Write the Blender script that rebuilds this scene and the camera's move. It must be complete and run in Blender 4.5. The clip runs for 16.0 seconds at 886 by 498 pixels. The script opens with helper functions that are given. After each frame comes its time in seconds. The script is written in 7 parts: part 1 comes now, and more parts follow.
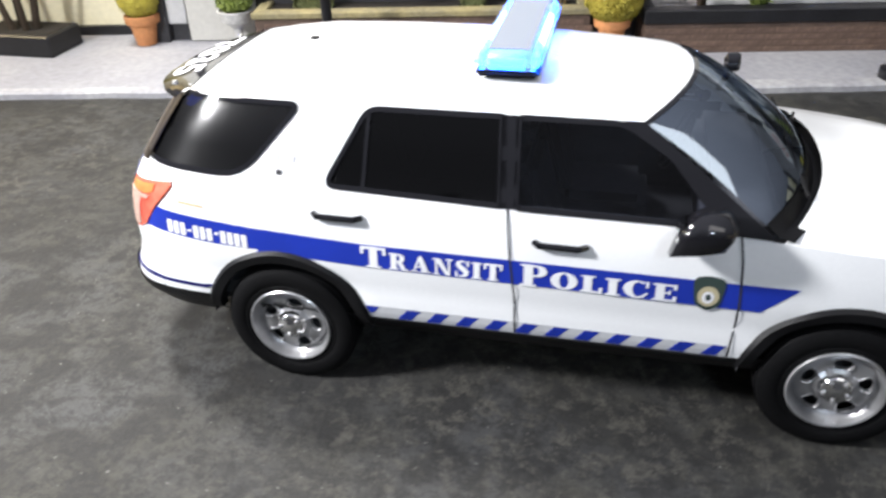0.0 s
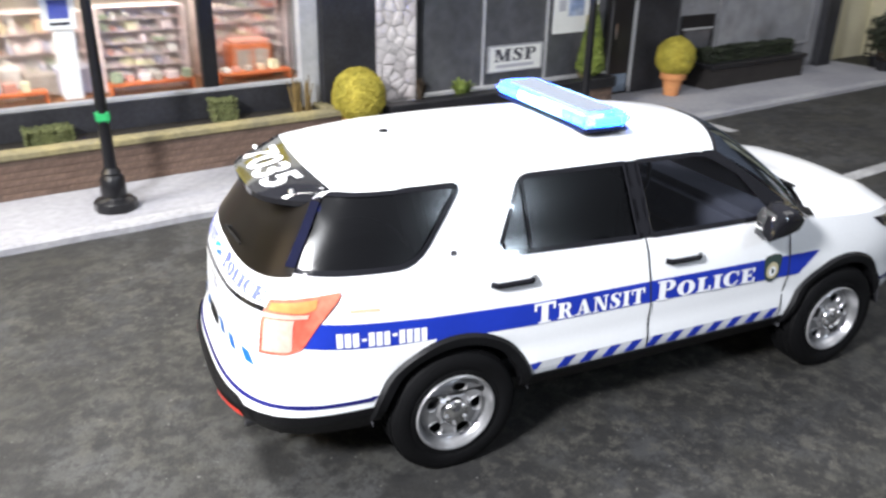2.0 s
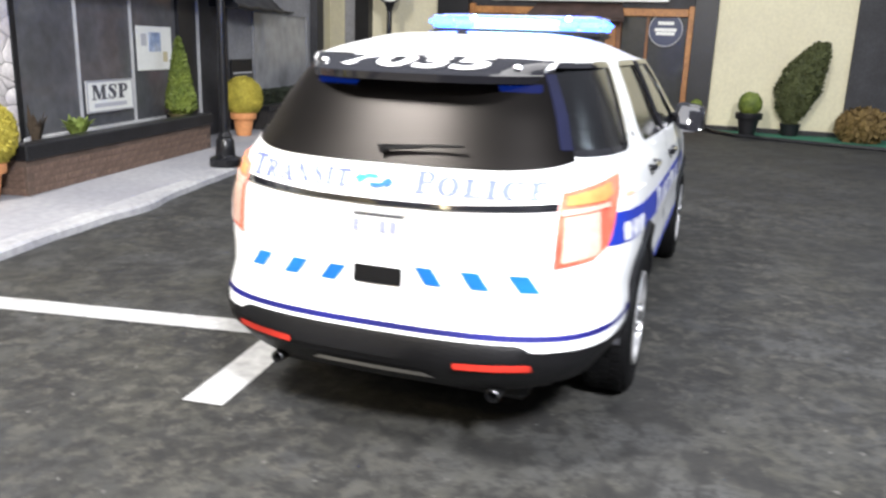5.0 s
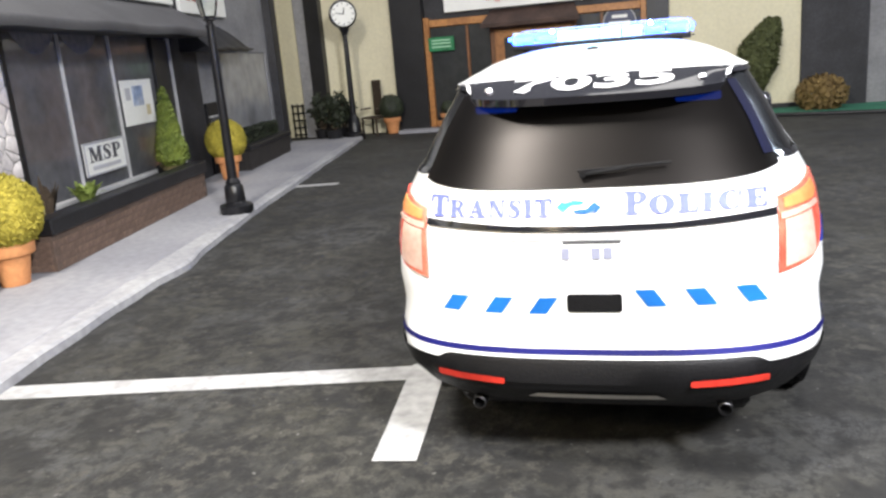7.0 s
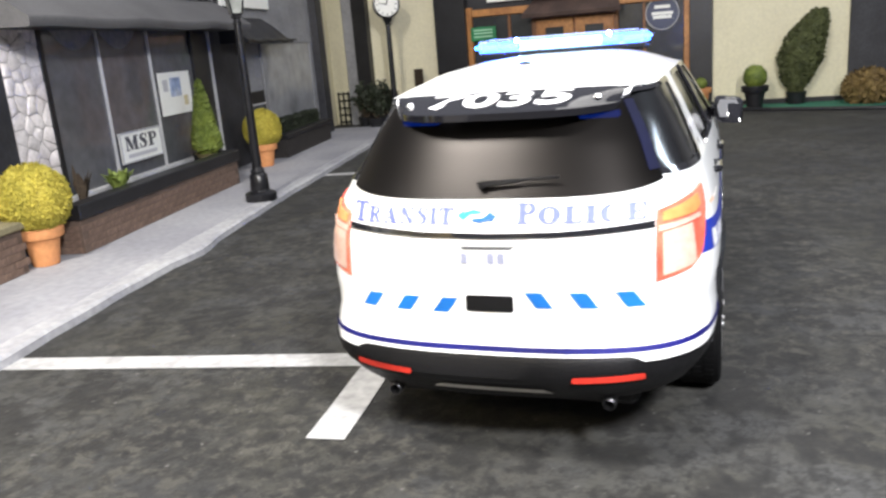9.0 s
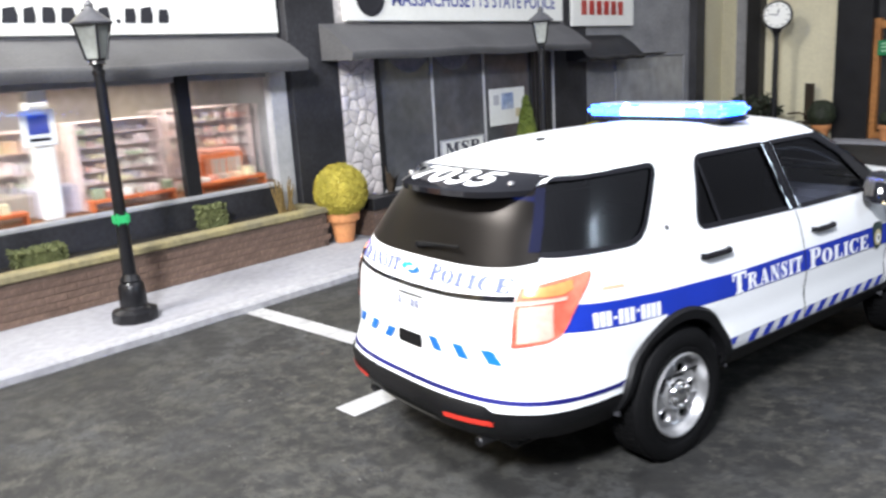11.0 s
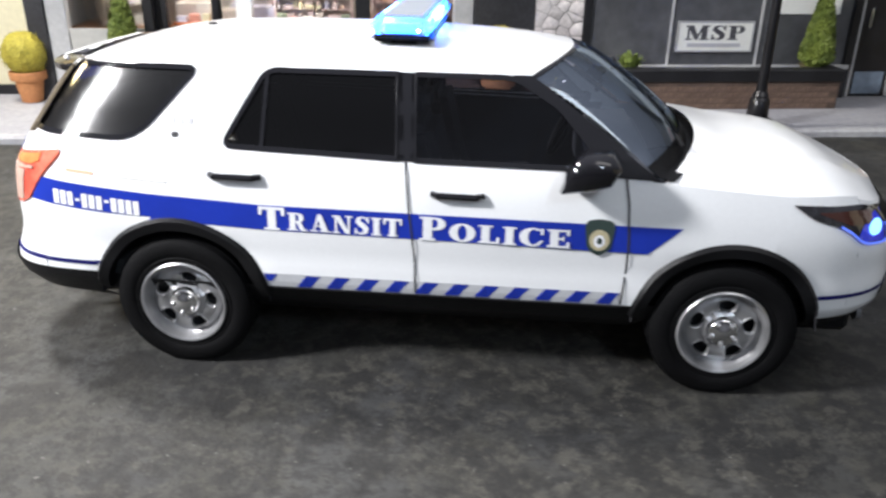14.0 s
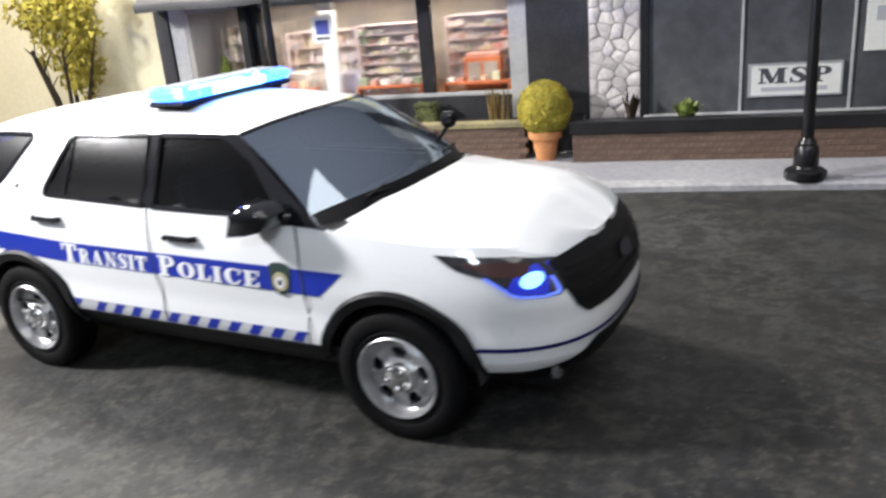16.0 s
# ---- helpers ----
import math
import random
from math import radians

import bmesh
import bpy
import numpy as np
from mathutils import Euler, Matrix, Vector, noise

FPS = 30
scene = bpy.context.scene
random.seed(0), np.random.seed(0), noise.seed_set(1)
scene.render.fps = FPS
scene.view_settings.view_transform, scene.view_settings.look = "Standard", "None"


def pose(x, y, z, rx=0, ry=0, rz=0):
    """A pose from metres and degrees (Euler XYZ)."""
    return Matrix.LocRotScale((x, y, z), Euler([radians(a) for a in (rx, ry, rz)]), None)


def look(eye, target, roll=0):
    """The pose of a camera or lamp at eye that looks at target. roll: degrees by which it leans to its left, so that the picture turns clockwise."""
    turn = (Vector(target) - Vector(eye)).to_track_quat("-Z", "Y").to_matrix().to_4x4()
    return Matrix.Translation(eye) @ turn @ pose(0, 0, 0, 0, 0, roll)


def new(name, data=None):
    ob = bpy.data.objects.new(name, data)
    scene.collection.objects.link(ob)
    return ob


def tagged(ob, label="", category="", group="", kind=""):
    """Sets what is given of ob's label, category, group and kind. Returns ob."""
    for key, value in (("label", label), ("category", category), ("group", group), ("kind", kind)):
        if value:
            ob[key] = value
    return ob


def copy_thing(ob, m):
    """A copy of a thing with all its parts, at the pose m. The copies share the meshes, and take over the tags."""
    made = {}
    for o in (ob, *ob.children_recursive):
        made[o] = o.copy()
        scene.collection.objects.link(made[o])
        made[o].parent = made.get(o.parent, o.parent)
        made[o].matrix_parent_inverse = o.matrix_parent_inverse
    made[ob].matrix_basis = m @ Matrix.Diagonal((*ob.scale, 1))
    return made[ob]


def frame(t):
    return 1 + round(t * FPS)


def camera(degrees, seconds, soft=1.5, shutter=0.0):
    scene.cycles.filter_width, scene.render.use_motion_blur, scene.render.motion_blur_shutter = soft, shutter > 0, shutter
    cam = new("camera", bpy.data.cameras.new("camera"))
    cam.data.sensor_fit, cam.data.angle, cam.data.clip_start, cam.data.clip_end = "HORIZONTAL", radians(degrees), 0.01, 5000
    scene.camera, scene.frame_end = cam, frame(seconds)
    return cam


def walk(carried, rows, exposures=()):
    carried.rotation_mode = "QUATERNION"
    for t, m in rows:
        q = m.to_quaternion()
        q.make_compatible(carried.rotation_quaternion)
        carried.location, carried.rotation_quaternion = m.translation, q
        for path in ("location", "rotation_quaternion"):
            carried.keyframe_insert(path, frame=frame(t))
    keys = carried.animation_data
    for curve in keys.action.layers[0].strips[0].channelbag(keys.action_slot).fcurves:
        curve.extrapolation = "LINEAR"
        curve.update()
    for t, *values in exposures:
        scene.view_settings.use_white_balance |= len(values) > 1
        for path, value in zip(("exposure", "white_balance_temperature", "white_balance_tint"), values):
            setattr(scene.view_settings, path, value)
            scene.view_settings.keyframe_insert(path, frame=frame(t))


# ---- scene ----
cam = camera(58.6, 16.0, soft=2.5, shutter=0.5)
S = 1 / 18  # a 1:18 model street; lengths below are full-size metres times S
PATH = [
    (0, (0.241, -4.197, 3.062), (-0.152, -2.545, 2.007), -1.7),
    (0.5, (-0.629, -4.451, 3.075), (-0.72, -2.767, 2.0), 0.8),
    (1, (-1.514, -4.543, 2.992), (-1.167, -2.837, 2.007), 1.7),
    (1.5, (-2.237, -4.346, 2.978), (-1.676, -2.644, 2.09), 2.0),
    (2, (-3.032, -4.171, 2.91), (-2.26, -2.505, 2.115), 1.3),
    (2.5, (-3.608, -3.869, 2.678), (-2.499, -2.366, 1.962), 2.1),
    (3, (-4.24, -3.533, 2.478), (-2.901, -2.16, 1.912), 2.9),
    (3.5, (-4.695, -3.246, 2.357), (-3.202, -2.04, 1.793), 5.1),
    (4, (-5.115, -2.706, 2.215), (-3.457, -1.722, 1.68), 1.5),
    (4.5, (-5.277, -2.034, 1.995), (-3.501, -1.283, 1.464), 2.4),
    (5, (-5.284, -1.249, 1.658), (-3.459, -0.604, 1.156), 2.0),
    (7.5, (-5.571, -0.202, 1.748), (-3.696, 0.309, 1.273), -5.7),
    (8, (-5.629, -0.27, 1.726), (-3.766, 0.276, 1.247), -5.7),
    (10.3, (-5.21, -2.367, 2.048), (-3.701, -1.14, 1.581), -6.6),
    (10.5, (-5.099, -2.611, 2.06), (-3.706, -1.245, 1.618), -7.2),
    (11, (-4.792, -3.347, 2.172), (-3.621, -1.789, 1.72), -3.4),
    (11.5, (-4.254, -4.04, 2.293), (-3.235, -2.39, 1.8), -2.4),
    (12, (-3.431, -4.729, 2.519), (-2.608, -2.993, 1.962), -0.7),
    (12.5, (-2.605, -5.104, 2.627), (-1.973, -3.341, 1.927), 1.7),
    (13, (-1.564, -5.04, 2.691), (-1.176, -3.225, 1.945), 1.8),
    (13.5, (-0.603, -4.823, 2.482), (-0.512, -2.977, 1.719), 1.7),
    (14, (0.284, -4.614, 2.355), (0.131, -2.784, 1.564), 1.0),
    (14.5, (1.17, -4.58, 2.346), (0.784, -2.783, 1.558), -1.2),
    (15, (2.098, -4.425, 2.392), (1.53, -2.632, 1.711), -1.8),
    (15.5, (2.71, -4.401, 2.334), (1.946, -2.688, 1.641), -3.9),
    (16, (3.426, -4.085, 2.335), (2.545, -2.41, 1.69), -4.9),
]
EXPOSURES = [(0.0, 0.10, 6500, 10), (1.0, 0.13, 6450, 10), (2.5, 0.24, 6300, 10), (3.5, 0.36, 6150, 10), (5.0, 0.36, 6400, 10), (7.5, 0.17, 6550, 10), (8.0, 0.16, 6550, 10),
             (10.5, 0.20, 6400, 10), (11.5, 0.13, 6150, 10), (12.5, 0.14, 6300, 10), (14.0, 0.05, 6500, 10), (16.0, 0.22, 6600, 10)]
walk(cam, [(t, look(S * Vector(eye), S * Vector(target), roll)) for t, eye, target, roll in PATH], EXPOSURES)

from mathutils.geometry import delaunay_2d_cdt

# ---- world and light ----
world = bpy.data.worlds.new("room")
scene.world = world
world.use_nodes = True
# the dim room round the model: pale ceiling overhead, darker towards the sides
tree = world.node_tree
coord, parts, fade, tone = (tree.nodes.new("ShaderNode" + k) for k in ("TexCoord", "SeparateXYZ", "MapRange", "Mix"))
tone.data_type = "RGBA"
fade.inputs["From Min"].default_value, fade.inputs["From Max"].default_value = 0.05, 1.0
tone.inputs["A"].default_value, tone.inputs["B"].default_value = (0.065, 0.066, 0.074, 1), (0.42, 0.435, 0.51, 1)
tree.links.new(coord.outputs["Generated"], parts.inputs[0])
tree.links.new(parts.outputs["Z"], fade.inputs["Value"])
tree.links.new(fade.outputs["Result"], tone.inputs["Factor"])
tree.links.new(tone.outputs["Result"], tree.nodes["Background"].inputs[0])
tree.nodes["Background"].inputs[1].default_value = 1.0


def area_lamp(name, eye, target, size, power, colour=(1, 1, 1), size_y=None, spread=180):
    data = bpy.data.lights.new(name, "AREA")
    data.size, data.energy, data.color = S * size, power, colour
    data.spread = radians(spread)
    if size_y:
        data.shape, data.size_y = "RECTANGLE", S * size_y
    ob = new(name, data)
    ob.matrix_world = look(S * Vector(eye), S * Vector(target))
    return ob


def point_lamp(name, at, power, colour, radius=0.05):
    data = bpy.data.lights.new(name, "POINT")
    data.energy, data.color, data.shadow_soft_size = power, colour, S * radius
    ob = new(name, data)
    ob.location = S * Vector(at)
    return ob


area_lamp("desk_lamp", (-5.6, 2.7, 7.8), (0.2, 1.2, 0.2), 1.4, 3.0, (1.0, 0.97, 0.92), None, 170)
area_lamp("room_lamp", (-7.5, -4.0, 6.0), (0.5, 0.0, 0.5), 1.1, 3.3, (0.98, 0.98, 1.0), None, 140)
area_lamp("ceiling_lamp", (7.6, -2.6, 14.0), (7.8, 1.0, 0.0), 11.0, 1.75, (1.0, 0.98, 0.95), 8.0)
area_lamp("window_light", (4.2, -9.8, 7.2), (1.0, 0.0, 0.7), 0.7, 0.75, (0.74, 0.87, 1.0), 1.8)
for y in (-0.25, 0.35):
    point_lamp("bar_lamp", (-0.295, y, 1.828), 0.22, (0.06, 0.18, 1.0), 0.01)
area_lamp("wall_lamp", (-12.0, 2.0, 6.5), (-7.5, 7.0, 1.5), 0.8, 1.2, (1.0, 0.80, 0.48))

# ---- materials ----
MATS = {}


def shader(name, colour, rough=0.5, metal=0.0, vary=0.0, grain=300.0, bump=0.0, coat=0.0, glow=None, power=0.0,
           transmission=0.0, ior=1.45, colour2=None, patch=40.0, each=0.0, shine=0.5):
    """A procedural surface: base colour, two scales of variation, fine relief. Noise scales are per metre of the model."""
    if name in MATS:
        return MATS[name]
    m = bpy.data.materials.new(name)
    m.use_nodes = True
    nodes, links = m.node_tree.nodes, m.node_tree.links
    b = nodes["Principled BSDF"]
    b.inputs["Base Color"].default_value = (*colour, 1)
    b.inputs["Roughness"].default_value = rough
    b.inputs["Metallic"].default_value = metal
    b.inputs["Specular IOR Level"].default_value = shine
    b.inputs["Coat Weight"].default_value = coat
    b.inputs["Coat Roughness"].default_value = 0.03
    b.inputs["Transmission Weight"].default_value = transmission
    b.inputs["IOR"].default_value = ior
    if glow:
        b.inputs["Emission Color"].default_value = (*glow, 1)
        b.inputs["Emission Strength"].default_value = power
    if vary or colour2 or bump or each:
        tc = nodes.new("ShaderNodeTexCoord")
        fine = nodes.new("ShaderNodeTexNoise")
        fine.inputs["Scale"].default_value, fine.inputs["Detail"].default_value = grain, 6
        wide = nodes.new("ShaderNodeTexNoise")
        wide.inputs["Scale"].default_value, wide.inputs["Detail"].default_value = patch, 5
        links.new(tc.outputs["Object"], fine.inputs["Vector"])
        links.new(tc.outputs["Object"], wide.inputs["Vector"])
        mix = nodes.new("ShaderNodeMix")
        mix.data_type = "RGBA"
        other = colour2 or tuple(c * 0.6 for c in colour)
        mix.inputs["A"].default_value, mix.inputs["B"].default_value = (*colour, 1), (*other, 1)
        ramp = nodes.new("ShaderNodeMapRange")
        ramp.inputs["From Min"].default_value, ramp.inputs["From Max"].default_value = 0.38, 0.64
        links.new(wide.outputs["Fac"], ramp.inputs["Value"])
        links.new(ramp.outputs["Result"], mix.inputs["Factor"])
        hsv = nodes.new("ShaderNodeHueSaturation")
        links.new(mix.outputs["Result"], hsv.inputs["Color"])
        val = nodes.new("ShaderNodeMapRange")
        val.inputs["From Min"].default_value, val.inputs["From Max"].default_value = 0.3, 0.7
        val.inputs["To Min"].default_value, val.inputs["To Max"].default_value = 1 - vary, 1 + vary
        links.new(fine.outputs["Fac"], val.inputs["Value"])
        out = val.outputs["Result"]
        if each:
            info = nodes.new("ShaderNodeObjectInfo")
            piece = nodes.new("ShaderNodeMapRange")
            piece.inputs["To Min"].default_value, piece.inputs["To Max"].default_value = 1 - each, 1 + each
            links.new(info.outputs["Random"], piece.inputs["Value"])
            times = nodes.new("ShaderNodeMath")
            times.operation = "MULTIPLY"
            links.new(out, times.inputs[0])
            links.new(piece.outputs["Result"], times.inputs[1])
            out = times.outputs[0]
        links.new(out, hsv.inputs["Value"])
        links.new(hsv.outputs["Color"], b.inputs["Base Color"])
        if bump:
            bp = nodes.new("ShaderNodeBump")
            bp.inputs["Strength"].default_value, bp.inputs["Distance"].default_value = bump, 0.0006
            links.new(fine.outputs["Fac"], bp.inputs["Height"])
            links.new(bp.outputs["Normal"], b.inputs["Normal"])
    MATS[name] = m
    return m


white_paint = shader("white_paint", (0.86, 0.87, 0.88), 0.28, coat=0.6, vary=0.015, grain=900, colour2=(0.83, 0.84, 0.85), patch=12)
black_plastic = shader("black_plastic", (0.007, 0.007, 0.008), 0.45, vary=0.25, grain=1800, bump=0.25, shine=0.25)
black_gloss = shader("black_gloss", (0.008, 0.008, 0.010), 0.08, coat=0.5)
rubber = shader("rubber", (0.0055, 0.0055, 0.006), 0.65, vary=0.3, grain=1500, bump=0.3, shine=0.12)
steel = shader("steel", (0.80, 0.80, 0.81), 0.36, metal=1.0, vary=0.10, grain=1200, patch=200, bump=0.12)
wheel_metal = shader("wheel_metal", (0.60, 0.60, 0.61), 0.30, metal=0.75, vary=0.05, grain=500, patch=120, bump=0.03)
chrome = shader("chrome", (0.8, 0.8, 0.8), 0.12, metal=1.0)
line_navy = shader("line_navy", (0.008, 0.009, 0.12), 0.6, vary=0.04, grain=900, shine=0.2)
stripe_blue = shader("stripe_blue", (0.011, 0.034, 0.37), 0.32, vary=0.04, grain=900, coat=0.3, colour2=(0.010, 0.030, 0.32))
sticker_blue = shader("sticker_blue", (0.012, 0.15, 0.52), 0.35, vary=0.04, grain=900)
sticker_grey = shader("sticker_grey", (0.55, 0.56, 0.58), 0.35, vary=0.05, grain=900, colour2=(0.48, 0.49, 0.51))
sticker_white = shader("sticker_white", (0.84, 0.85, 0.87), 0.4, vary=0.03, grain=900, colour2=(0.76, 0.77, 0.80))
letter_blue = shader("letter_blue", (0.05, 0.07, 0.32), 0.4)
tail_print = shader("tail_print", (0.11, 0.13, 0.39), 0.5, shine=0.2)
gap_dark = shader("gap_dark", (0.03, 0.03, 0.035), 0.7)


def pane_glass(name, tint, gloss=0.03, ior=1.5, sheen=(1.0, 1.0, 1.0)):
    """Thin glass: tinted see-through with a mirror gloss that follows Fresnel."""
    m = bpy.data.materials.new(name)
    m.use_nodes = True
    nodes, links = m.node_tree.nodes, m.node_tree.links
    nodes.remove(nodes["Principled BSDF"])
    see, shine, mix, fres = (nodes.new("ShaderNode" + k) for k in ("BsdfTransparent", "BsdfGlossy", "MixShader", "Fresnel"))
    see.inputs["Color"].default_value = (*tint, 1)
    shine.inputs["Roughness"].default_value = gloss
    shine.inputs["Color"].default_value = (*sheen, 1)
    fres.inputs["IOR"].default_value = ior
    links.new(fres.outputs[0], mix.inputs[0])
    links.new(see.outputs[0], mix.inputs[1])
    links.new(shine.outputs[0], mix.inputs[2])
    links.new(mix.outputs[0], nodes["Material Output"].inputs["Surface"])
    return m


tint_glass = pane_glass("tint_glass", (0.02, 0.02, 0.026), 0.16, 1.65)
rear_glass = pane_glass("rear_glass", (0.030, 0.029, 0.030), 0.34, 1.36, (0.60, 0.55, 0.52))
door_glass = pane_glass("door_glass", (0.030, 0.031, 0.040), 0.13, 1.45)
clear_glass = pane_glass("clear_glass", (0.46, 0.48, 0.58), 0.09, 1.4)
screen_glass = pane_glass("screen_glass", (0.42, 0.45, 0.50), 0.05, 3.8, (0.74, 0.86, 1.0))
shop_glass = pane_glass("shop_glass", (0.92, 0.94, 0.95), 0.02, 1.3)


def haze(m, share, rough):
    """Make a thin pane a little milky, like moulded clear plastic: part of the light passes through it scattered."""
    nodes, links = m.node_tree.nodes, m.node_tree.links
    blur, mix = nodes.new("ShaderNodeBsdfRefraction"), nodes.new("ShaderNodeMixShader")
    blur.inputs["Color"].default_value = (0.9, 0.9, 0.9, 1)
    blur.inputs["Roughness"].default_value, blur.inputs["IOR"].default_value = rough, 1.3
    mix.inputs[0].default_value = share
    old = nodes["Mix Shader"].inputs[1].links[0].from_socket
    links.new(old, mix.inputs[1])
    links.new(blur.outputs[0], mix.inputs[2])
    links.new(mix.outputs[0], nodes["Mix Shader"].inputs[1])


haze(shop_glass, 0.55, 0.16)
far_glass = shader("far_glass", (0.034, 0.036, 0.036), 0.25, vary=0.15, grain=120, colour2=(0.026, 0.028, 0.028), patch=20, coat=0.3)
dim_glass = shader("dim_glass", (0.105, 0.107, 0.116), 0.22, vary=0.15, grain=120, colour2=(0.082, 0.084, 0.092), patch=20, coat=0.5)
tail_red = shader("tail_red", (0.70, 0.085, 0.055), 0.15, coat=0.7, vary=0.16, grain=500, colour2=(0.76, 0.20, 0.13), patch=90)
tail_orange = shader("tail_orange", (0.80, 0.30, 0.10), 0.15, coat=0.7, vary=0.12, grain=500)
tail_clear = shader("tail_clear", (0.66, 0.44, 0.36), 0.18, coat=0.7, vary=0.1, grain=700)
reflector_red = shader("reflector_red", (0.50, 0.030, 0.018), 0.3, coat=0.4, vary=0.15, grain=700)
lens_dark = shader("lens_dark", (0.03, 0.03, 0.035), 0.08, coat=1.0, vary=0.4, grain=500)
amber = shader("amber", (0.06, 0.020, 0.015), 0.15, coat=0.8)
cabin = shader("cabin", (0.03, 0.032, 0.036), 0.6, vary=0.2, grain=900)
badge_gold = shader("badge_gold", (0.45, 0.40, 0.26), 0.4)
badge_green = shader("badge_green", (0.035, 0.055, 0.05), 0.4)
led_blue = shader("led_blue", (0.05, 0.2, 0.9), 0.2, glow=(0.01, 0.12, 1.0), power=22.0)
led_rear = shader("led_rear", (0.05, 0.2, 0.9), 0.2, glow=(0.01, 0.10, 1.0), power=3.5)
corner_blue = shader("corner_blue", (0.004, 0.005, 0.022), 0.10, coat=0.9, vary=0.1, grain=300)
led_head = shader("led_head", (0.3, 0.5, 1.0), 0.2, glow=(0.16, 0.42, 1.0), power=2.6)
edge_bloom = shader("edge_bloom", (0.2, 0.3, 0.9), 0.2, glow=(0.08, 0.16, 1.0), power=0.8)
lens_scatter = shader("lens_scatter", (0.03, 0.05, 0.5), 0.15, glow=(0.015, 0.03, 1.0), power=0.22, coat=1.0)
led_white = shader("led_white", (0.3, 0.6, 1.0), 0.2, glow=(0.25, 0.60, 1.0), power=9.0)
lens_clear = shader("lens_clear", (0.75, 0.85, 0.95), 0.06, transmission=0.9, ior=1.2)


# ---- builders; lengths in full-size metres ----
def mesh_from(bm, name, materials, smooth=False, angle=35):
    bm.transform(Matrix.Scale(S, 4))
    bmesh.ops.recalc_face_normals(bm, faces=bm.faces)
    me = bpy.data.meshes.new(name)
    bm.to_mesh(me)
    bm.free()
    for m in materials if isinstance(materials, (list, tuple)) else (materials,):
        me.materials.append(m)
    if smooth:
        me.shade_smooth()
        me.set_sharp_from_angle(angle=radians(angle))
    return me


def part(name, bm, material, parent, label="", smooth=False, angle=35):
    ob = new(name, mesh_from(bm, name, material, smooth, angle))
    ob.parent = parent
    return tagged(ob, label)


def thing(name, at, label, category, group="", turn=0.0):
    ob = new(name)
    ob.matrix_world = pose(*(S * Vector(at)), 0, 0, turn)
    ob.empty_display_size = 0.01
    return tagged(ob, label, category, group)


def solo(name, bm, material, at=(0, 0, 0), turn=0.0, label="", category="", group="", kind="", smooth=False):
    ob = new(name, mesh_from(bm, name, material, smooth))
    ob.matrix_world = pose(*(S * Vector(at)), 0, 0, turn)
    return tagged(ob, label, category, group, kind)


def box(bm, x0, x1, y0, y1, z0, z1, bevel=0.0, segments=1):
    vs = [bm.verts.new((x, y, z)) for x in (x0, x1) for y in (y0, y1) for z in (z0, z1)]
    fs = [bm.faces.new([vs[i] for i in q]) for q in ((0, 1, 3, 2), (4, 6, 7, 5), (0, 4, 5, 1), (2, 3, 7, 6), (0, 2, 6, 4), (1, 5, 7, 3))]
    if bevel:
        edges = list({e for f in fs for e in f.edges})
        bmesh.ops.bevel(bm, geom=edges, offset=bevel, segments=segments, affect="EDGES")
    return bm


def boxed(*a, **k):
    return box(bmesh.new(), *a, **k)


def rod(bm, p, q, r0, r1=None, segments=10):
    p, q = Vector(p), Vector(q)
    r1 = r0 if r1 is None else r1
    turn = (q - p).to_track_quat("Z", "Y").to_matrix()
    rings = []
    for c, r in ((p, r0), (q, r1)):
        rings.append([bm.verts.new(c + turn @ Vector((r * math.cos(a), r * math.sin(a), 0))) for a in (2 * math.pi * i / segments for i in range(segments))])
    for i in range(segments):
        j = (i + 1) % segments
        bm.faces.new((rings[0][i], rings[0][j], rings[1][j], rings[1][i]))
    bm.faces.new(rings[0][::-1])
    bm.faces.new(rings[1])
    return bm


def lathe(bm, profile, segments=24, m=None, cap=True):
    """Turns (radius, height) points round z; m places the result."""
    m = m or Matrix()
    rings = [[bm.verts.new(m @ Vector((max(r, 1e-4) * math.cos(2 * math.pi * i / segments), max(r, 1e-4) * math.sin(2 * math.pi * i / segments), z)))
              for i in range(segments)] for r, z in profile]
    for a, b in zip(rings, rings[1:]):
        for i in range(segments):
            j = (i + 1) % segments
            bm.faces.new((a[i], a[j], b[j], b[i]))
    if cap:
        bm.faces.new(rings[0][::-1])
        bm.faces.new(rings[-1])
    return bm


def sheet(bm, rows, close=False):
    """A grid surface through rows of points of equal number."""
    vs = [[bm.verts.new(p) for p in row] for row in rows]
    for a, b in zip(vs, vs[1:]):
        for i in range(len(a) - 1):
            bm.faces.new((a[i], a[i + 1], b[i + 1], b[i]))
        if close:
            bm.faces.new((a[-1], a[0], b[0], b[-1]))
    return bm


def slab(bm, outline, z0, z1):
    """An upright prism over an outline of (x, y)."""
    lo, hi = [bm.verts.new((x, y, z0)) for x, y in outline], [bm.verts.new((x, y, z1)) for x, y in outline]
    n = len(lo)
    for i in range(n):
        bm.faces.new((lo[i], lo[(i + 1) % n], hi[(i + 1) % n], hi[i]))
    bm.faces.new(lo[::-1])
    bm.faces.new(hi)
    return bm


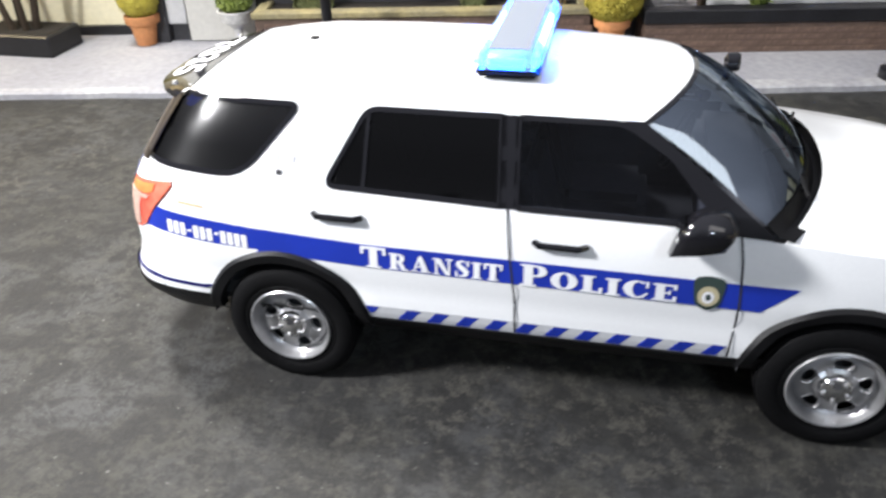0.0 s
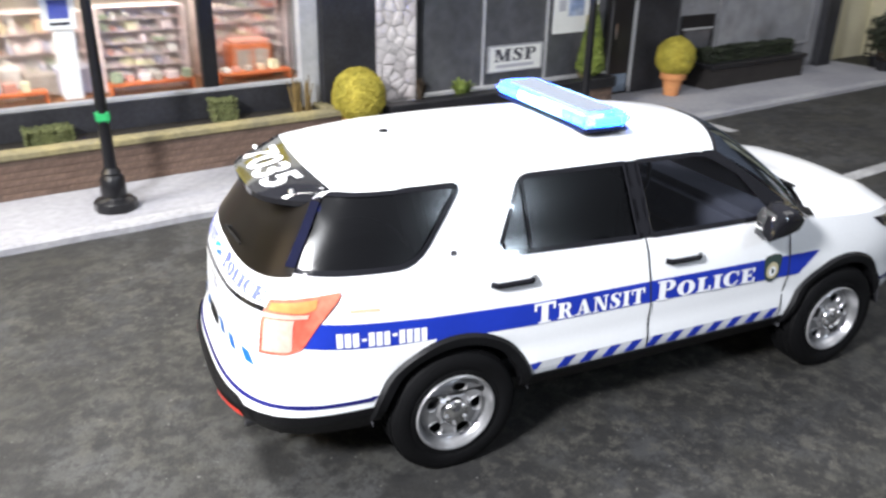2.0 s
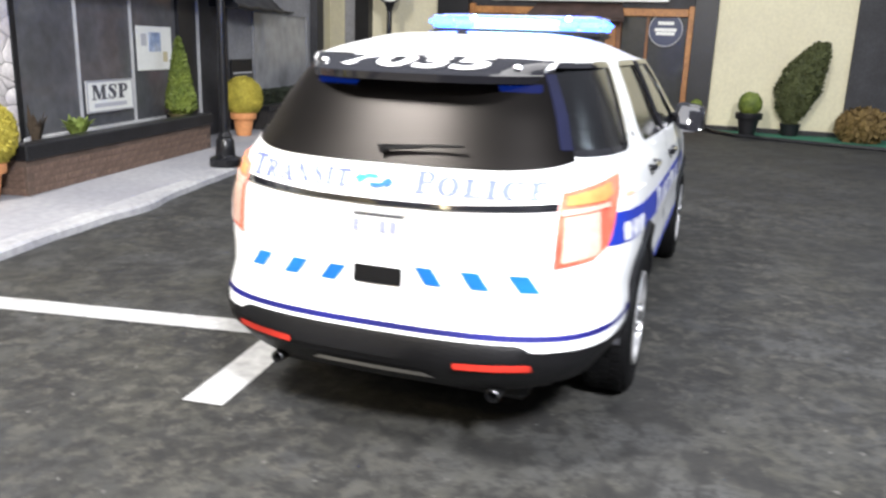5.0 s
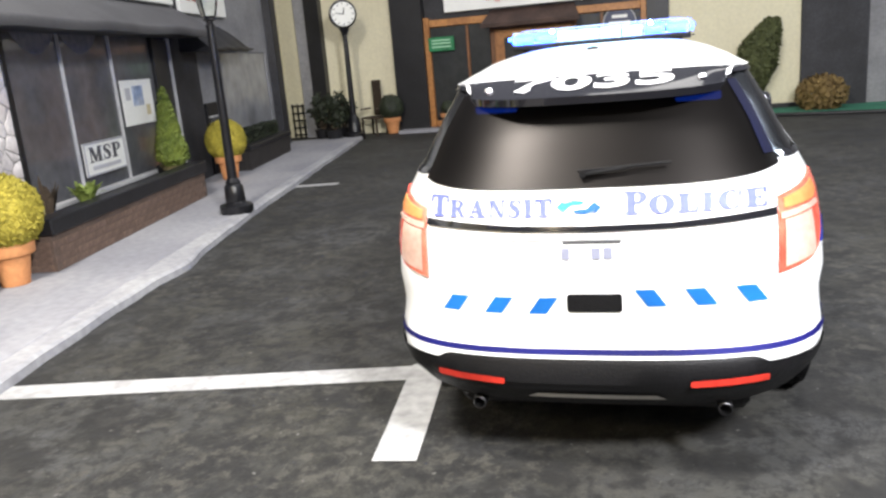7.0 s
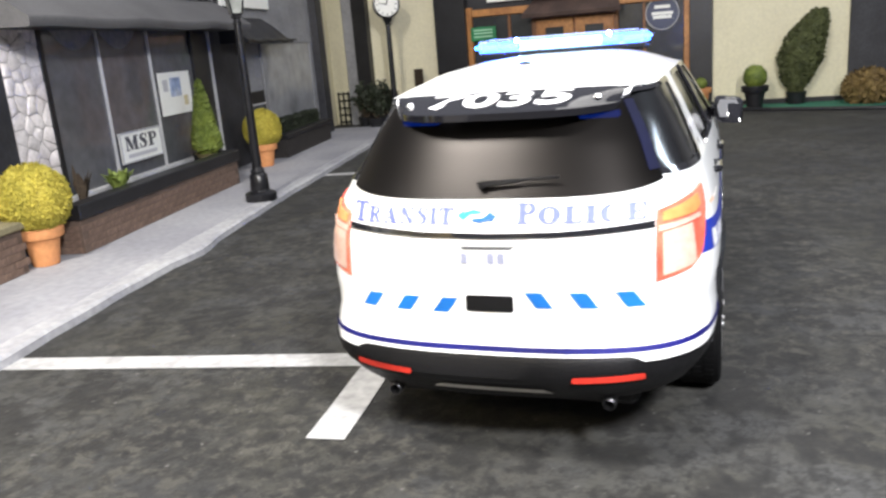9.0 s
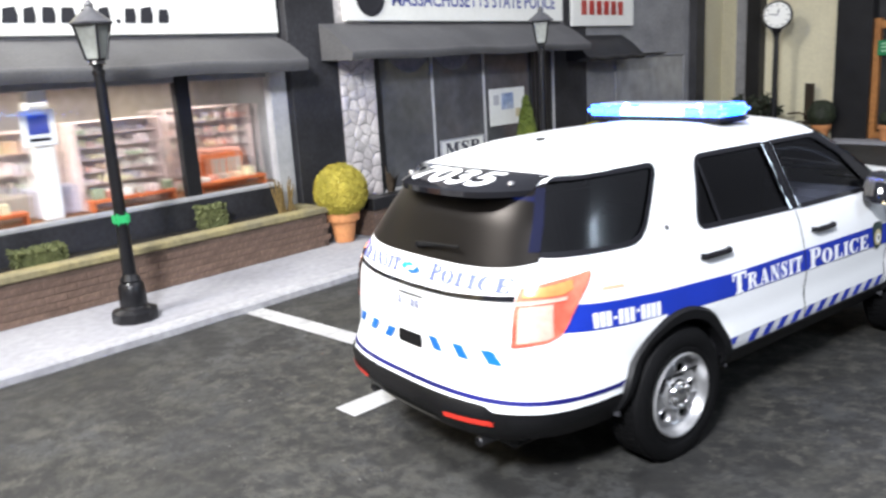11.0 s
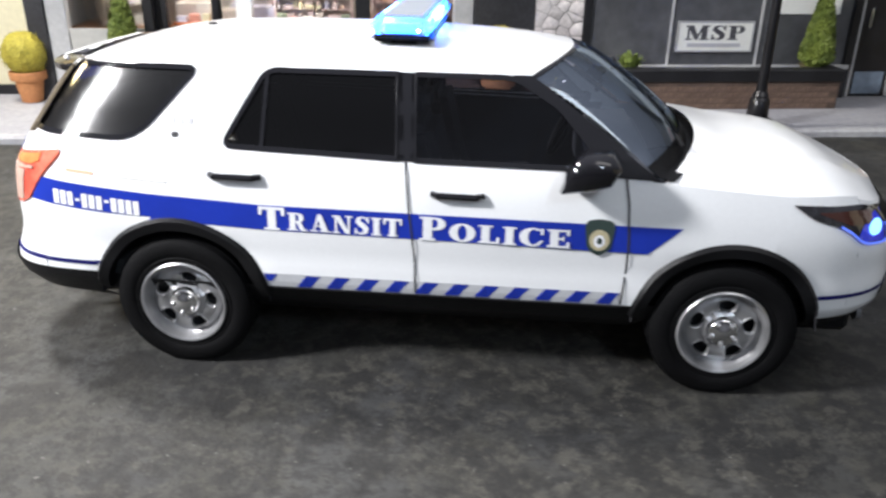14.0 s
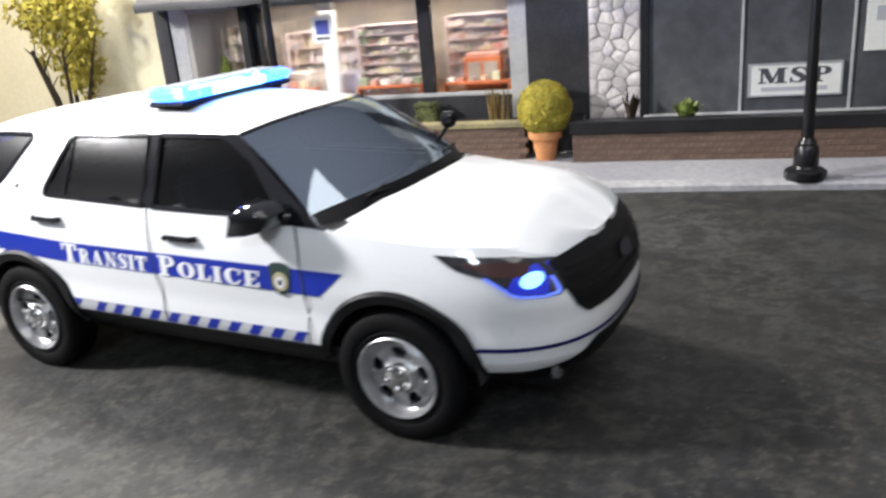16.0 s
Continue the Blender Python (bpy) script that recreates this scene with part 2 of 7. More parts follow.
def rounded(points, radius, steps=4):
    """A polygon with its corners rounded; radius may be one number or one for each corner."""
    out, n = [], len(points)
    for i, p in enumerate(points):
        r = radius[i] if isinstance(radius, (list, tuple)) else radius
        p = Vector(p)
        a, b = Vector(points[i - 1]) - p, Vector(points[(i + 1) % n]) - p
        if r <= 0:
            out.append(tuple(p))
            continue
        d = min(r, 0.45 * a.length, 0.45 * b.length)
        s, e = p + a.normalized() * d, p + b.normalized() * d
        for k in range(steps + 1):
            t = k / steps
            out.append(tuple((1 - t) ** 2 * s + 2 * t * (1 - t) * p + t * t * e))
    return out


def inside(p, poly):
    x, y, odd = p[0], p[1], False
    for (ax, ay), (bx, by) in zip(poly, poly[1:] + poly[:1]):
        if (ay > y) != (by > y) and x < (bx - ax) * (y - ay) / (by - ay) + ax:
            odd = not odd
    return odd


def skin(bm, outline, holes, lift, step=0.1):
    """Fills an outline with holes, drawn in a plane, and lifts every point onto a curved surface."""
    pts, edges = [], []
    for poly in [outline, *holes]:
        dense = []
        for p, q in zip(poly, poly[1:] + poly[:1]):
            n = max(1, int(math.dist(p, q) / step))
            dense += [(p[0] + (q[0] - p[0]) * k / n, p[1] + (q[1] - p[1]) * k / n) for k in range(n)]
        base = len(pts)
        pts += dense
        edges += [(base + i, base + (i + 1) % len(dense)) for i in range(len(dense))]
    xs, ys = [p[0] for p in outline], [p[1] for p in outline]
    for i in range(int((max(xs) - min(xs)) / step) + 1):
        for j in range(int((max(ys) - min(ys)) / step) + 1):
            p = (min(xs) + (i + 0.5) * step, min(ys) + (j + 0.5) * step)
            if inside(p, outline) and not any(inside(p, h) for h in holes):
                pts.append(p)
    vs, _, fs, *_ = delaunay_2d_cdt([Vector(p) for p in pts], edges, [], 0, 1e-5)
    made = [bm.verts.new(lift(v.x, v.y)) for v in vs]
    for f in fs:
        c = sum((vs[i] for i in f), Vector((0, 0))) / len(f)
        if inside(c, outline) and not any(inside(c, h) for h in holes):
            try:
                bm.faces.new([made[i] for i in f])
            except ValueError:
                pass
    bmesh.ops.delete(bm, geom=[v for v in bm.verts if not v.link_faces], context="VERTS")
    return bm


def words(text, height, bold=0.0, shear=0.0, spacing=1.0):
    """The outline mesh of a line of writing, as a bmesh in x and y, its left foot at the origin."""
    cu = bpy.data.curves.new("writing", "FONT")
    cu.body, cu.size, cu.offset, cu.shear, cu.space_character = text, 1.0, bold, shear, spacing
    cu.resolution_u = 3
    ob = new("writing", cu)
    me = bpy.data.meshes.new_from_object(ob.evaluated_get(bpy.context.evaluated_depsgraph_get()))
    bpy.data.objects.remove(ob)
    bpy.data.curves.remove(cu)
    bm = bmesh.new()
    bm.from_mesh(me)
    bpy.data.meshes.remove(me)
    lo, hi = Vector((9e9, 9e9)), Vector((-9e9, -9e9))
    for v in bm.verts:
        lo, hi = Vector((min(lo.x, v.co.x), min(lo.y, v.co.y))), Vector((max(hi.x, v.co.x), max(hi.y, v.co.y)))
    k = height / (hi.y - lo.y)
    for v in bm.verts:
        v.co = Vector(((v.co.x - lo.x) * k, (v.co.y - lo.y) * k, 0))
    return bm, (hi.x - lo.x) * k


def ease(x, table):
    """Smooth reading of a table of (x, value)."""
    if x <= table[0][0]:
        return table[0][1]
    for (a, p), (b, q) in zip(table, table[1:]):
        if x <= b:
            return p + (q - p) * (x - a) / (b - a)
    return table[-1][1]


def stroke(points, widths):
    """An outline of changing width along a line."""
    up, down = [], []
    for i, p in enumerate(points):
        a, b = Vector(points[max(i - 1, 0)]), Vector(points[min(i + 1, len(points) - 1)])
        d = (b - a).normalized()
        n = Vector((-d.y, d.x)) * widths[i] / 2
        up.append(tuple(Vector(p) + n))
        down.append(tuple(Vector(p) - n))
    return up + down[::-1]


def bar_of(x0, x1, y0, y1):
    return ([(x0, y0), (x1, y0), (x1, y1), (x0, y1)], [])


def oval(cx, cy, rx, ry, a0=0, a1=360, n=20):
    return [(cx + rx * math.cos(radians(a0 + (a1 - a0) * i / n)), cy + ry * math.sin(radians(a0 + (a1 - a0) * i / n))) for i in range(n if a1 - a0 == 360 else n + 1)]


def slab_glyph(c):
    """A heavy slab-serif capital, 1 high: its pieces (outline, holes) and its width."""
    t, f = 0.27, 0.09
    if c == "I":
        return [bar_of(0.10, 0.10 + t, 0, 1), bar_of(0, 0.47, 0, f), bar_of(0, 0.47, 1 - f, 1)], 0.47
    if c == "T":
        return [bar_of(0.285, 0.285 + t, 0, 1), bar_of(0.17, 0.67, 0, f), bar_of(0, 0.84, 0.87, 1), bar_of(0, 0.10, 0.64, 1), bar_of(0.74, 0.84, 0.64, 1)], 0.84
    if c == "L":
        return [bar_of(0.10, 0.10 + t, 0, 1), bar_of(0, 0.70, 0, 0.11), bar_of(0, 0.48, 1 - f, 1), bar_of(0.60, 0.70, 0, 0.36)], 0.70
    if c == "E":
        return [bar_of(0.10, 0.10 + t, 0, 1), bar_of(0, 0.74, 0, 0.11), bar_of(0, 0.74, 0.89, 1), bar_of(0.2, 0.56, 0.45, 0.55), bar_of(0.64, 0.74, 0, 0.33),
                bar_of(0.64, 0.74, 0.68, 1), bar_of(0.50, 0.56, 0.36, 0.64)], 0.74
    if c in "PR":
        bowl = [(0.30, 1), *oval(0.48, 0.73, 0.29, 0.27, 90, -90, 12), (0.30, 0.46)]
        hole = [(0.37, 0.91), *oval(0.45, 0.73, 0.09, 0.18, 90, -90, 8), (0.37, 0.55)]
        out = [bar_of(0.10, 0.37, 0, 1), bar_of(0, 0.47, 0, f), bar_of(0, 0.36, 1 - f, 1), (bowl, [hole])]
        if c == "P":
            return out, 0.78
        return out + [([(0.40, 0.50), (0.62, 0.50), (0.80, 0.10), (0.90, 0.0), (0.62, 0.0)], []), bar_of(0.60, 0.94, 0, f)], 0.94
    if c == "A":
        return [([(0.13, 0.05), (0.22, 0.05), (0.45, 0.83), (0.40, 1.0)], []), ([(0.40, 1.0), (0.56, 1.0), (0.86, 0.05), (0.56, 0.05), (0.385, 0.80)], []),
                bar_of(0.25, 0.62, 0.27, 0.36), bar_of(0, 0.36, 0, f), bar_of(0.46, 0.96, 0, f)], 0.96
    if c == "N":
        return [bar_of(0.12, 0.22, 0, 1), bar_of(0.72, 0.82, 0, 1), ([(0.08, 1), (0.36, 1), (0.82, 0.0), (0.62, 0.0)], []), bar_of(0, 0.34, 0, f),
                bar_of(0, 0.30, 1 - f, 1), bar_of(0.60, 0.94, 1 - f, 1)], 0.94
    if c == "M":
        return [bar_of(0.10, 0.20, 0, 1), bar_of(0.74, 1.0, 0, 1), ([(0.08, 1), (0.36, 1), (0.60, 0.22), (0.46, 0.0)], []), ([(0.76, 1), (0.86, 1), (0.56, 0.0), (0.47, 0.02)], []),
                bar_of(0, 0.32, 0, f), bar_of(0, 0.25, 1 - f, 1), bar_of(0.64, 1.1, 0, f), bar_of(0.85, 1.1, 1 - f, 1)], 1.1
    if c == "O":
        return [(oval(0.44, 0.5, 0.44, 0.52), [oval(0.44, 0.5, 0.15, 0.42)])], 0.88
    if c == "C":
        return [(oval(0.44, 0.5, 0.44, 0.52, 48, 312) + oval(0.46, 0.5, 0.17, 0.42, 300, 60), []), bar_of(0.70, 0.79, 0.64, 1.0), ([(0.66, 0.10), (0.80, 0.32), (0.72, 0.34), (0.55, 0.12)], [])], 0.82
    if c == "S":
        pts = [(0.60, 0.78), (0.50, 0.93), (0.34, 0.97), (0.18, 0.88), (0.16, 0.72), (0.28, 0.59), (0.42, 0.47), (0.52, 0.33), (0.50, 0.15), (0.36, 0.04), (0.20, 0.05), (0.08, 0.20)]
        return [(stroke(pts, [0.07, 0.08, 0.10, 0.19, 0.25, 0.27, 0.28, 0.27, 0.22, 0.12, 0.08, 0.07]), []), bar_of(0.58, 0.66, 0.66, 1.0), bar_of(0.02, 0.10, 0.0, 0.36)], 0.68
    return [], 0.4


def slab_words(text, gap=0.09):
    """The pieces of a word in the slab-serif face, 1 high, and its length."""
    out, x = [], 0.0
    for c in text:
        pieces, w = slab_glyph(c)
        out += [([(px + x, py) for px, py in o], [[(px + x, py) for px, py in h] for h in hs]) for o, hs in pieces]
        x += w + gap
    return out, x - gap

# ---- the model police car: x ahead, y to its left, z up, origin on the road between the axles ----
HALF = [(0.26, 0.70), (0.36, 0.84), (0.48, 0.915), (0.54, 0.926), (0.60, 0.924), (0.66, 0.910), (0.72, 0.917), (0.80, 0.932), (0.95, 0.922), (1.02, 0.91),
        (1.12, 0.89), (1.19, 0.865), (1.28, 0.815), (1.45, 0.735), (1.60, 0.655), (1.66, 0.60)]
TAIL = [(0.26, 2.37), (0.34, 2.52), (0.44, 2.60), (0.53, 2.60), (0.58, 2.57), (0.72, 2.53), (0.85, 2.52), (1.02, 2.505), (1.09, 2.48), (1.15, 2.45),
        (1.20, 2.42), (1.40, 2.29), (1.55, 2.175), (1.60, 2.13), (1.70, 2.02)]
NOSE = [(0.26, 2.18), (0.36, 2.34), (0.48, 2.41), (0.62, 2.43), (0.80, 2.41), (0.92, 2.36), (1.02, 2.28), (1.10, 2.15), (1.2, 2.0)]
BELT = [(-2.6, 1.25), (-2.05, 1.25), (-1.8, 1.235), (-1.16, 1.215), (-0.2, 1.185), (0.92, 1.155), (1.2, 1.135), (1.6, 1.10), (1.9, 1.085), (2.15, 1.045), (2.3, 1.01), (2.45, 0.97)]


PT, PN, Q = 13.5, 8.0, 2.7  # how square the tail and the nose are in plan


def end_at(x, z):
    return ease(z, TAIL) if x < 0 else ease(z, NOSE)


def side(x, z, out=0.0):
    """The half width of the body at x and z."""
    k = min(abs(x) / end_at(x, z), 1.0)
    return ease(z, HALF) * (1 - k ** (PT if x < 0 else PN)) ** (1 / Q) + out


def flank(out=0.0, right=True):
    return lambda x, z: Vector((x, (-1 if right else 1) * side(x, z, out), z))


def tail(out=0.0):
    def at(y, z):
        k = min(abs(y) / ease(z, HALF), 0.9999)
        return Vector((-ease(z, TAIL) * (1 - k ** Q) ** (1 / PT) - out, y, z))
    return at


def nose(out=0.0):
    def at(y, z):
        k = min(abs(y) / ease(z, HALF), 0.9999)
        return Vector((ease(z, NOSE) * (1 - k ** Q) ** (1 / PN) + out, y, z))
    return at


def arc(cx, cz, r, a0, a1, n=14):
    return [(cx + r * math.cos(radians(a0 + (a1 - a0) * i / n)), cz + r * math.sin(radians(a0 + (a1 - a0) * i / n))) for i in range(n + 1)]


def strip(line, width):
    """A ribbon outline round a line of points."""
    up, down = [], []
    for i, p in enumerate(line):
        a, b = Vector(line[max(i - 1, 0)]), Vector(line[min(i + 1, len(line) - 1)])
        d = (b - a).normalized()
        n = Vector((-d.y, d.x)) * width / 2
        up.append(tuple(Vector(p) + n))
        down.append(tuple(Vector(p) - n))
    return up + down[::-1]


def seal_ring(poly, half, lift):
    """A thin closed ribbon along the rim of a window."""
    dense = []
    for p, q in zip(poly, poly[1:] + poly[:1]):
        n = max(1, round(math.dist(p, q) / 0.03))
        if math.dist(p, q) > 1e-4:
            dense += [(p[0] + (q[0] - p[0]) * k / n, p[1] + (q[1] - p[1]) * k / n) for k in range(n)]
    rows, n, poly = ([], [], []), len(dense), dense
    for i, p in enumerate(poly):
        a, b = Vector(poly[i - 1]), Vector(poly[(i + 1) % n])
        d = (b - a).normalized()
        out = Vector((-d.y, d.x)) * half
        for row, k in zip(rows, (-1, 0, 1)):
            q = Vector(p) + out * k
            row.append(lift(q.x, q.y))
    return sheet(bmesh.new(), rows, True)


def corner_patch(sign, low, high, s0, s1, out):
    """A piece wrapped round a rear corner; s runs from the tailgate side (y 0.675) to the flank (x -2.04)."""
    bm, rows = bmesh.new(), []
    for j in range(9):
        row = []
        for i in range(29):
            s = s0 + (s1 - s0) * i / 28
            z = ease(s, low) + (ease(s, high) - ease(s, low)) * j / 8
            A, H = ease(z, TAIL), ease(z, HALF)
            f0, f1 = math.asin((0.675 / H) ** (Q / 2)), math.acos((2.04 / A) ** (PT / 2))
            f = f0 + (f1 - f0) * s
            x, y = A * math.cos(f) ** (2 / PT), H * math.sin(f) ** (2 / Q)
            n = Vector((x ** (PT - 1) / A ** PT, y ** (Q - 1) / H ** Q * 1.0)).normalized()
            row.append(Vector((-x - n.x * out, sign * (y + n.y * out), z)))
        rows.append(row)
    rim = lambda r: [Vector((p.x * 0.99, p.y * 0.985, p.z)) for p in r]
    sheet(bm, [rim(rows[0]), *rows, rim(rows[-1])])
    return bm


AXLES, WHEEL_Z, ARCH = (-1.43, 1.43), 0.37, 0.475
XR, XF = -2.2, 2.05  # where the flanks hand over to the rounded ends

car = thing("police_car", (0, 0, 0), "white model police SUV with blue stripes, lit light bar, on asphalt", "model car")


def body_shell():
    bm = bmesh.new()
    z0 = 0.49
    for sign in (-1, 1):
        top = [(XR + (XF - XR) * i / 40, 0) for i in range(41)]
        top = [(x, ease(x, BELT)) for x, _ in top]
        low = []
        for cx in AXLES:
            dz = z0 - WHEEL_Z
            a = math.degrees(math.asin(dz / ARCH))
            low += arc(cx, WHEEL_Z, ARCH, 180 - a, a)
        n = 8
        left = [(XR, z0 + (ease(XR, BELT) - z0) * i / n) for i in range(n + 1)]
        right = [(XF, z0 + (ease(XF, BELT) - z0) * i / n) for i in range(n + 1)]
        outline = [left[0], *low, *right, *top[::-1][1:-1], *left[::-1][:-1]]
        skin(bm, outline, [], lambda x, z: Vector((x, sign * side(x, z), z)), 0.09)
    for front in (False, True):
        xe = XF if front else XR
        rows = []
        power = PN if front else PT
        for v in range(13):
            row = []
            for i in range(33):
                t = 1 - 2 * i / 32
                nominal = (ease(0.8, NOSE) if front else -ease(0.8, TAIL)) * (1 - abs(t) ** 3 * 0.12)
                z = z0 + (ease(nominal if front else xe, BELT) - z0) * v / 12
                k = abs(xe) / end_at(xe, z)
                edge = (1 - k ** power) ** (1 / Q)
                w = edge * (abs(t) ** 0.8 if t else 0)
                x = end_at(xe, z) * (1 - w ** Q) ** (1 / power)
                row.append(Vector((x if front else -x, math.copysign(w * ease(z, HALF), t), z)))
            rows.append(row)
        sheet(bm, rows)
        if front:
            lip = rows[-1]
    bmesh.ops.remove_doubles(bm, verts=bm.verts, dist=0.012)
    return bm, lip


bm, lip = body_shell()
part("body", bm, white_paint, car, "glossy white painted body", True, 50)

# hood: rows across the car from the wings' upper edges
bm = bmesh.new()
rows = []
edge = [Vector(p) for p in lip[:17]][::-1] + [Vector((x, side(x, ease(x, BELT)), ease(x, BELT))) for x in (1.95, 1.8, 1.65, 1.5, 1.35, 1.2, 1.05)]
for p in edge:
    rise = 0.115 * min(1.0, max(0.0, (2.43 - p.x) / 0.55)) ** 0.7
    row = []
    for i in range(17):
        t = 1 - i / 8
        bulge = 0.012 * math.exp(-((abs(t) - 0.62) / 0.10) ** 2) * min(1, rise / 0.05)
        row.append(Vector((p.x + 0.26 * (1 - abs(t) ** 2.3) * max(0, 1 - (p.x - 1.05) / 0.45) * (p.x < 1.5), p.y * t, p.z + rise * (1 - abs(t) ** 2.4) + bulge)))
    rows.append(row)
sheet(bm, rows[1:])
part("hood", bm, white_paint, car, "white hood", True, 40)

# black lower cladding and bumpers
bm = bmesh.new()
rows = []
for z in (0.27, 0.32, 0.38, 0.44, 0.495):
    row = []
    for i in range(160):
        a = 2 * math.pi * i / 160
        cx, sy = math.cos(a), math.sin(a)
        front = cx > 0
        x = (ease(z, NOSE) if front else -ease(z, TAIL)) * abs(cx) ** (2 / (PN if front else PT))
        y = math.copysign((ease(z, HALF) - 0.004) * abs(sy) ** (2 / Q), sy)
        row.append(Vector((x * 0.998, y, z)))
    rows.append(row)
sheet(bm, rows, True)
gone = [f for f in bm.faces if any((f.calc_center_median().x - cx) ** 2 < 0.44 ** 2 for cx in AXLES) and abs(f.calc_center_median().y) > 0.5]
bmesh.ops.delete(bm, geom=gone, context="FACES")
part("lower_cladding", bm, black_plastic, car, "matt black lower cladding", True)
part("rear_bumper_step", skin(bmesh.new(), rounded([(-0.70, 0.335), (0.70, 0.335), (0.70, 0.50), (0.60, 0.555), (-0.60, 0.555), (-0.70, 0.50)], 0.03), [], tail(0.012), 0.08), black_plastic, car, "matt black rear bumper", True)
part("rear_bumper", skin(bmesh.new(), [(-0.80, 0.36), (0.80, 0.36), (0.80, 0.53), (-0.80, 0.53)], [], tail(0.006), 0.05), black_plastic, car, "matt black rear bumper", True)
for sign in (-1, 1):
    part("bumper_corner", skin(bmesh.new(), [(-2.42, 0.36), (-1.90, 0.36), (-1.895, 0.53), (-2.42, 0.53)], [], flank(0.006, sign < 0), 0.03), black_plastic, car, "", True)
part("underbody", boxed(-2.35, 2.2, -0.60, 0.60, 0.24, 0.46, 0.03), black_plastic, car)
for cx in AXLES:
    for sign in (-1, 1):
        bm = bmesh.new()
        sheet(bm, [[Vector((x, sign * w, z)) for x, z in arc(cx, WHEEL_Z, 0.47, 2, 178, 20)] for w in (0.60, 0.90)])
        sheet(bm, [[Vector((cx, sign * 0.60, 0.5))] * 21, [Vector((x, sign * 0.60, z)) for x, z in arc(cx, WHEEL_Z, 0.47, 2, 178, 20)]])
        bmesh.ops.remove_doubles(bm, verts=bm.verts, dist=1e-4)
        part("wheel_well", bm, gap_dark, car)


def arch_trim(sign, cx):
    bm = bmesh.new()
    a0, a1 = (6, 174)
    rows = []
    for r, out in ((ARCH - 0.055, -0.05), (ARCH - 0.05, 0.018), (ARCH, 0.024), (ARCH + 0.018, 0.002)):
        rows.append([Vector((x, sign * (side(x, max(z, 0.28), out)), z)) for x, z in arc(cx, WHEEL_Z, r, a0, a1, 28)])
    sheet(bm, rows)
    part("wheel_arch_trim", bm, black_plastic, car, "black wheel-arch trim", True)


for cx in AXLES:
    for sign in (-1, 1):
        arch_trim(sign, cx)

# greenhouse
G_TOP = 1.605
WIN_QUARTER = rounded([(-2.235, 1.262), (-2.03, 1.592), (-1.32, 1.592), (-1.63, 1.248)], [0, 0, 0.06, 0.12])
WIN_REAR = rounded([(-1.17, 1.235), (-0.965, 1.592), (-0.275, 1.592), (-0.245, 1.208)], [0.06, 0.06, 0.015, 0.015])
WIN_FRONT = rounded([(-0.185, 1.205), (-0.205, 1.592), (0.30, 1.592), (0.52, 1.47), (0.80, 1.195)], [0.02, 0.02, 0.06, 0.03, 0.03])
PILLAR_B = [(-0.27, 1.20), (-0.29, 1.60), (-0.195, 1.60), (-0.175, 1.197)]
PILLAR_A = [(0.79, 1.165), (0.50, 1.475), (0.285, 1.605), (0.385, 1.605), (0.625, 1.445), (1.03, 1.155)]
for sign in (-1, 1):
    lift = flank(0.0, sign < 0)
    frame_line = [(-2.22, 1.225), (-1.9, 1.23), (-1.16, 1.21), (-0.2, 1.18), (1.0, 1.148), (0.38, G_TOP), (-2.02, G_TOP)]
    cut = rounded([(-2.6, 1.262), (-2.6, 1.592), (-1.32, 1.592), (-1.63, 1.248)], [0, 0, 0.06, 0.12])
    bm = skin(bmesh.new(), frame_line, [cut, WIN_REAR, WIN_FRONT], lift, 0.09)
    part("side_frame", bm, white_paint, car, "white window surround", True)
    bm = skin(bmesh.new(), [(-2.10, 1.23), (0.80, 1.17), (0.30, 1.60), (-1.9, 1.60)], [WIN_QUARTER, WIN_REAR, WIN_FRONT], flank(-0.035, sign < 0), 0.15)
    part("inner_trim", bm, cabin, car, "", True)
    part("door_card", skin(bmesh.new(), [(-2.1, 0.5), (0.9, 0.5), (0.9, 1.16), (-2.1, 1.23)], [arc(-1.43, WHEEL_Z, 0.5, 10, 170)], flank(-0.05, sign < 0), 0.15), cabin, car, "", True)
    for poly, glass, name in ((WIN_QUARTER, tint_glass, "quarter_window"), (WIN_REAR, door_glass, "rear_door_window"), (WIN_FRONT, clear_glass, "front_door_window")):
        pane = part(name, skin(bmesh.new(), poly, [], flank(-0.008, sign < 0), 0.08), glass, car, "dark tinted window" if glass is not clear_glass else "clear side window", True)
        pane.visible_shadow = glass is not clear_glass
        part("window_seal", seal_ring(poly, 0.013, flank(0.006, sign < 0)), black_gloss, car)
    part("pillar", skin(bmesh.new(), PILLAR_B, [], flank(0.006, sign < 0), 0.06), black_gloss, car, "gloss black door pillar", True)
    for (xa, za), (xb, zb) in ((PILLAR_B[0], PILLAR_B[1]), (PILLAR_B[3], PILLAR_B[2])):
        bm = bmesh.new()
        for k in range(6):
            (x0, z0), (x1, z1) = ((xa + (xb - xa) * f / 6, za + (zb - za) * f / 6) for f in (k, k + 1))
            rod(bm, (x0, sign * side(x0, z0, 0.006), z0), (x1, sign * side(x1, z1, 0.006), z1), 0.008, None, 8)
        part("pillar_edge", bm, black_gloss, car, "", True)
    part("pillar", skin(bmesh.new(), PILLAR_A, [], flank(0.008, sign < 0), 0.06), black_gloss, car, "gloss black windscreen pillar", True)
    part("pillar", skin(bmesh.new(), [(-0.975, 1.225), (-0.965, 1.59), (-0.945, 1.59), (-0.955, 1.222)], [], flank(0.004, sign < 0), 0.06), black_gloss, car)

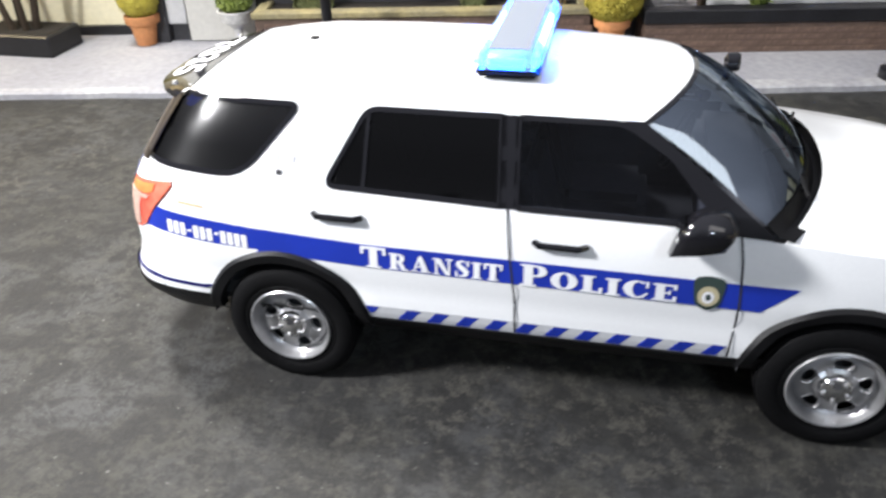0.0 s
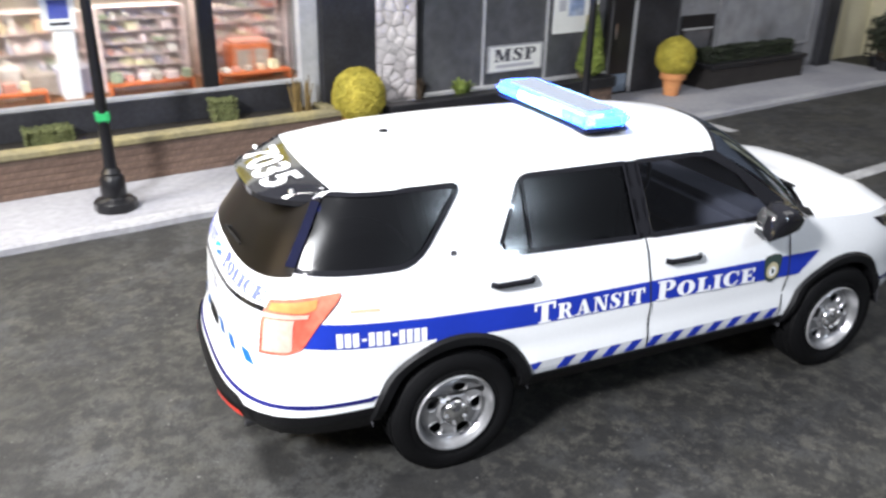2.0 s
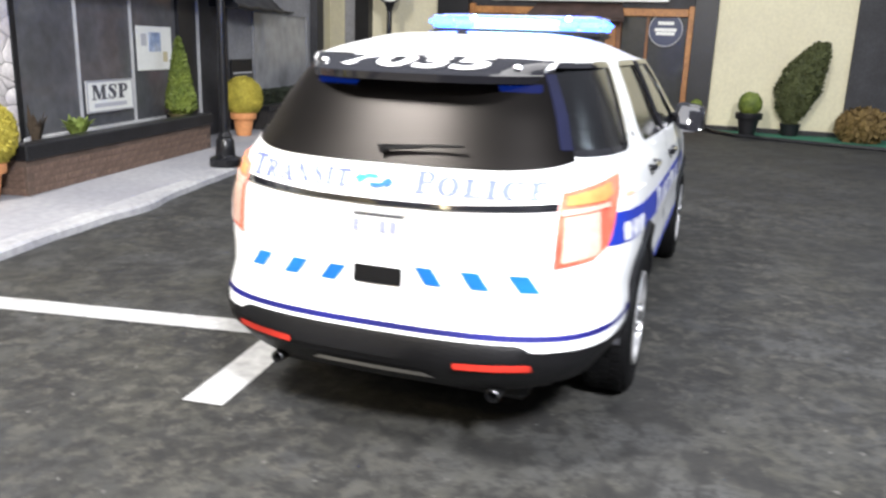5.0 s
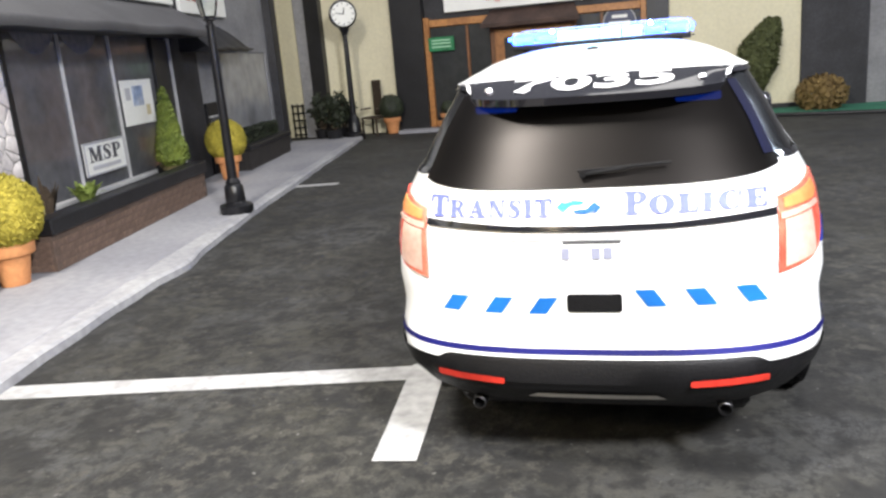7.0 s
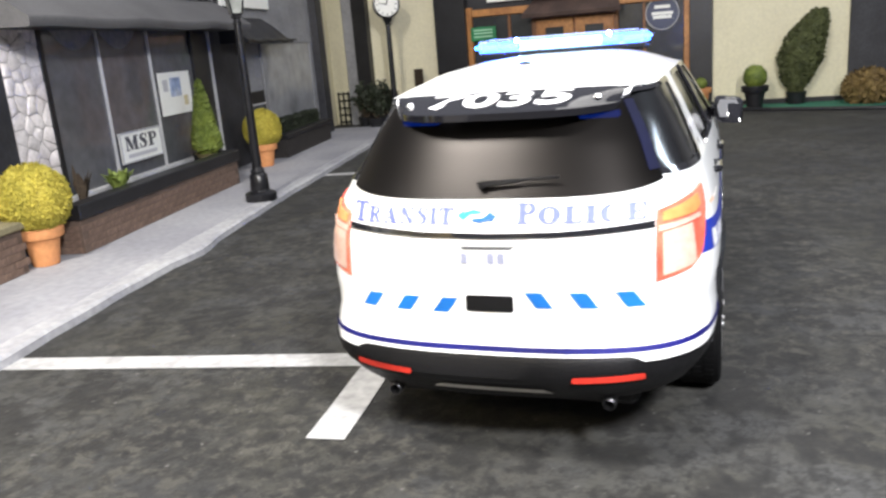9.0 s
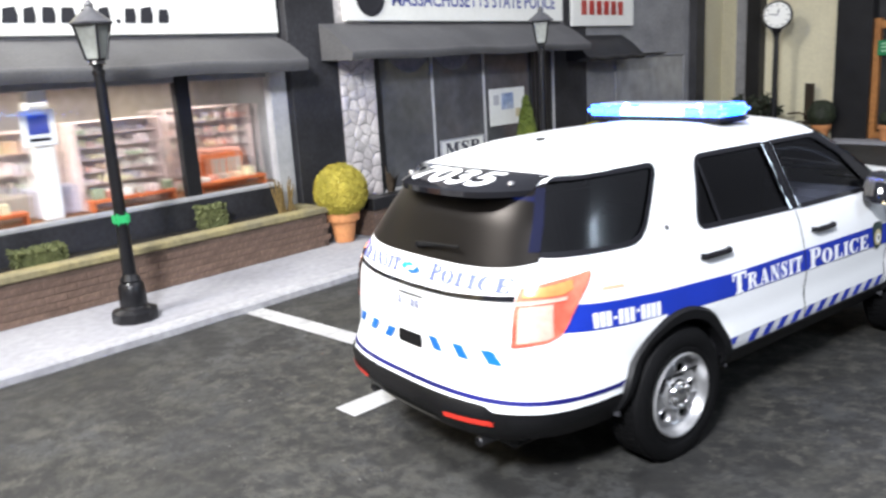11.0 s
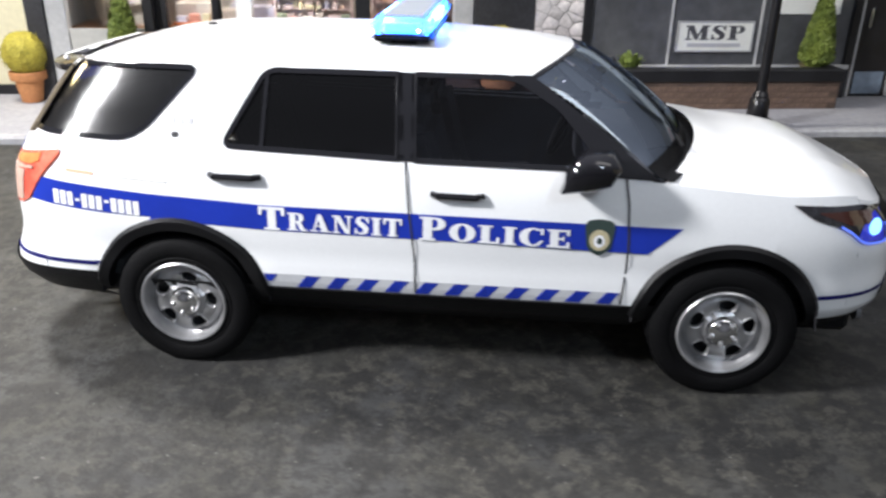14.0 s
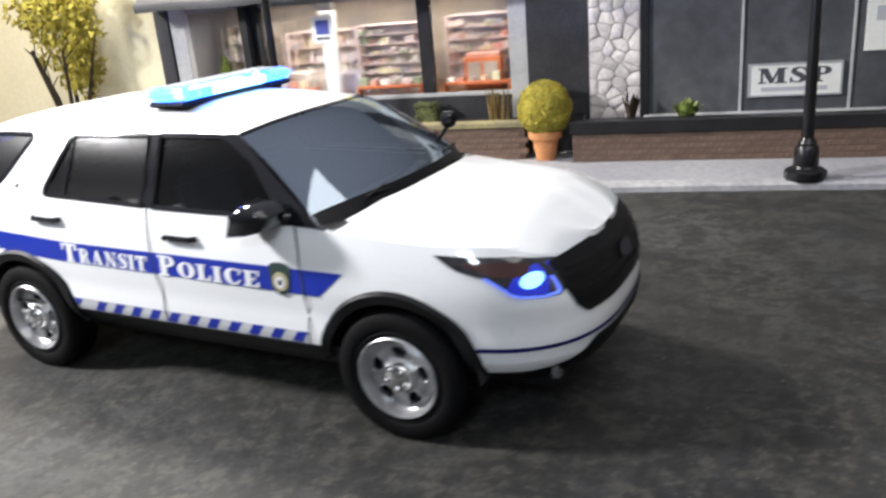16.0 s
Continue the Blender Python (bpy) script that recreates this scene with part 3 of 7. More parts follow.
# rear glass, wrapping into the quarter windows
bm = bmesh.new()
rows = []
for j in range(15):
    row = []
    for i in range(73):
        t = 1 - i / 36
        low = 1.196 + 0.040 * t ** 4
        z = low + (1.560 - low) * j / 14
        x_end = 2.215 - (z - 1.262) * (0.205 / 0.33)
        phi = math.acos(min(0.9999, (x_end / ease(z, TAIL)) ** (PT / 2)))
        f = abs(t) ** 1.25 * phi
        row.append(Vector((-ease(z, TAIL) * math.cos(f) ** (2 / PT) - 0.006, math.copysign((ease(z, HALF) + 0.004) * math.sin(f) ** (2 / Q), t), z)))
    rows.append(row)
sheet(bm, rows)
part("rear_window", bm, rear_glass, car, "dark tinted wrap-round rear window", True, 80)

# roof
def roof_at(u, v):
    """u from the front edge to the tail, v across, -1 to 1."""
    x0, x1 = 0.38 + 0.24 * (1 - v * v), -1.98 - 0.03 * (1 - v * v)
    x = x0 + (x1 - x0) * u
    y = v * min(0.652, side(min(x, 0.0), 1.60, 0.012))
    rise = ease(u, [(0, 0.075), (0.1, 0.11), (0.3, 0.135), (0.6, 0.132), (0.8, 0.112), (0.92, 0.062), (1, 0.006)])
    return Vector((x, y, G_TOP - 0.004 + rise * (1 - abs(v) ** ease(u, [(0, 2.6), (0.45, 4.5), (1, 5)]))))


bm = bmesh.new()
sheet(bm, [[roof_at(i / 24, 1 - j / 10) for j in range(21)] for i in range(25)])
part("roof", bm, white_paint, car, "white roof", True, 60)
bm = bmesh.new()
sheet(bm, [[roof_at(i / 12, 0.97 - 0.97 * j / 5) - Vector((0, 0, 0.04)) for j in range(11)] for i in range(1, 12)])
part("headliner", bm, cabin, car, "", True)
# windscreen and cowl
bm = bmesh.new()
rows = []
for i in range(11):
    t = i / 10
    row = []
    for j in range(21):
        v = math.sin(math.pi / 2 * (1 - j / 10))
        p, q = roof_at(0, v), Vector((1.02 + 0.25 * (1 - abs(v) ** 2.3), v * 0.872, 1.165 + 0.05 * (1 - v * v)))
        bow = math.sin(math.pi * t)
        row.append(p.lerp(q, t) + Vector((0.015, 0, 0.02)) * bow + Vector((0.018, 0, 0.026)) * (1 - abs(v) ** 9) * min(1.0, 2.5 * bow))
    rows.append(row)
sheet(bm, rows)
pane = part("windscreen", bm, screen_glass, car, "clear curved windscreen", True)
pane.visible_shadow = False
bm = bmesh.new()
sheet(bm, [[r + Vector((0.004, 0, 0.006)) for r in rows[k]] for k in (9, 10)] + [[Vector((1.09 + 0.26 * (1 - abs(1 - j / 10) ** 2.3), (1 - j / 10) * 0.885, 1.158 + 0.055 * (1 - (1 - j / 10) ** 2))) for j in range(21)]])
part("cowl", bm, black_plastic, car, "black windscreen cowl", True)
bm = bmesh.new()
sheet(bm, [[rows[0][j].lerp(rows[1][j], k) + Vector((0.003, 0, 0.005)) for j in range(21)] for k in (0, 0.3)])
part("windscreen_band", bm, black_gloss, car)
for y0, x1 in ((-0.30, -0.75), (0.25, -0.15)):
    bm = bmesh.new()
    rod(bm, (1.27, y0 + 0.28, 1.225), (1.16, y0 - 0.25, 1.262), 0.012)
    rod(bm, (1.17, y0 - 0.32, 1.262), (1.14, y0 + 0.30, 1.305), 0.009)
    part("wiper", bm, black_plastic, car)

# spoiler: a white shelf behind the roof, a black panel with the fleet number let into it
def shelf_at(u, v, up=0.0):
    p = roof_at(1.0, v)
    q = Vector((-2.315 + 0.27 * abs(v) ** 4, v * 0.540, 1.540 + 0.004 * v * v))
    return p.lerp(q, u) + Vector((0, 0, up + 0.012 * math.sin(math.pi * u)))


bm = bmesh.new()
rows = [[shelf_at(i / 6, 1 - j / 12) for j in range(25)] for i in range(7)]
under = [p - Vector((-0.012, 0, 0.028)) for p in rows[-1]]
sheet(bm, rows + [under, [p + Vector((0.20 * (1 - (p.y / 0.545) ** 4), 0, 0.0)) for p in under]])
spoiler = part("spoiler", bm, white_paint, car, "white roof spoiler with a black panel", True, 50)
bm = bmesh.new()
sheet(bm, [[shelf_at(i / 6, 0.965 * (1.0 - j / 12), 0.005) for j in range(25)] for i in range(7)])
part("spoiler_panel", bm, black_gloss, spoiler, "gloss black panel with white number", True)
bm = bmesh.new()
lip_rows = []
for dx, dz in ((0.006, 0.008), (-0.008, 0.002), (-0.006, -0.028), (0.02, -0.034)):
    lip_rows.append([shelf_at(1.0, 0.965 * (1.0 - j / 12)) + Vector((dx, 0, dz)) for j in range(25)])
sheet(bm, lip_rows)
part("spoiler_lip", bm, black_gloss, spoiler, "gloss black trailing lip", True, 50)
bm, w = words("7035", 1.0, 0.03)
for v in bm.verts:
    v.co = shelf_at(0.86 - v.co.y * 0.68, 0.60 - 1.20 * v.co.x / w, 0.009)
part("number", bm, sticker_white, spoiler, "white fleet number")
part("stop_lamp", skin(bmesh.new(), [(-0.15, 1.516), (0.15, 1.516), (0.15, 1.532), (-0.15, 1.532)], [], lambda y, z: Vector((-2.30 + 0.06 * y * y, y, z)), 0.1), reflector_red, car, "red high stop lamp")
for v in (0.79, -0.79):
    part("spoiler_stud", lathe(bmesh.new(), [(0.018, 0), (0.012, 0.014)], 8, Matrix.Translation(shelf_at(0.72, v, 0.005))), steel, spoiler)
part("roof_aerial", lathe(bmesh.new(), [(0.03, 0), (0.026, 0.008), (0.006, 0.012)], 10, Matrix.Translation(roof_at(0.80, 0.05))), black_plastic, car)

# blue stripe, hatched sill band, doors' gaps, lettering
STRIPE_TOP = [(-2.255, 1.045), (-2.0, 1.02), (-1.58, 0.985), (-0.96, 0.953), (0.2, 0.94), (1.16, 0.93)]
STRIPE_LOW = [(1.0, 0.79), (0.2, 0.805), (-0.96, 0.822), (-1.30, 0.838)]
rear_part = [(-1.55, 0.862), (-1.8, 0.872), (-2.29, 0.915)]
arch_bit = arc(-1.43, WHEEL_Z, ARCH + 0.012, 74, 106, 5)
for sign in (-1, 1):
    R = sign < 0
    part("stripe", skin(bmesh.new(), STRIPE_TOP + STRIPE_LOW + arch_bit + rear_part, [], flank(0.0035, R), 0.07), stripe_blue, car, "royal blue side stripe", True)
    bm = bmesh.new()
    part("sill_band", skin(bm, [(-0.955, 0.497), (0.895, 0.492), (0.885, 0.566), (-0.975, 0.573)], [], flank(0.003, R), 0.07), sticker_grey, car, "silver reflective sill band")
    for k in range(12):
        x = -0.955 + 0.1565 * k
        lean = 0.055
        quad = [(x, 0.499), (x + 0.075, 0.499), (min(x + 0.075 + lean, 0.885), 0.5665), (x + lean, 0.568)]
        if k == 0:
            quad = [(-0.955, 0.53), (-0.93, 0.53), (-0.90, 0.57), (-0.972, 0.571)]
        part("sill_hatch", skin(bmesh.new(), quad, [], flank(0.0055, R), 0.08), stripe_blue, car)
    for line in ([(-0.225, 1.20), (-0.20, 0.95), (-0.175, 0.75), (-0.165, 0.505)], [(0.865, 1.16), (0.885, 1.05), (0.90, 0.85), (0.905, 0.7), (0.895, 0.50)],
                 [(-1.0, 0.492), (0.9, 0.487)]):
        part("panel_gap", skin(bmesh.new(), strip(line, 0.010), [], flank(0.006, R), 0.04), gap_dark, car)
    for x0, x1, z in ((-1.225, -0.965, 1.095), (-0.085, 0.17, 1.048)):
        bm = bmesh.new()
        pts = [(x0, 0.0), (x0 + 0.03, 0.028), (x1 - 0.03, 0.028), (x1, 0.0)]
        for (xa, oa), (xb, ob) in zip(pts, pts[1:]):
            rod(bm, (xa, sign * side(xa, z, oa), z), (xb, sign * side(xb, z, ob), z - 0.003), 0.017, None, 8)
        part("door_handle", bm, black_gloss, car, "gloss black door handle", True)

    def write(text, x, z, height, width, mat, name, slope=0.0, label=""):
        pieces, w = slab_words(text)
        b = bmesh.new()
        for k, (line, gaps) in enumerate(pieces):
            at = lambda u, v: flank(0.006 + 0.0006 * (k % 8), R)(x + u * width / w if R else x + width - u * width / w, z + v * height + slope * u * width / w)
            skin(b, line, gaps, at, 0.5)
        return part(name, b, mat, car, label)

    if R:
        runs = (("T", -0.975, 0.826, 0.122, 0.135), ("RANSIT", -0.825, 0.828, 0.094, 0.59), ("P", -0.145, 0.810, 0.124, 0.135), ("OLICE", 0.005, 0.812, 0.094, 0.605))
    else:
        runs = (("T", 0.47, 0.808, 0.125, 0.135), ("RANSIT", -0.125, 0.812, 0.10, 0.585), ("P", -0.42, 0.82, 0.128, 0.135), ("OLICE", -0.97, 0.822, 0.102, 0.54))
    for text, x, z, h, w in runs:
        write(text, x, z, h, w, sticker_white, "lettering", slope=-0.012, label="white stripe lettering")
    # number in bars, a faint line of small print above it, and the unit mark
    for k in range(12):
        if k in (3, 7):
            quad = [(-2.075 + 0.040 * k, 0.925), (-2.05 + 0.040 * k, 0.925), (-2.05 + 0.040 * k, 0.94), (-2.075 + 0.040 * k, 0.94)]
        else:
            x, z = -2.08 + 0.040 * k, 0.905 - 0.0035 * k
            quad = [(x, z), (x + 0.031, z), (x + 0.031, z + 0.075), (x, z + 0.075)]
        part("number_bar", skin(bmesh.new(), quad, [], flank(0.0062, R), 0.1), sticker_white, car)
    part("print_line", skin(bmesh.new(), [(-2.0, 1.075), (-1.85, 1.065), (-1.85, 1.082), (-2.0, 1.092)], [], flank(0.004, R), 0.1), shader("print_orange", (0.75, 0.42, 0.28), 0.5), car)
    part("print_line", skin(bmesh.new(), [(-1.83, 1.066), (-1.46, 1.045), (-1.46, 1.058), (-1.83, 1.079)], [], flank(0.004, R), 0.1), shader("print_faint", (0.78, 0.76, 0.72), 0.5), car)
    for k in range(3):
        x = -1.45 + 0.045 * k
        part("unit_mark", skin(bmesh.new(), [(x, 1.325), (x + 0.028, 1.325), (x + 0.028, 1.36), (x, 1.36)], [], flank(0.004, R), 0.1), shader("print_grey", (0.5, 0.5, 0.53), 0.5), car)
    part("fuel_lock", skin(bmesh.new(), rounded([(-1.435, 1.265), (-1.40, 1.265), (-1.40, 1.29), (-1.435, 1.29)], 0.008), [], flank(0.005, R), 0.1), gap_dark, car)
    # shield badge
    cx = 0.755
    badge = rounded([(cx - 0.075, 0.93), (cx - 0.06, 0.955), (cx, 0.965), (cx + 0.06, 0.955), (cx + 0.075, 0.93), (cx + 0.06, 0.81), (cx, 0.765), (cx - 0.06, 0.81)], 0.02, 2)
    part("door_badge", skin(bmesh.new(), badge, [], flank(0.0068, R), 0.05), badge_green, car, "dark green shield badge")
    part("door_badge_ring", skin(bmesh.new(), [(cx + 0.05 * math.cos(a / 3), 0.855 + 0.055 * math.sin(a / 3)) for a in range(19)], [], flank(0.009, R), 0.05), badge_gold, car)
    part("door_badge_seal", skin(bmesh.new(), [(cx + 0.028 * math.cos(a / 3), 0.85 + 0.033 * math.sin(a / 3)) for a in range(19)], [], flank(0.011, R), 0.05), sticker_white, car)
    part("door_badge_star", skin(bmesh.new(), [(cx + 0.013 * math.cos(a / 2), 0.852 + 0.018 * math.sin(a / 2)) for a in range(13)], [], flank(0.013, R), 0.05), badge_green, car)

    # mirror
    bm = bmesh.new()
    shape = [(-0.085, -0.105), (0.05, -0.088), (0.165, -0.055), (0.20, 0.015), (0.15, 0.072), (0.03, 0.080), (-0.045, 0.030)]
    rows = []
    for y, k, dx in ((0.0, 0.75, 0.03), (0.035, 0.98, 0.01), (0.13, 1.0, -0.01), (0.18, 0.92, -0.015), (0.20, 0.65, -0.01)):
        rows.append([Vector((0.63 + dx + 0.06 + (px - 0.06) * k, sign * (0.88 + y), 1.235 + pz * k - 0.10 * (y - 0.08))) for px, pz in shape])
    sheet(bm, rows, True)
    bm.faces.new([v for v in bm.verts][-7:])
    rod(bm, (0.80, sign * 0.84, 1.185), (0.72, sign * 0.93, 1.215), 0.045, 0.04, 8)
    mirror = part("mirror", bm, black_gloss, car, "gloss black door mirror", True, 50)
    bm = bmesh.new()
    vs = [bm.verts.new((0.548 + 0.30 * (z + 0.08), sign * (0.90 + y), 1.225 + z)) for y, z in ((0.02, -0.052), (0.14, -0.06), (0.16, 0.0), (0.135, 0.058), (0.02, 0.072), (0.0, 0.02))]
    bm.faces.new(vs)
    part("mirror_glass", bm, chrome, mirror, "mirror glass")

    # tail lamp: wraps the corner
    lamp = part("tail_lamp", corner_patch(sign, [(0, 0.842), (0.45, 0.872), (0.62, 0.91), (0.80, 1.04), (1, 1.165)], [(0, 1.125), (0.5, 1.155), (1, 1.18)], 0.0, 1.0, 0.010), tail_red, car, "red and clear tail lamp", True, 60)
    part("tail_lens", corner_patch(sign, [(0, 1.08), (0.6, 1.092), (0.8, 1.12)], [(0, 1.112), (0.5, 1.140), (0.8, 1.158)], 0.06, 0.74, 0.016), tail_orange, lamp, "orange tail lens", True, 60)
    part("reversing_lens", corner_patch(sign, [(0, 0.862), (0.45, 0.889), (0.6, 0.929)], [(0, 1.038), (0.6, 1.058)], 0.06, 0.50, 0.016), tail_clear, lamp, "clear reversing lens", True, 60)
    part("lamp_rib", corner_patch(sign, [(0, 1.045), (0.7, 1.07)], [(0, 1.066), (0.7, 1.084)], 0.0, 0.66, 0.020), tail_clear, lamp, "", True, 60)
    part("rear_reflector", skin(bmesh.new(), rounded([(sign * y, z) for y, z in ((0.355, 0.448), (0.645, 0.455), (0.645, 0.484), (0.355, 0.474))], 0.01), [], tail(0.020), 0.06), reflector_red, car, "red bumper reflector")
    pipe = part("exhaust", lathe(bmesh.new(), [(0.028, 0.0), (0.028, 0.13), (0.024, 0.134), (0.022, 0.12), (0.021, 0.06)], 18, Matrix.Translation((-2.36, sign * 0.49, 0.312)) @ Euler((0, -math.pi / 2, 0)).to_matrix().to_4x4(), False), shader("dull_metal", (0.16, 0.16, 0.17), 0.40, metal=1.0, vary=0.2, grain=900), car, "dull metal exhaust tip", True)
    part("exhaust_bore", lathe(bmesh.new(), [(0.021, 0.06), (0.021, 0.065)], 14, Matrix.Translation((-2.36, sign * 0.49, 0.312)) @ Euler((0, -math.pi / 2, 0)).to_matrix().to_4x4()), gap_dark, pipe)

# tailgate details
part("tailgate_strip", skin(bmesh.new(), [(-0.68, 1.062), (-0.3, 1.045), (0, 1.04), (0.3, 1.045), (0.68, 1.062), (0.68, 1.09), (0.3, 1.066), (0, 1.062), (-0.3, 1.066), (-0.68, 1.09)], [], tail(0.010), 0.06), black_gloss, car, "gloss black tailgate strip", True)
part("tailgate_ledge", skin(bmesh.new(), [(-0.36, 1.022), (0.36, 1.022), (0.30, 1.010), (-0.30, 1.010)], [], tail(0.007), 0.06), sticker_grey, car)
part("plate_lamp", skin(bmesh.new(), [(-0.11, 1.005), (0.11, 1.005), (0.11, 0.996), (-0.11, 0.996)], [], tail(0.009), 0.06), gap_dark, car)
part("tow_cover", skin(bmesh.new(), rounded([(-0.11, 0.728), (0.10, 0.728), (0.10, 0.800), (-0.11, 0.800)], 0.012), [], tail(0.010), 0.06), black_plastic, car, "black square bumper cover")
for y0 in (0.50, 0.315, 0.135, -0.155, -0.34, -0.525):
    s = 1 if y0 > 0 else -1
    low = 0.718 if s > 0 else 0.748  # the decals sit a little higher on the right
    quad = [(y0, low + 0.066), (y0 + s * 0.048, low), (y0 + s * 0.122, low), (y0 + s * 0.074, low + 0.066)]
    part("tail_hatch", skin(bmesh.new(), quad, [], tail(0.006), 0.08), sticker_blue, car, "bright blue slanted sticker")
part("pinstripe", skin(bmesh.new(), [(0.92 - 1.84 * i / 40, 0.566) for i in range(41)] + [(-0.92 + 1.84 * i / 40, 0.588) for i in range(41)], [], tail(0.006), 0.2), line_navy, car, "thin blue bumper line")
part("pinstripe", skin(bmesh.new(), [(0.72 - 1.44 * i / 40, 0.562) for i in range(41)] + [(-0.72 + 1.44 * i / 40, 0.584) for i in range(41)], [], nose(0.006), 0.2), line_navy, car, "thin blue bumper line")
for sign in (-1, 1):
    part("pinstripe", skin(bmesh.new(), [(-2.34, 0.566), (-1.90, 0.566), (-1.905, 0.588), (-2.34, 0.588)], [], flank(0.005, sign < 0), 0.06), line_navy, car)
    part("pinstripe", skin(bmesh.new(), [(2.25, 0.562), (1.885, 0.562), (1.88, 0.584), (2.25, 0.584)], [], flank(0.005, sign < 0), 0.06), line_navy, car)
for text, y0, h, width in (("T", 0.665, 0.082, 0.085), ("RANSIT", 0.575, 0.066, 0.425), ("P", -0.125, 0.082, 0.085), ("OLICE", -0.215, 0.066, 0.43)):
    pieces, w = slab_words(text)
    b = bmesh.new()
    for k, (line, gaps) in enumerate(pieces):
        skin(b, line, gaps, lambda u, v: tail(0.007 + 0.0005 * (k % 8))(y0 - u * width / w, 1.098 + v * h), 0.5)
    part("tail_lettering", b, tail_print, car, "thin blue tailgate lettering")
arrow = [(-0.087, 0.0), (-0.060, 0.022), (-0.058, 0.012), (-0.020, 0.022), (0.014, 0.018), (0.022, 0.008), (-0.030, 0.004), (-0.038, -0.004), (-0.06, -0.020)]
emblem = part("tail_emblem", skin(bmesh.new(), [(0.046 - u, 1.134 + v) for u, v in arrow], [], tail(0.009), 0.05), shader("emblem_cyan", (0.02, 0.28, 0.50), 0.4), car, "blue double-arrow emblem")
part("emblem_arrow", skin(bmesh.new(), [(0.046 + u, 1.128 - v) for u, v in arrow], [], tail(0.011), 0.05), sticker_blue, emblem)
for k, (y0, w) in enumerate(((0.115, 0.03), (-0.0, 0.032), (-0.045, 0.032))):
    part("plate_bar", skin(bmesh.new(), [(y0, 0.935), (y0 - w, 0.935), (y0 - w, 0.980), (y0, 0.980)], [], tail(0.008), 0.05), shader("plate_print", (0.20, 0.21, 0.28), 0.6), car)
part("bumper_lip", skin(bmesh.new(), [(-0.27, 0.380), (0.27, 0.380), (0.23, 0.404), (-0.23, 0.404)], [], tail(0.018), 0.06), shader("lip_metal", (0.62, 0.60, 0.57), 0.45, metal=0.7, vary=0.1, grain=900), car, "chrome bumper lip")
bm = bmesh.new()
rod(bm, (-2.418, 0.05, 1.262), (-2.405, -0.30, 1.280), 0.006)
rod(bm, (-2.422, 0.03, 1.250), (-2.410, -0.14, 1.268), 0.007)
rod(bm, (-2.39, 0.03, 1.247), (-2.43, 0.03, 1.249), 0.014)
part("rear_wiper", bm, black_plastic, car, "black rear wiper")

# nose: grille, headlamps
grille = part("grille", skin(bmesh.new(), rounded([(-0.53, 0.70), (0.53, 0.70), (0.60, 0.76), (0.635, 0.86), (0.645, 0.985), (0.45, 1.008), (-0.45, 1.008), (-0.645, 0.985), (-0.635, 0.86), (-0.60, 0.76)], 0.025), [], nose(0.008), 0.07), black_plastic, car, "black honeycomb grille", True)
for z in (0.76, 0.82, 0.88, 0.94):
    part("grille_bar", skin(bmesh.new(), [(-0.585, z), (0.585, z), (0.59, z + 0.02), (-0.59, z + 0.02)], [], nose(0.015), 0.07), black_plastic, grille)
part("nose_emblem", skin(bmesh.new(), [(0.10 * math.cos(a / 3), 0.87 + 0.042 * math.sin(a / 3)) for a in range(19)], [], nose(0.03), 0.05), gap_dark, car, "dark oval emblem")
part("lower_intake", skin(bmesh.new(), rounded([(-0.74, 0.30), (0.74, 0.30), (0.60, 0.46), (0.48, 0.548), (-0.48, 0.548), (-0.60, 0.46)], 0.04), [], nose(0.012), 0.07), black_plastic, car, "black lower air intake", True)
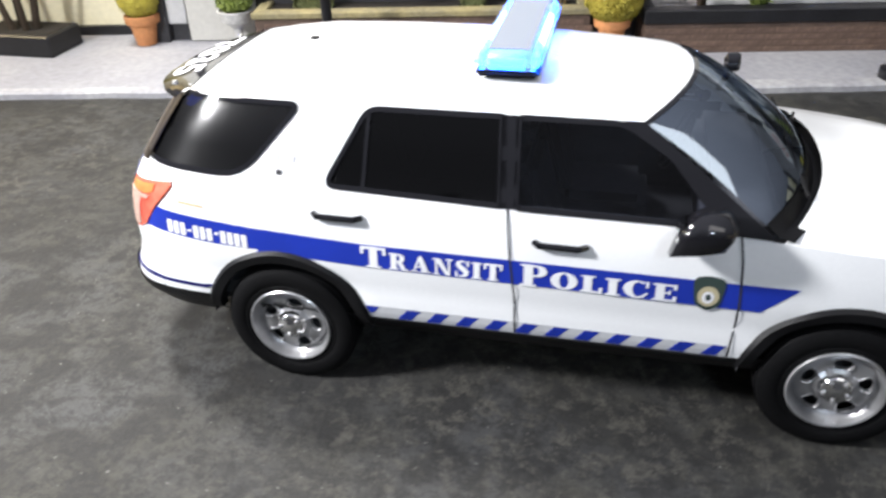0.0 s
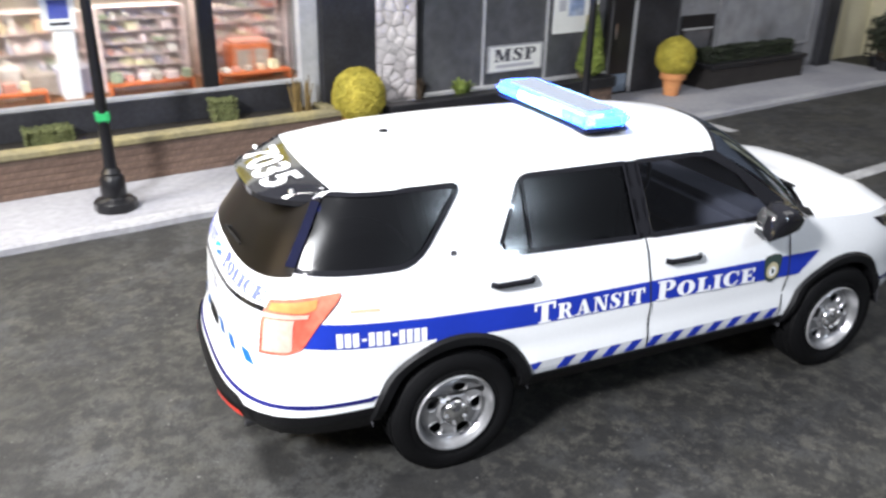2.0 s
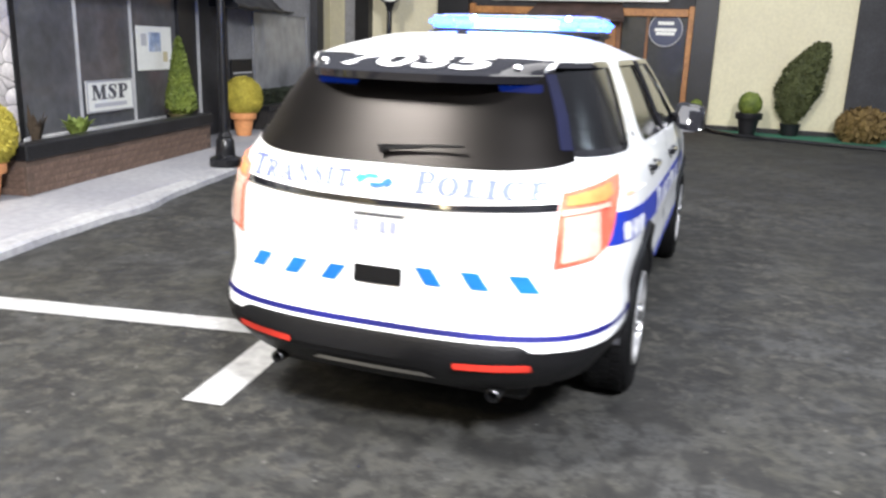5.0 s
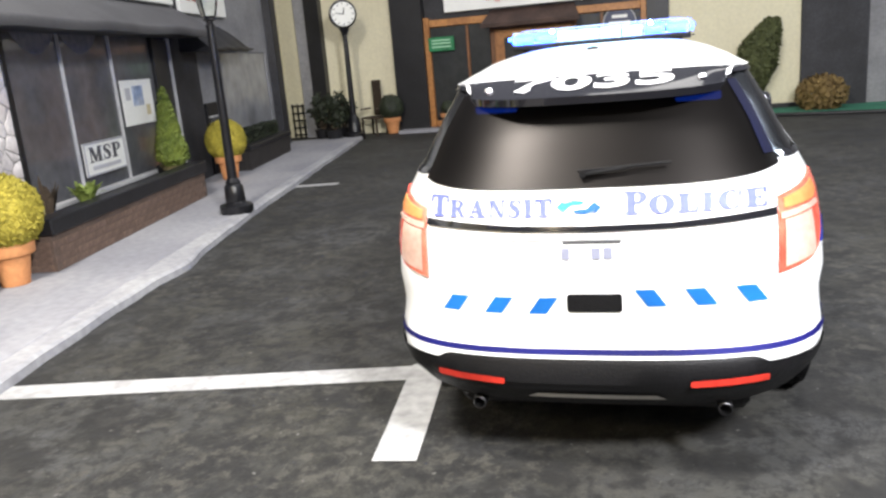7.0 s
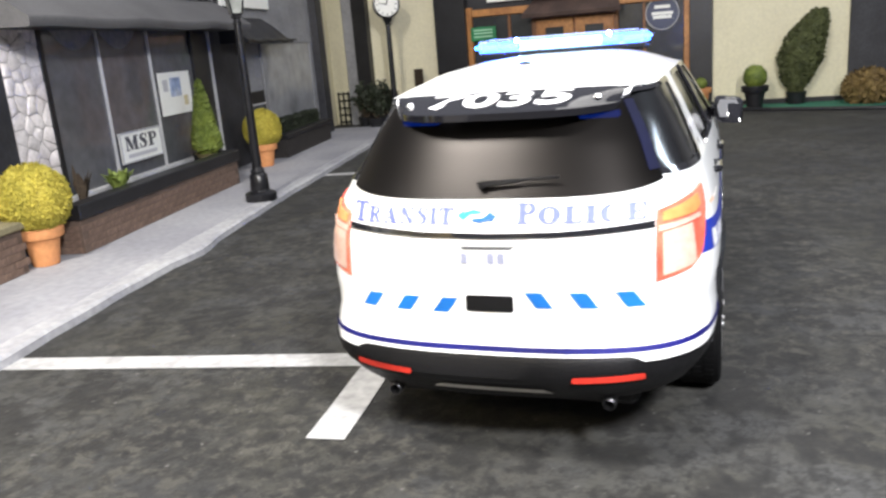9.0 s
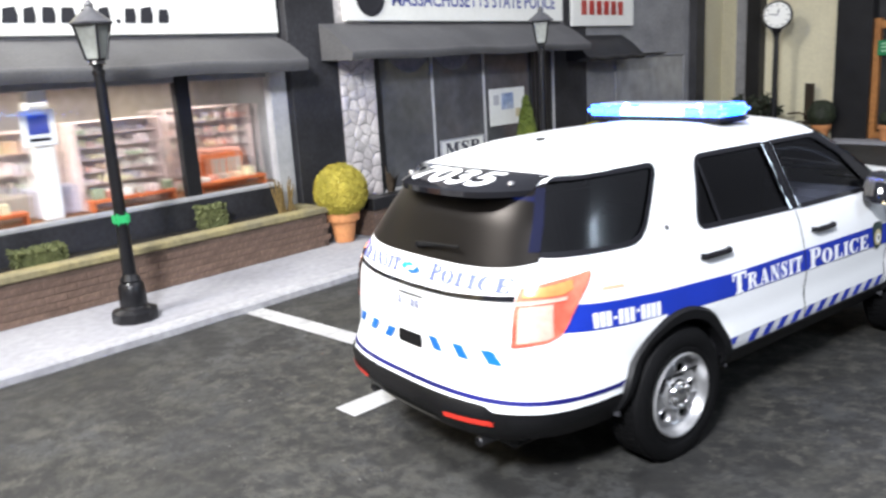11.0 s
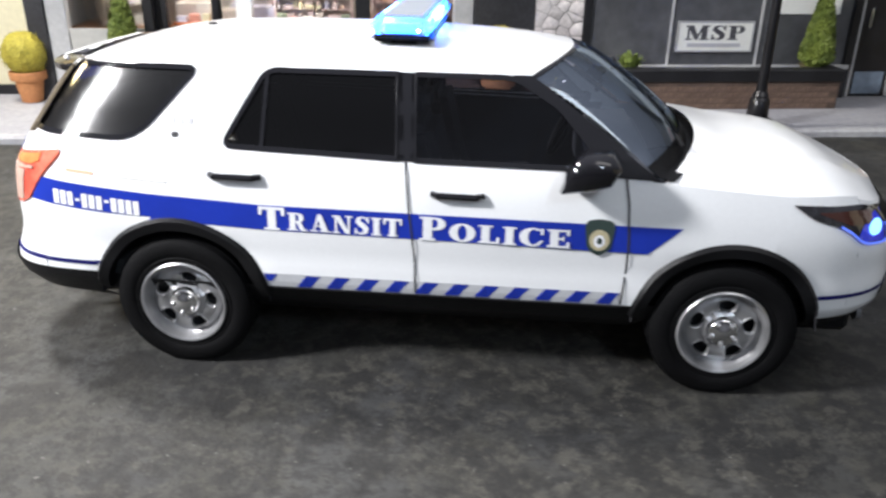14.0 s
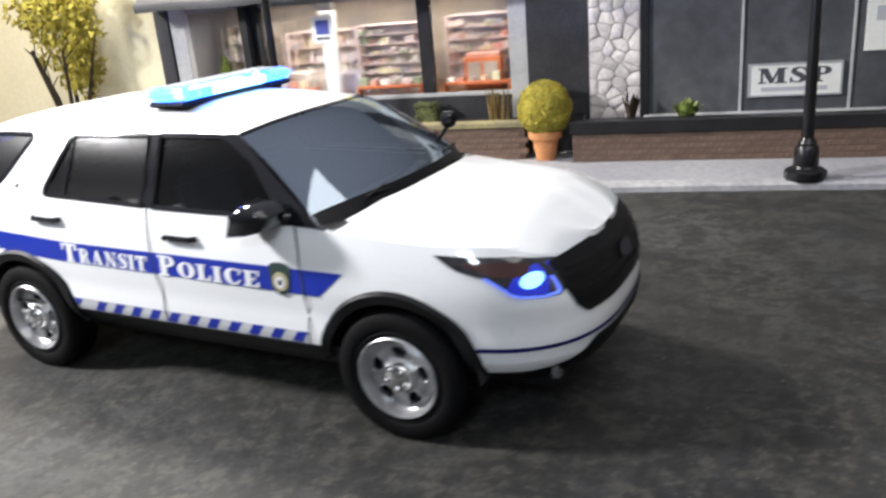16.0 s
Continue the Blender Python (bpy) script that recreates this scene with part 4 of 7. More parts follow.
for sign in (-1, 1):
    R = sign < 0
    lamp = part("headlamp", skin(bmesh.new(), rounded([(1.675, 1.062), (1.79, 0.988), (1.94, 0.947), (2.07, 0.858), (2.25, 0.832), (2.25, 0.985), (2.05, 1.035)], [0.01, 0.03, 0.04, 0.03, 0, 0, 0.02]), [], flank(0.008, R), 0.04), lens_dark, car, "dark headlamp", True)
    ys = ease(0.90, HALF) * (1 - (2.17 / ease(0.90, NOSE)) ** PN) ** (1 / Q)
    part("headlamp_lens", skin(bmesh.new(), [(sign * y, z) for y, z in ((ys, 0.838), (0.66, 0.834), (0.632, 0.856), (0.648, 0.99), (ys, 0.997))], [], nose(0.009), 0.03), lens_dark, lamp, "", True)
    part("turn_lens", skin(bmesh.new(), rounded([(1.80, 1.025), (1.98, 0.955), (2.12, 0.945), (2.12, 1.0), (2.0, 1.02)], 0.02), [], flank(0.012, R), 0.04), amber, lamp, "dull amber turn lens", True)
    # this patch emits faintly in place of LED light scattered in the lens
    part("reflector", skin(bmesh.new(), rounded([(2.035, 0.893), (2.09, 0.862), (2.21, 0.850), (2.21, 0.985), (2.13, 0.992), (2.07, 0.955)], 0.015), [], flank(0.011, R), 0.03), lens_scatter, lamp, "scattered blue lamp light as a glowing reflector patch", True)
    part("headlamp_led", skin(bmesh.new(), oval(2.140, 0.925, 0.047, 0.037, 0, 342, 20), [], flank(0.016, R), 0.02), led_head, lamp, "lit blue-white corner lamp", True)
    # added glowing strips imitate the corner lamp's bloom on the lens edge
    part("light_pipe", skin(bmesh.new(), strip([(1.93, 0.955), (1.99, 0.920), (2.06, 0.868), (2.10, 0.854), (2.22, 0.840)], 0.010), [], flank(0.015, R), 0.04), edge_bloom, lamp, "blue bloom on the lens edge, added as a glowing strip")
    part("light_pipe", skin(bmesh.new(), [(sign * y, z) for y, z in ((ys, 0.842), (0.672, 0.840), (0.655, 0.856), (0.662, 0.93), (0.676, 0.93), (0.672, 0.864), (0.69, 0.852), (ys, 0.853))], [], nose(0.016), 0.02), edge_bloom, lamp, "blue bloom on the lens edge, added as a glowing strip")
    part("fog_lamp", lathe(bmesh.new(), [(0.045, -0.02), (0.045, 0.006), (0.035, 0.010), (0.01, 0.004)], 16, Matrix.Translation(nose(0.012)(sign * 0.62, 0.385)) @ Euler((0, math.pi / 2, 0)).to_matrix().to_4x4()), shader("fog_glass", (0.22, 0.22, 0.23), 0.2, vary=0.2, grain=900), car, "round fog lamp", True)
    part("bumper_skin", skin(bmesh.new(), [(1.893, 0.432), (2.10, 0.432), (2.22, 0.442), (2.22, 0.505), (1.885, 0.505)], [], flank(0.005, R), 0.04), white_paint, car, "", True)
    yb = ease(0.47, HALF) * (1 - (2.14 / ease(0.47, NOSE)) ** PN) ** (1 / Q)
    part("bumper_skin", skin(bmesh.new(), [(sign * y, z) for y, z in ((yb, 0.435), (0.62, 0.455), (0.52, 0.505), (yb, 0.505))], [], nose(0.006), 0.03), white_paint, car, "", True)

# spot lamp on the driver's pillar
bm = bmesh.new()
rod(bm, (0.86, 0.82, 1.24), (0.93, 0.90, 1.36), 0.016)
lathe(bm, [(0.02, -0.05), (0.055, -0.03), (0.06, 0.03), (0.05, 0.045)], 14, Matrix.Translation((0.93, 0.90, 1.40)) @ Euler((0, math.pi / 2, 0)).to_matrix().to_4x4())
part("spot_lamp", bm, black_gloss, car, "black pillar spot lamp", True)

# wheels
def build_wheel():
    hub = thing("wheel", (0, 0, 0), "", "")
    m = Euler((math.pi / 2, 0, 0)).to_matrix().to_4x4()  # z of the profile points outward, to -y
    part("tyre", lathe(bmesh.new(), [(0.225, -0.20), (0.33, -0.22), (0.362, -0.205), (0.372, -0.17), (0.372, -0.03), (0.362, 0.0), (0.338, 0.014), (0.30, 0.016), (0.275, 0.011), (0.268, 0.006), (0.262, 0.010), (0.236, 0.004), (0.225, -0.02)], 56, m, False), rubber, hub, "black rubber tyre", True)
    bm = bmesh.new()
    for k in range(56):
        for z in (-0.045, -0.10, -0.155):
            a = 2 * math.pi * (k + (0.5 if z == -0.10 else 0)) / 56
            c = m @ Vector((0.3735 * math.cos(a), 0.3735 * math.sin(a), z))
            d = m @ Vector((-math.sin(a), math.cos(a), 0))
            o, n = m @ Vector((0, 0, 1)), m @ Vector((math.cos(a), math.sin(a), 0))
            vs = [bm.verts.new(c + d * s * 0.016 + o * t * 0.022 + n * h) for h in (-0.006, 0.004) for s, t in ((-1, -1), (1, -1), (1, 1), (-1, 1))]
            for q in ((4, 5, 6, 7), (0, 1, 5, 4), (1, 2, 6, 5), (2, 3, 7, 6), (3, 0, 4, 7)):
                bm.faces.new([vs[i] for i in q])
    tagged(part("tread", bm, rubber, hub), kind="stuff")
    rim = part("rim", lathe(bmesh.new(), [(0.236, 0.0), (0.236, 0.012), (0.230, 0.018), (0.221, 0.014), (0.215, -0.006), (0.206, -0.036), (0.192, -0.048)], 56, m, False), wheel_metal, hub, "bright steel rim", True)
    holes = []
    for k in range(5):
        a = radians(90 + 72 * k)
        hole = rounded([(0.108, -0.032), (0.160, -0.052), (0.176, 0.0), (0.160, 0.052), (0.108, 0.032)], 0.022, 3)
        holes.append([(x * math.cos(a) - y * math.sin(a), x * math.sin(a) + y * math.cos(a)) for x, y in hole])

    def dish(x, y):
        r = math.hypot(x, y)
        return m @ Vector((x, y, ease(r, [(0, -0.01), (0.08, -0.012), (0.100, -0.040), (0.118, -0.026), (0.140, -0.020), (0.168, -0.024), (0.194, -0.048)])))

    bm = skin(bmesh.new(), [(0.194 * math.cos(2 * math.pi * i / 48), 0.194 * math.sin(2 * math.pi * i / 48)) for i in range(48)], holes, dish, 0.028)
    part("disc", bm, wheel_metal, rim, "pressed steel disc with five holes", True)
    for hole in holes:
        c = Vector((sum(p[0] for p in hole) / len(hole), sum(p[1] for p in hole) / len(hole)))
        rings = []
        for k, dz in ((0.98, -0.022), (0.99, 0.004), (1.06, 0.006), (1.13, -0.001)):
            rings.append([dish(*(c + (Vector(p) - c) * k)) + m @ Vector((0, 0, dz)) for p in hole])
        part("hole_lip", sheet(bmesh.new(), rings, True), wheel_metal, rim, "", True, 60)
    part("hub_cap", lathe(bmesh.new(), [(0.084, -0.022), (0.082, 0.0), (0.072, 0.012), (0.045, 0.018), (0.028, 0.028), (0.012, 0.031)], 28, m), chrome, rim, "chrome hub cap", True)
    bm = bmesh.new()
    for k in range(5):
        a = radians(54 + 72 * k)
        lathe(bm, [(0.012, -0.01), (0.012, 0.024), (0.006, 0.028)], 8, m @ Matrix.Translation((0.060 * math.cos(a), 0.060 * math.sin(a), 0)))
    part("wheel_nuts", bm, steel, rim)
    part("drum", lathe(bmesh.new(), [(0.222, -0.16), (0.222, -0.12), (0.05, -0.10)], 24, m), gap_dark, hub)
    return hub


first = build_wheel()
first.parent = car
first.name = "wheel"
first.matrix_world = pose(S * AXLES[0], S * -0.925, S * WHEEL_Z, 0, 12, 0)
for x, y, turn, spin in ((AXLES[1], -0.925, 0, 4), (AXLES[0], 0.925, 180, 20), (AXLES[1], 0.925, 180, 70)):
    copy_thing(first, pose(S * x, S * y, S * WHEEL_Z, 0, spin, turn))

# light bar
bar = part("light_bar", boxed(-0.455, -0.135, -0.50, 0.60, 1.722, 1.755, 0.02, 2), black_plastic, car, "lit blue roof light bar")
lens = part("bar_lens", boxed(-0.462, -0.128, -0.51, 0.61, 1.756, 1.838, 0.03, 3), lens_clear, bar, "clear bar lens", True)
lens.visible_shadow = False
for x, face in ((-0.43, -1), (-0.16, 1)):
    for k in range(8):
        y = -0.455 + 0.13 * k
        part("bar_led", boxed(x - 0.012, x + 0.012, y, y + 0.105, 1.767, 1.820), led_white if k in (2, 3, 4, 5) else led_blue, bar, "lit blue lamp module")
for y in (-0.495, 0.58):
    part("bar_led", boxed(-0.38, -0.21, y, y + 0.012, 1.767, 1.815), led_blue, bar)
part("bar_tray", boxed(-0.41, -0.18, -0.46, 0.56, 1.757, 1.770), steel, bar)
part("bar_top", boxed(-0.40, -0.19, -0.42, 0.52, 1.839, 1.845), shader("bar_grey", (0.25, 0.28, 0.34), 0.4), bar, "grey top plate")
for y in (-0.40, 0.50):
    part("bar_foot", boxed(-0.36, -0.22, y - 0.04, y + 0.04, 1.630, 1.725, 0.012), black_plastic, bar)

# blue lamps behind the rear glass, and the blue lens strip in the corner of the glass
bm, rows = bmesh.new(), []
for j in range(12):
    z = 1.275 + (1.555 - 1.275) * j / 11
    x_end = 2.215 - (z - 1.262) * (0.205 / 0.33)
    phi = math.acos(min(0.9999, (x_end / ease(z, TAIL)) ** (PT / 2)))
    row = []
    for i in range(9):
        f = (0.885 + 0.11 * i / 8) * phi
        row.append(Vector((-ease(z, TAIL) * math.cos(f) ** (2 / PT) - 0.009, -(ease(z, HALF) + 0.009) * math.sin(f) ** (2 / Q), z)))
    rows.append(row)
sheet(bm, rows)
part("corner_flasher", bm, corner_blue, car, "dark blue lens strip in the rear glass corner", True, 80)
for y in (0.42, -0.42):
    part("rear_flasher", boxed(-2.06, -2.02, y - 0.09, y + 0.09, 1.475, 1.52, 0.008), led_rear, car, "lit blue flasher inside the rear window")

# cabin
part("dashboard", boxed(0.72, 1.10, -0.78, 0.78, 0.80, 1.14, 0.06, 2), shader("dash_grey", (0.10, 0.105, 0.12), 0.5, vary=0.15, grain=900), car, "grey dashboard", True)
part("floor_pan", boxed(-2.25, 1.0, -0.80, 0.80, 0.46, 0.55), cabin, car)
wheel_m = Matrix.Translation((0.62, 0.38, 1.08)) @ Euler((0, radians(-65), 0)).to_matrix().to_4x4()
bm = bmesh.new()
sheet(bm, [[wheel_m @ Vector(((0.18 + 0.016 * math.cos(b)) * math.cos(a), (0.18 + 0.016 * math.cos(b)) * math.sin(a), 0.016 * math.sin(b))) for b in (2 * math.pi * j / 8 for j in range(8))] for a in (2 * math.pi * i / 24 for i in range(25))], True)
rod(bm, wheel_m @ Vector((-0.18, 0, 0)), wheel_m @ Vector((0.18, 0, 0)), 0.02)
part("steering_wheel", bm, black_plastic, car)
for x, ys in ((0.0, (0.40, -0.40)), (-1.0, (0.40, -0.40))):
    for y in ys:
        seat = part("seat", boxed(x - 0.05, x + 0.48, y - 0.26, y + 0.26, 0.58, 0.78, 0.06, 2), cabin, car, "dark seat", True)
        bm = boxed(-0.07, 0.07, -0.25, 0.25, 0, 0.62, 0.05, 2)
        bm.transform(Matrix.Translation((x - 0.04, y, 0.72)) @ Euler((0, radians(-14), 0)).to_matrix().to_4x4())
        part("backrest", bm, cabin, seat, "", True)
        part("headrest", boxed(x - 0.25, x - 0.14, y - 0.13, y + 0.13, 1.36, 1.50, 0.035, 2), cabin, seat, "", True)
part("partition", boxed(-0.32, -0.29, -0.70, 0.70, 0.56, 1.50), cabin, car)

# ---- street: facade frame a along the shops, b towards them ----
ANGLE = 10.5


def fa(a, b, z=0.0):
    c, s = math.cos(radians(ANGLE)), math.sin(radians(ANGLE))
    return Vector((a * c - b * s, a * s + b * c, z))


concrete = shader("concrete", (0.31, 0.31, 0.33), 0.8, vary=0.12, grain=220, colour2=(0.25, 0.25, 0.275), patch=14, bump=0.15)
kerb_paint = shader("kerb_paint", (0.36, 0.36, 0.37), 0.8, vary=0.16, grain=260, colour2=(0.28, 0.28, 0.30), patch=30)
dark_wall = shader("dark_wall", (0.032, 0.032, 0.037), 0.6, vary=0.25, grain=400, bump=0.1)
grey_wall = shader("grey_wall", (0.26, 0.26, 0.27), 0.7, vary=0.12, grain=260, colour2=(0.20, 0.20, 0.21), patch=30)
line_paint = shader("line_paint", (0.40, 0.40, 0.40), 0.8, vary=0.18, grain=300, colour2=(0.28, 0.28, 0.28), patch=50)
cream_wall = shader("cream_wall", (0.72, 0.67, 0.48), 0.8, vary=0.06, grain=300, colour2=(0.66, 0.61, 0.44), patch=10, bump=0.1)
pale_frame = shader("pale_frame", (0.50, 0.50, 0.50), 0.5, vary=0.08, grain=300, colour2=(0.42, 0.42, 0.43), patch=40)
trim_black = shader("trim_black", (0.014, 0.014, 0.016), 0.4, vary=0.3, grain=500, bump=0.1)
iron = shader("iron", (0.010, 0.010, 0.012), 0.28, vary=0.3, grain=700, bump=0.1)
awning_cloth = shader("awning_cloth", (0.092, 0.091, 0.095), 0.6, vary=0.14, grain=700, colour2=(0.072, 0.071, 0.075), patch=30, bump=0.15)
brick_mat = shader("brick", (0.150, 0.098, 0.072), 0.85, vary=0.28, grain=500, colour2=(0.110, 0.072, 0.056), patch=60, bump=0.3, each=0.12)
mortar = shader("mortar", (0.128, 0.088, 0.068), 0.9, vary=0.2, grain=400)
cap_tan = shader("cap_tan", (0.24, 0.205, 0.10), 0.75, vary=0.2, grain=350, colour2=(0.17, 0.15, 0.09), patch=40)
stone_mat = shader("stone", (0.66, 0.62, 0.61), 0.85, vary=0.15, grain=420, colour2=(0.54, 0.49, 0.49), patch=50, bump=0.35, each=0.14)
terracotta = shader("terracotta", (0.56, 0.25, 0.10), 0.75, vary=0.12, grain=400, colour2=(0.48, 0.20, 0.08), patch=60, bump=0.15)
soil = shader("soil", (0.020, 0.016, 0.012), 0.95, vary=0.4, grain=600, bump=0.5)
leaf_gold = shader("leaf_gold", (0.42, 0.35, 0.050), 0.75, vary=0.3, grain=600, colour2=(0.30, 0.26, 0.034), patch=90)
leaf_green = shader("leaf_green", (0.145, 0.185, 0.030), 0.65, vary=0.35, grain=500, colour2=(0.085, 0.120, 0.020), patch=90)
leaf_box = shader("leaf_box", (0.13, 0.145, 0.055), 0.75, vary=0.35, grain=500, colour2=(0.085, 0.095, 0.035), patch=90)
leaf_dark = shader("leaf_dark", (0.022, 0.030, 0.014), 0.7, vary=0.35, grain=500, colour2=(0.014, 0.018, 0.010), patch=90)
leaf_lime = shader("leaf_lime", (0.17, 0.22, 0.05), 0.6, vary=0.3, grain=500, colour2=(0.10, 0.14, 0.03), patch=120)
leaf_rust = shader("leaf_rust", (0.20, 0.135, 0.045), 0.8, vary=0.35, grain=500, colour2=(0.13, 0.085, 0.03), patch=90)
leaf_olive = shader("leaf_olive", (0.085, 0.098, 0.034), 0.75, vary=0.35, grain=500, colour2=(0.055, 0.064, 0.022), patch=90)
bark = shader("bark", (0.05, 0.035, 0.022), 0.9, vary=0.3, grain=600, bump=0.5)
sign_white = shader("sign_white", (0.86, 0.86, 0.82), 0.6, vary=0.03, grain=300, colour2=(0.82, 0.82, 0.78))
sign_dark = shader("sign_dark", (0.02, 0.02, 0.025), 0.6)
oak = shader("oak", (0.44, 0.20, 0.062), 0.45, vary=0.22, grain=240, colour2=(0.32, 0.135, 0.042), patch=35, bump=0.1)
oak_dark = shader("oak_dark", (0.24, 0.10, 0.038), 0.5, vary=0.2, grain=240, colour2=(0.16, 0.07, 0.028), patch=35, bump=0.1)
brown_roof = shader("brown_roof", (0.075, 0.045, 0.035), 0.8, vary=0.2, grain=300, bump=0.2)
turf = shader("turf", (0.03, 0.17, 0.10), 0.9, vary=0.3, grain=600, colour2=(0.022, 0.12, 0.075), patch=40, bump=0.4)
lamp_glass = shader("lamp_glass", (0.42, 0.44, 0.42), 0.25, vary=0.1, grain=500, transmission=0.3)
tape_green = shader("tape_green", (0.04, 0.50, 0.16), 0.5, vary=0.1, grain=600)


def road_material():
    """Printed asphalt: grey ground, dark oily blotches and pale worn flecks that thin out towards the kerb."""
    m = bpy.data.materials.new("asphalt")
    m.use_nodes = True
    nodes, links = m.node_tree.nodes, m.node_tree.links
    b = nodes["Principled BSDF"]
    b.inputs["Roughness"].default_value = 0.72
    tc = nodes.new("ShaderNodeTexCoord")

    def noise_at(scale, detail, rough=0.55, lo=0.35, hi=0.65, warp=0.0):
        n = nodes.new("ShaderNodeTexNoise")
        n.inputs["Scale"].default_value, n.inputs["Detail"].default_value, n.inputs["Roughness"].default_value = scale, detail, rough
        n.inputs["Distortion"].default_value = warp
        r = nodes.new("ShaderNodeMapRange")
        r.inputs["From Min"].default_value, r.inputs["From Max"].default_value = lo, hi
        links.new(tc.outputs["Object"], n.inputs["Vector"])
        links.new(n.outputs["Fac"], r.inputs["Value"])
        return n, r.outputs["Result"]

    def blend(a, b_, f):
        x = nodes.new("ShaderNodeMix")
        x.data_type = "RGBA"
        for key, v in (("A", a), ("B", b_), ("Factor", f)):
            if isinstance(v, tuple):
                x.inputs[key].default_value = (*v, 1)
            else:
                links.new(v, x.inputs[key])
        return x.outputs["Result"]

    def times(a, b_):
        x = nodes.new("ShaderNodeMath")
        x.operation = "MULTIPLY"
        for i, v in enumerate((a, b_)):
            if isinstance(v, float):
                x.inputs[i].default_value = v
            else:
                links.new(v, x.inputs[i])
        return x.outputs[0]

    _, broad = noise_at(9.0, 5, 0.6, 0.40, 0.60)
    _, blotch = noise_at(44.0, 9, 0.70, 0.47, 0.555, 0.3)
    _, fleck = noise_at(120.0, 8, 0.76, 0.50, 0.57, 0.3)
    grain, fine = noise_at(700.0, 4, 0.6, 0.3, 0.7)
    _, worn = noise_at(7.0, 2, 0.5, 0.42, 0.58)
    _, tone = noise_at(22.0, 4, 0.6, 0.40, 0.62)
    _, pit = noise_at(170.0, 6, 0.7, 0.50, 0.58)
    ridge, _ = noise_at(52.0, 7, 0.66, 0.3, 0.7, 0.5)
    off, size = nodes.new("ShaderNodeMath"), nodes.new("ShaderNodeMath")
    off.operation, size.operation = "SUBTRACT", "ABSOLUTE"
    off.inputs[1].default_value = 0.49
    links.new(ridge.outputs["Fac"], off.inputs[0])
    links.new(off.outputs[0], size.inputs[0])
    thin = nodes.new("ShaderNodeMapRange")
    thin.inputs["From Min"].default_value, thin.inputs["From Max"].default_value = 0.004, 0.020
    thin.inputs["To Min"].default_value, thin.inputs["To Max"].default_value = 1.0, 0.0
    links.new(size.outputs[0], thin.inputs["Value"])
    vein = thin.outputs["Result"]
    _, chip = noise_at(420.0, 2, 0.5, 0.70, 0.76)
    colour = blend((0.0510, 0.0518, 0.0515), (0.0215, 0.0220, 0.0225), broad)
    colour = blend(colour, (0.0350, 0.0330, 0.0225), times(tone, 0.8))
    colour = blend(colour, (0.0101, 0.0099, 0.0097), times(blotch, 0.92))
    colour = blend(colour, (0.0640, 0.0610, 0.0510), times(times(fleck, worn), 0.8))
    colour = blend(colour, (0.0179, 0.0179, 0.0179), times(fine, 0.4))
    colour = blend(colour, (0.0070, 0.0068, 0.0064), times(vein, 0.55))
    colour = blend(colour, (0.0078, 0.0078, 0.0078), times(pit, 0.70))
    colour = blend(colour, (0.1326, 0.1287, 0.1209), times(chip, 0.8))
    links.new(colour, b.inputs["Base Color"])
    bp = nodes.new("ShaderNodeBump")
    bp.inputs["Strength"].default_value, bp.inputs["Distance"].default_value = 0.35, 0.0005
    links.new(grain.outputs["Fac"], bp.inputs["Height"])
    lumps, _ = noise_at(95.0, 5, 0.6)
    rough_lie = nodes.new("ShaderNodeBump")
    rough_lie.inputs["Strength"].default_value, rough_lie.inputs["Distance"].default_value = 0.55, 0.0016
    links.new(lumps.outputs["Fac"], rough_lie.inputs["Height"])
    links.new(rough_lie.outputs["Normal"], bp.inputs["Normal"])
    links.new(bp.outputs["Normal"], b.inputs["Normal"])
    return m


asphalt = road_material()

# ---- ground, pavement, road lines ----
bm = bmesh.new()
sheet(bm, [[Vector((-22 + 12 * i, -18 + 9.5 * j, 0)) for j in range(4)] for i in range(4)])
solo("ground", bm, asphalt, kind="structure", label="worn dark grey asphalt road surface", category="road")
solo("pavement", boxed(-18, 12.9, 4.02, 6.2, 0.001, 0.08, 0.012), concrete, turn=ANGLE, kind="structure", label="light grey concrete pavement", category="pavement")
bm = bmesh.new()
sheet(bm, [[Vector((-18 + 0.25 * i, b + (0.008 * math.sin(1.7 * i + b) + 0.008 * math.sin(0.37 * i) + 0.012 * noise.noise(Vector((i * 0.9, b, 0))) - 0.06 * math.exp(-((-19.2 + 0.25 * i) / 3.6) ** 2) - 0.09 * math.exp(-((-19.5 + 0.25 * i) / 0.5) ** 2)) * (b < 3.95), z)) for b, z in ((3.87, 0.001), (3.875, 0.06), (3.90, 0.079), (4.016, 0.081))] for i in range(125)])
solo("kerb", bm, kerb_paint, turn=ANGLE, kind="structure", label="pale painted kerb edge", category="kerb", smooth=True)


def ribbon(points, width, z=0.004):
    """A thin flat painted line through points on the road."""
    bm = bmesh.new()
    rows = []
    n = 14
    pts = [Vector(points[0]).lerp(Vector(points[1]), i / n) for i in range(n + 1)]
    d = (Vector(points[1]) - Vector(points[0])).normalized()
    side_way = Vector((-d.y, d.x)) * width / 2
    for i, p in enumerate(pts):
        j = 0.012 * math.sin(5.1 * i + p.x * 7)
        rows.append([Vector((*(p + side_way * (1 + j)), z)), Vector((*(p - side_way * (1 - j)), z))])
    return sheet(bm, rows)


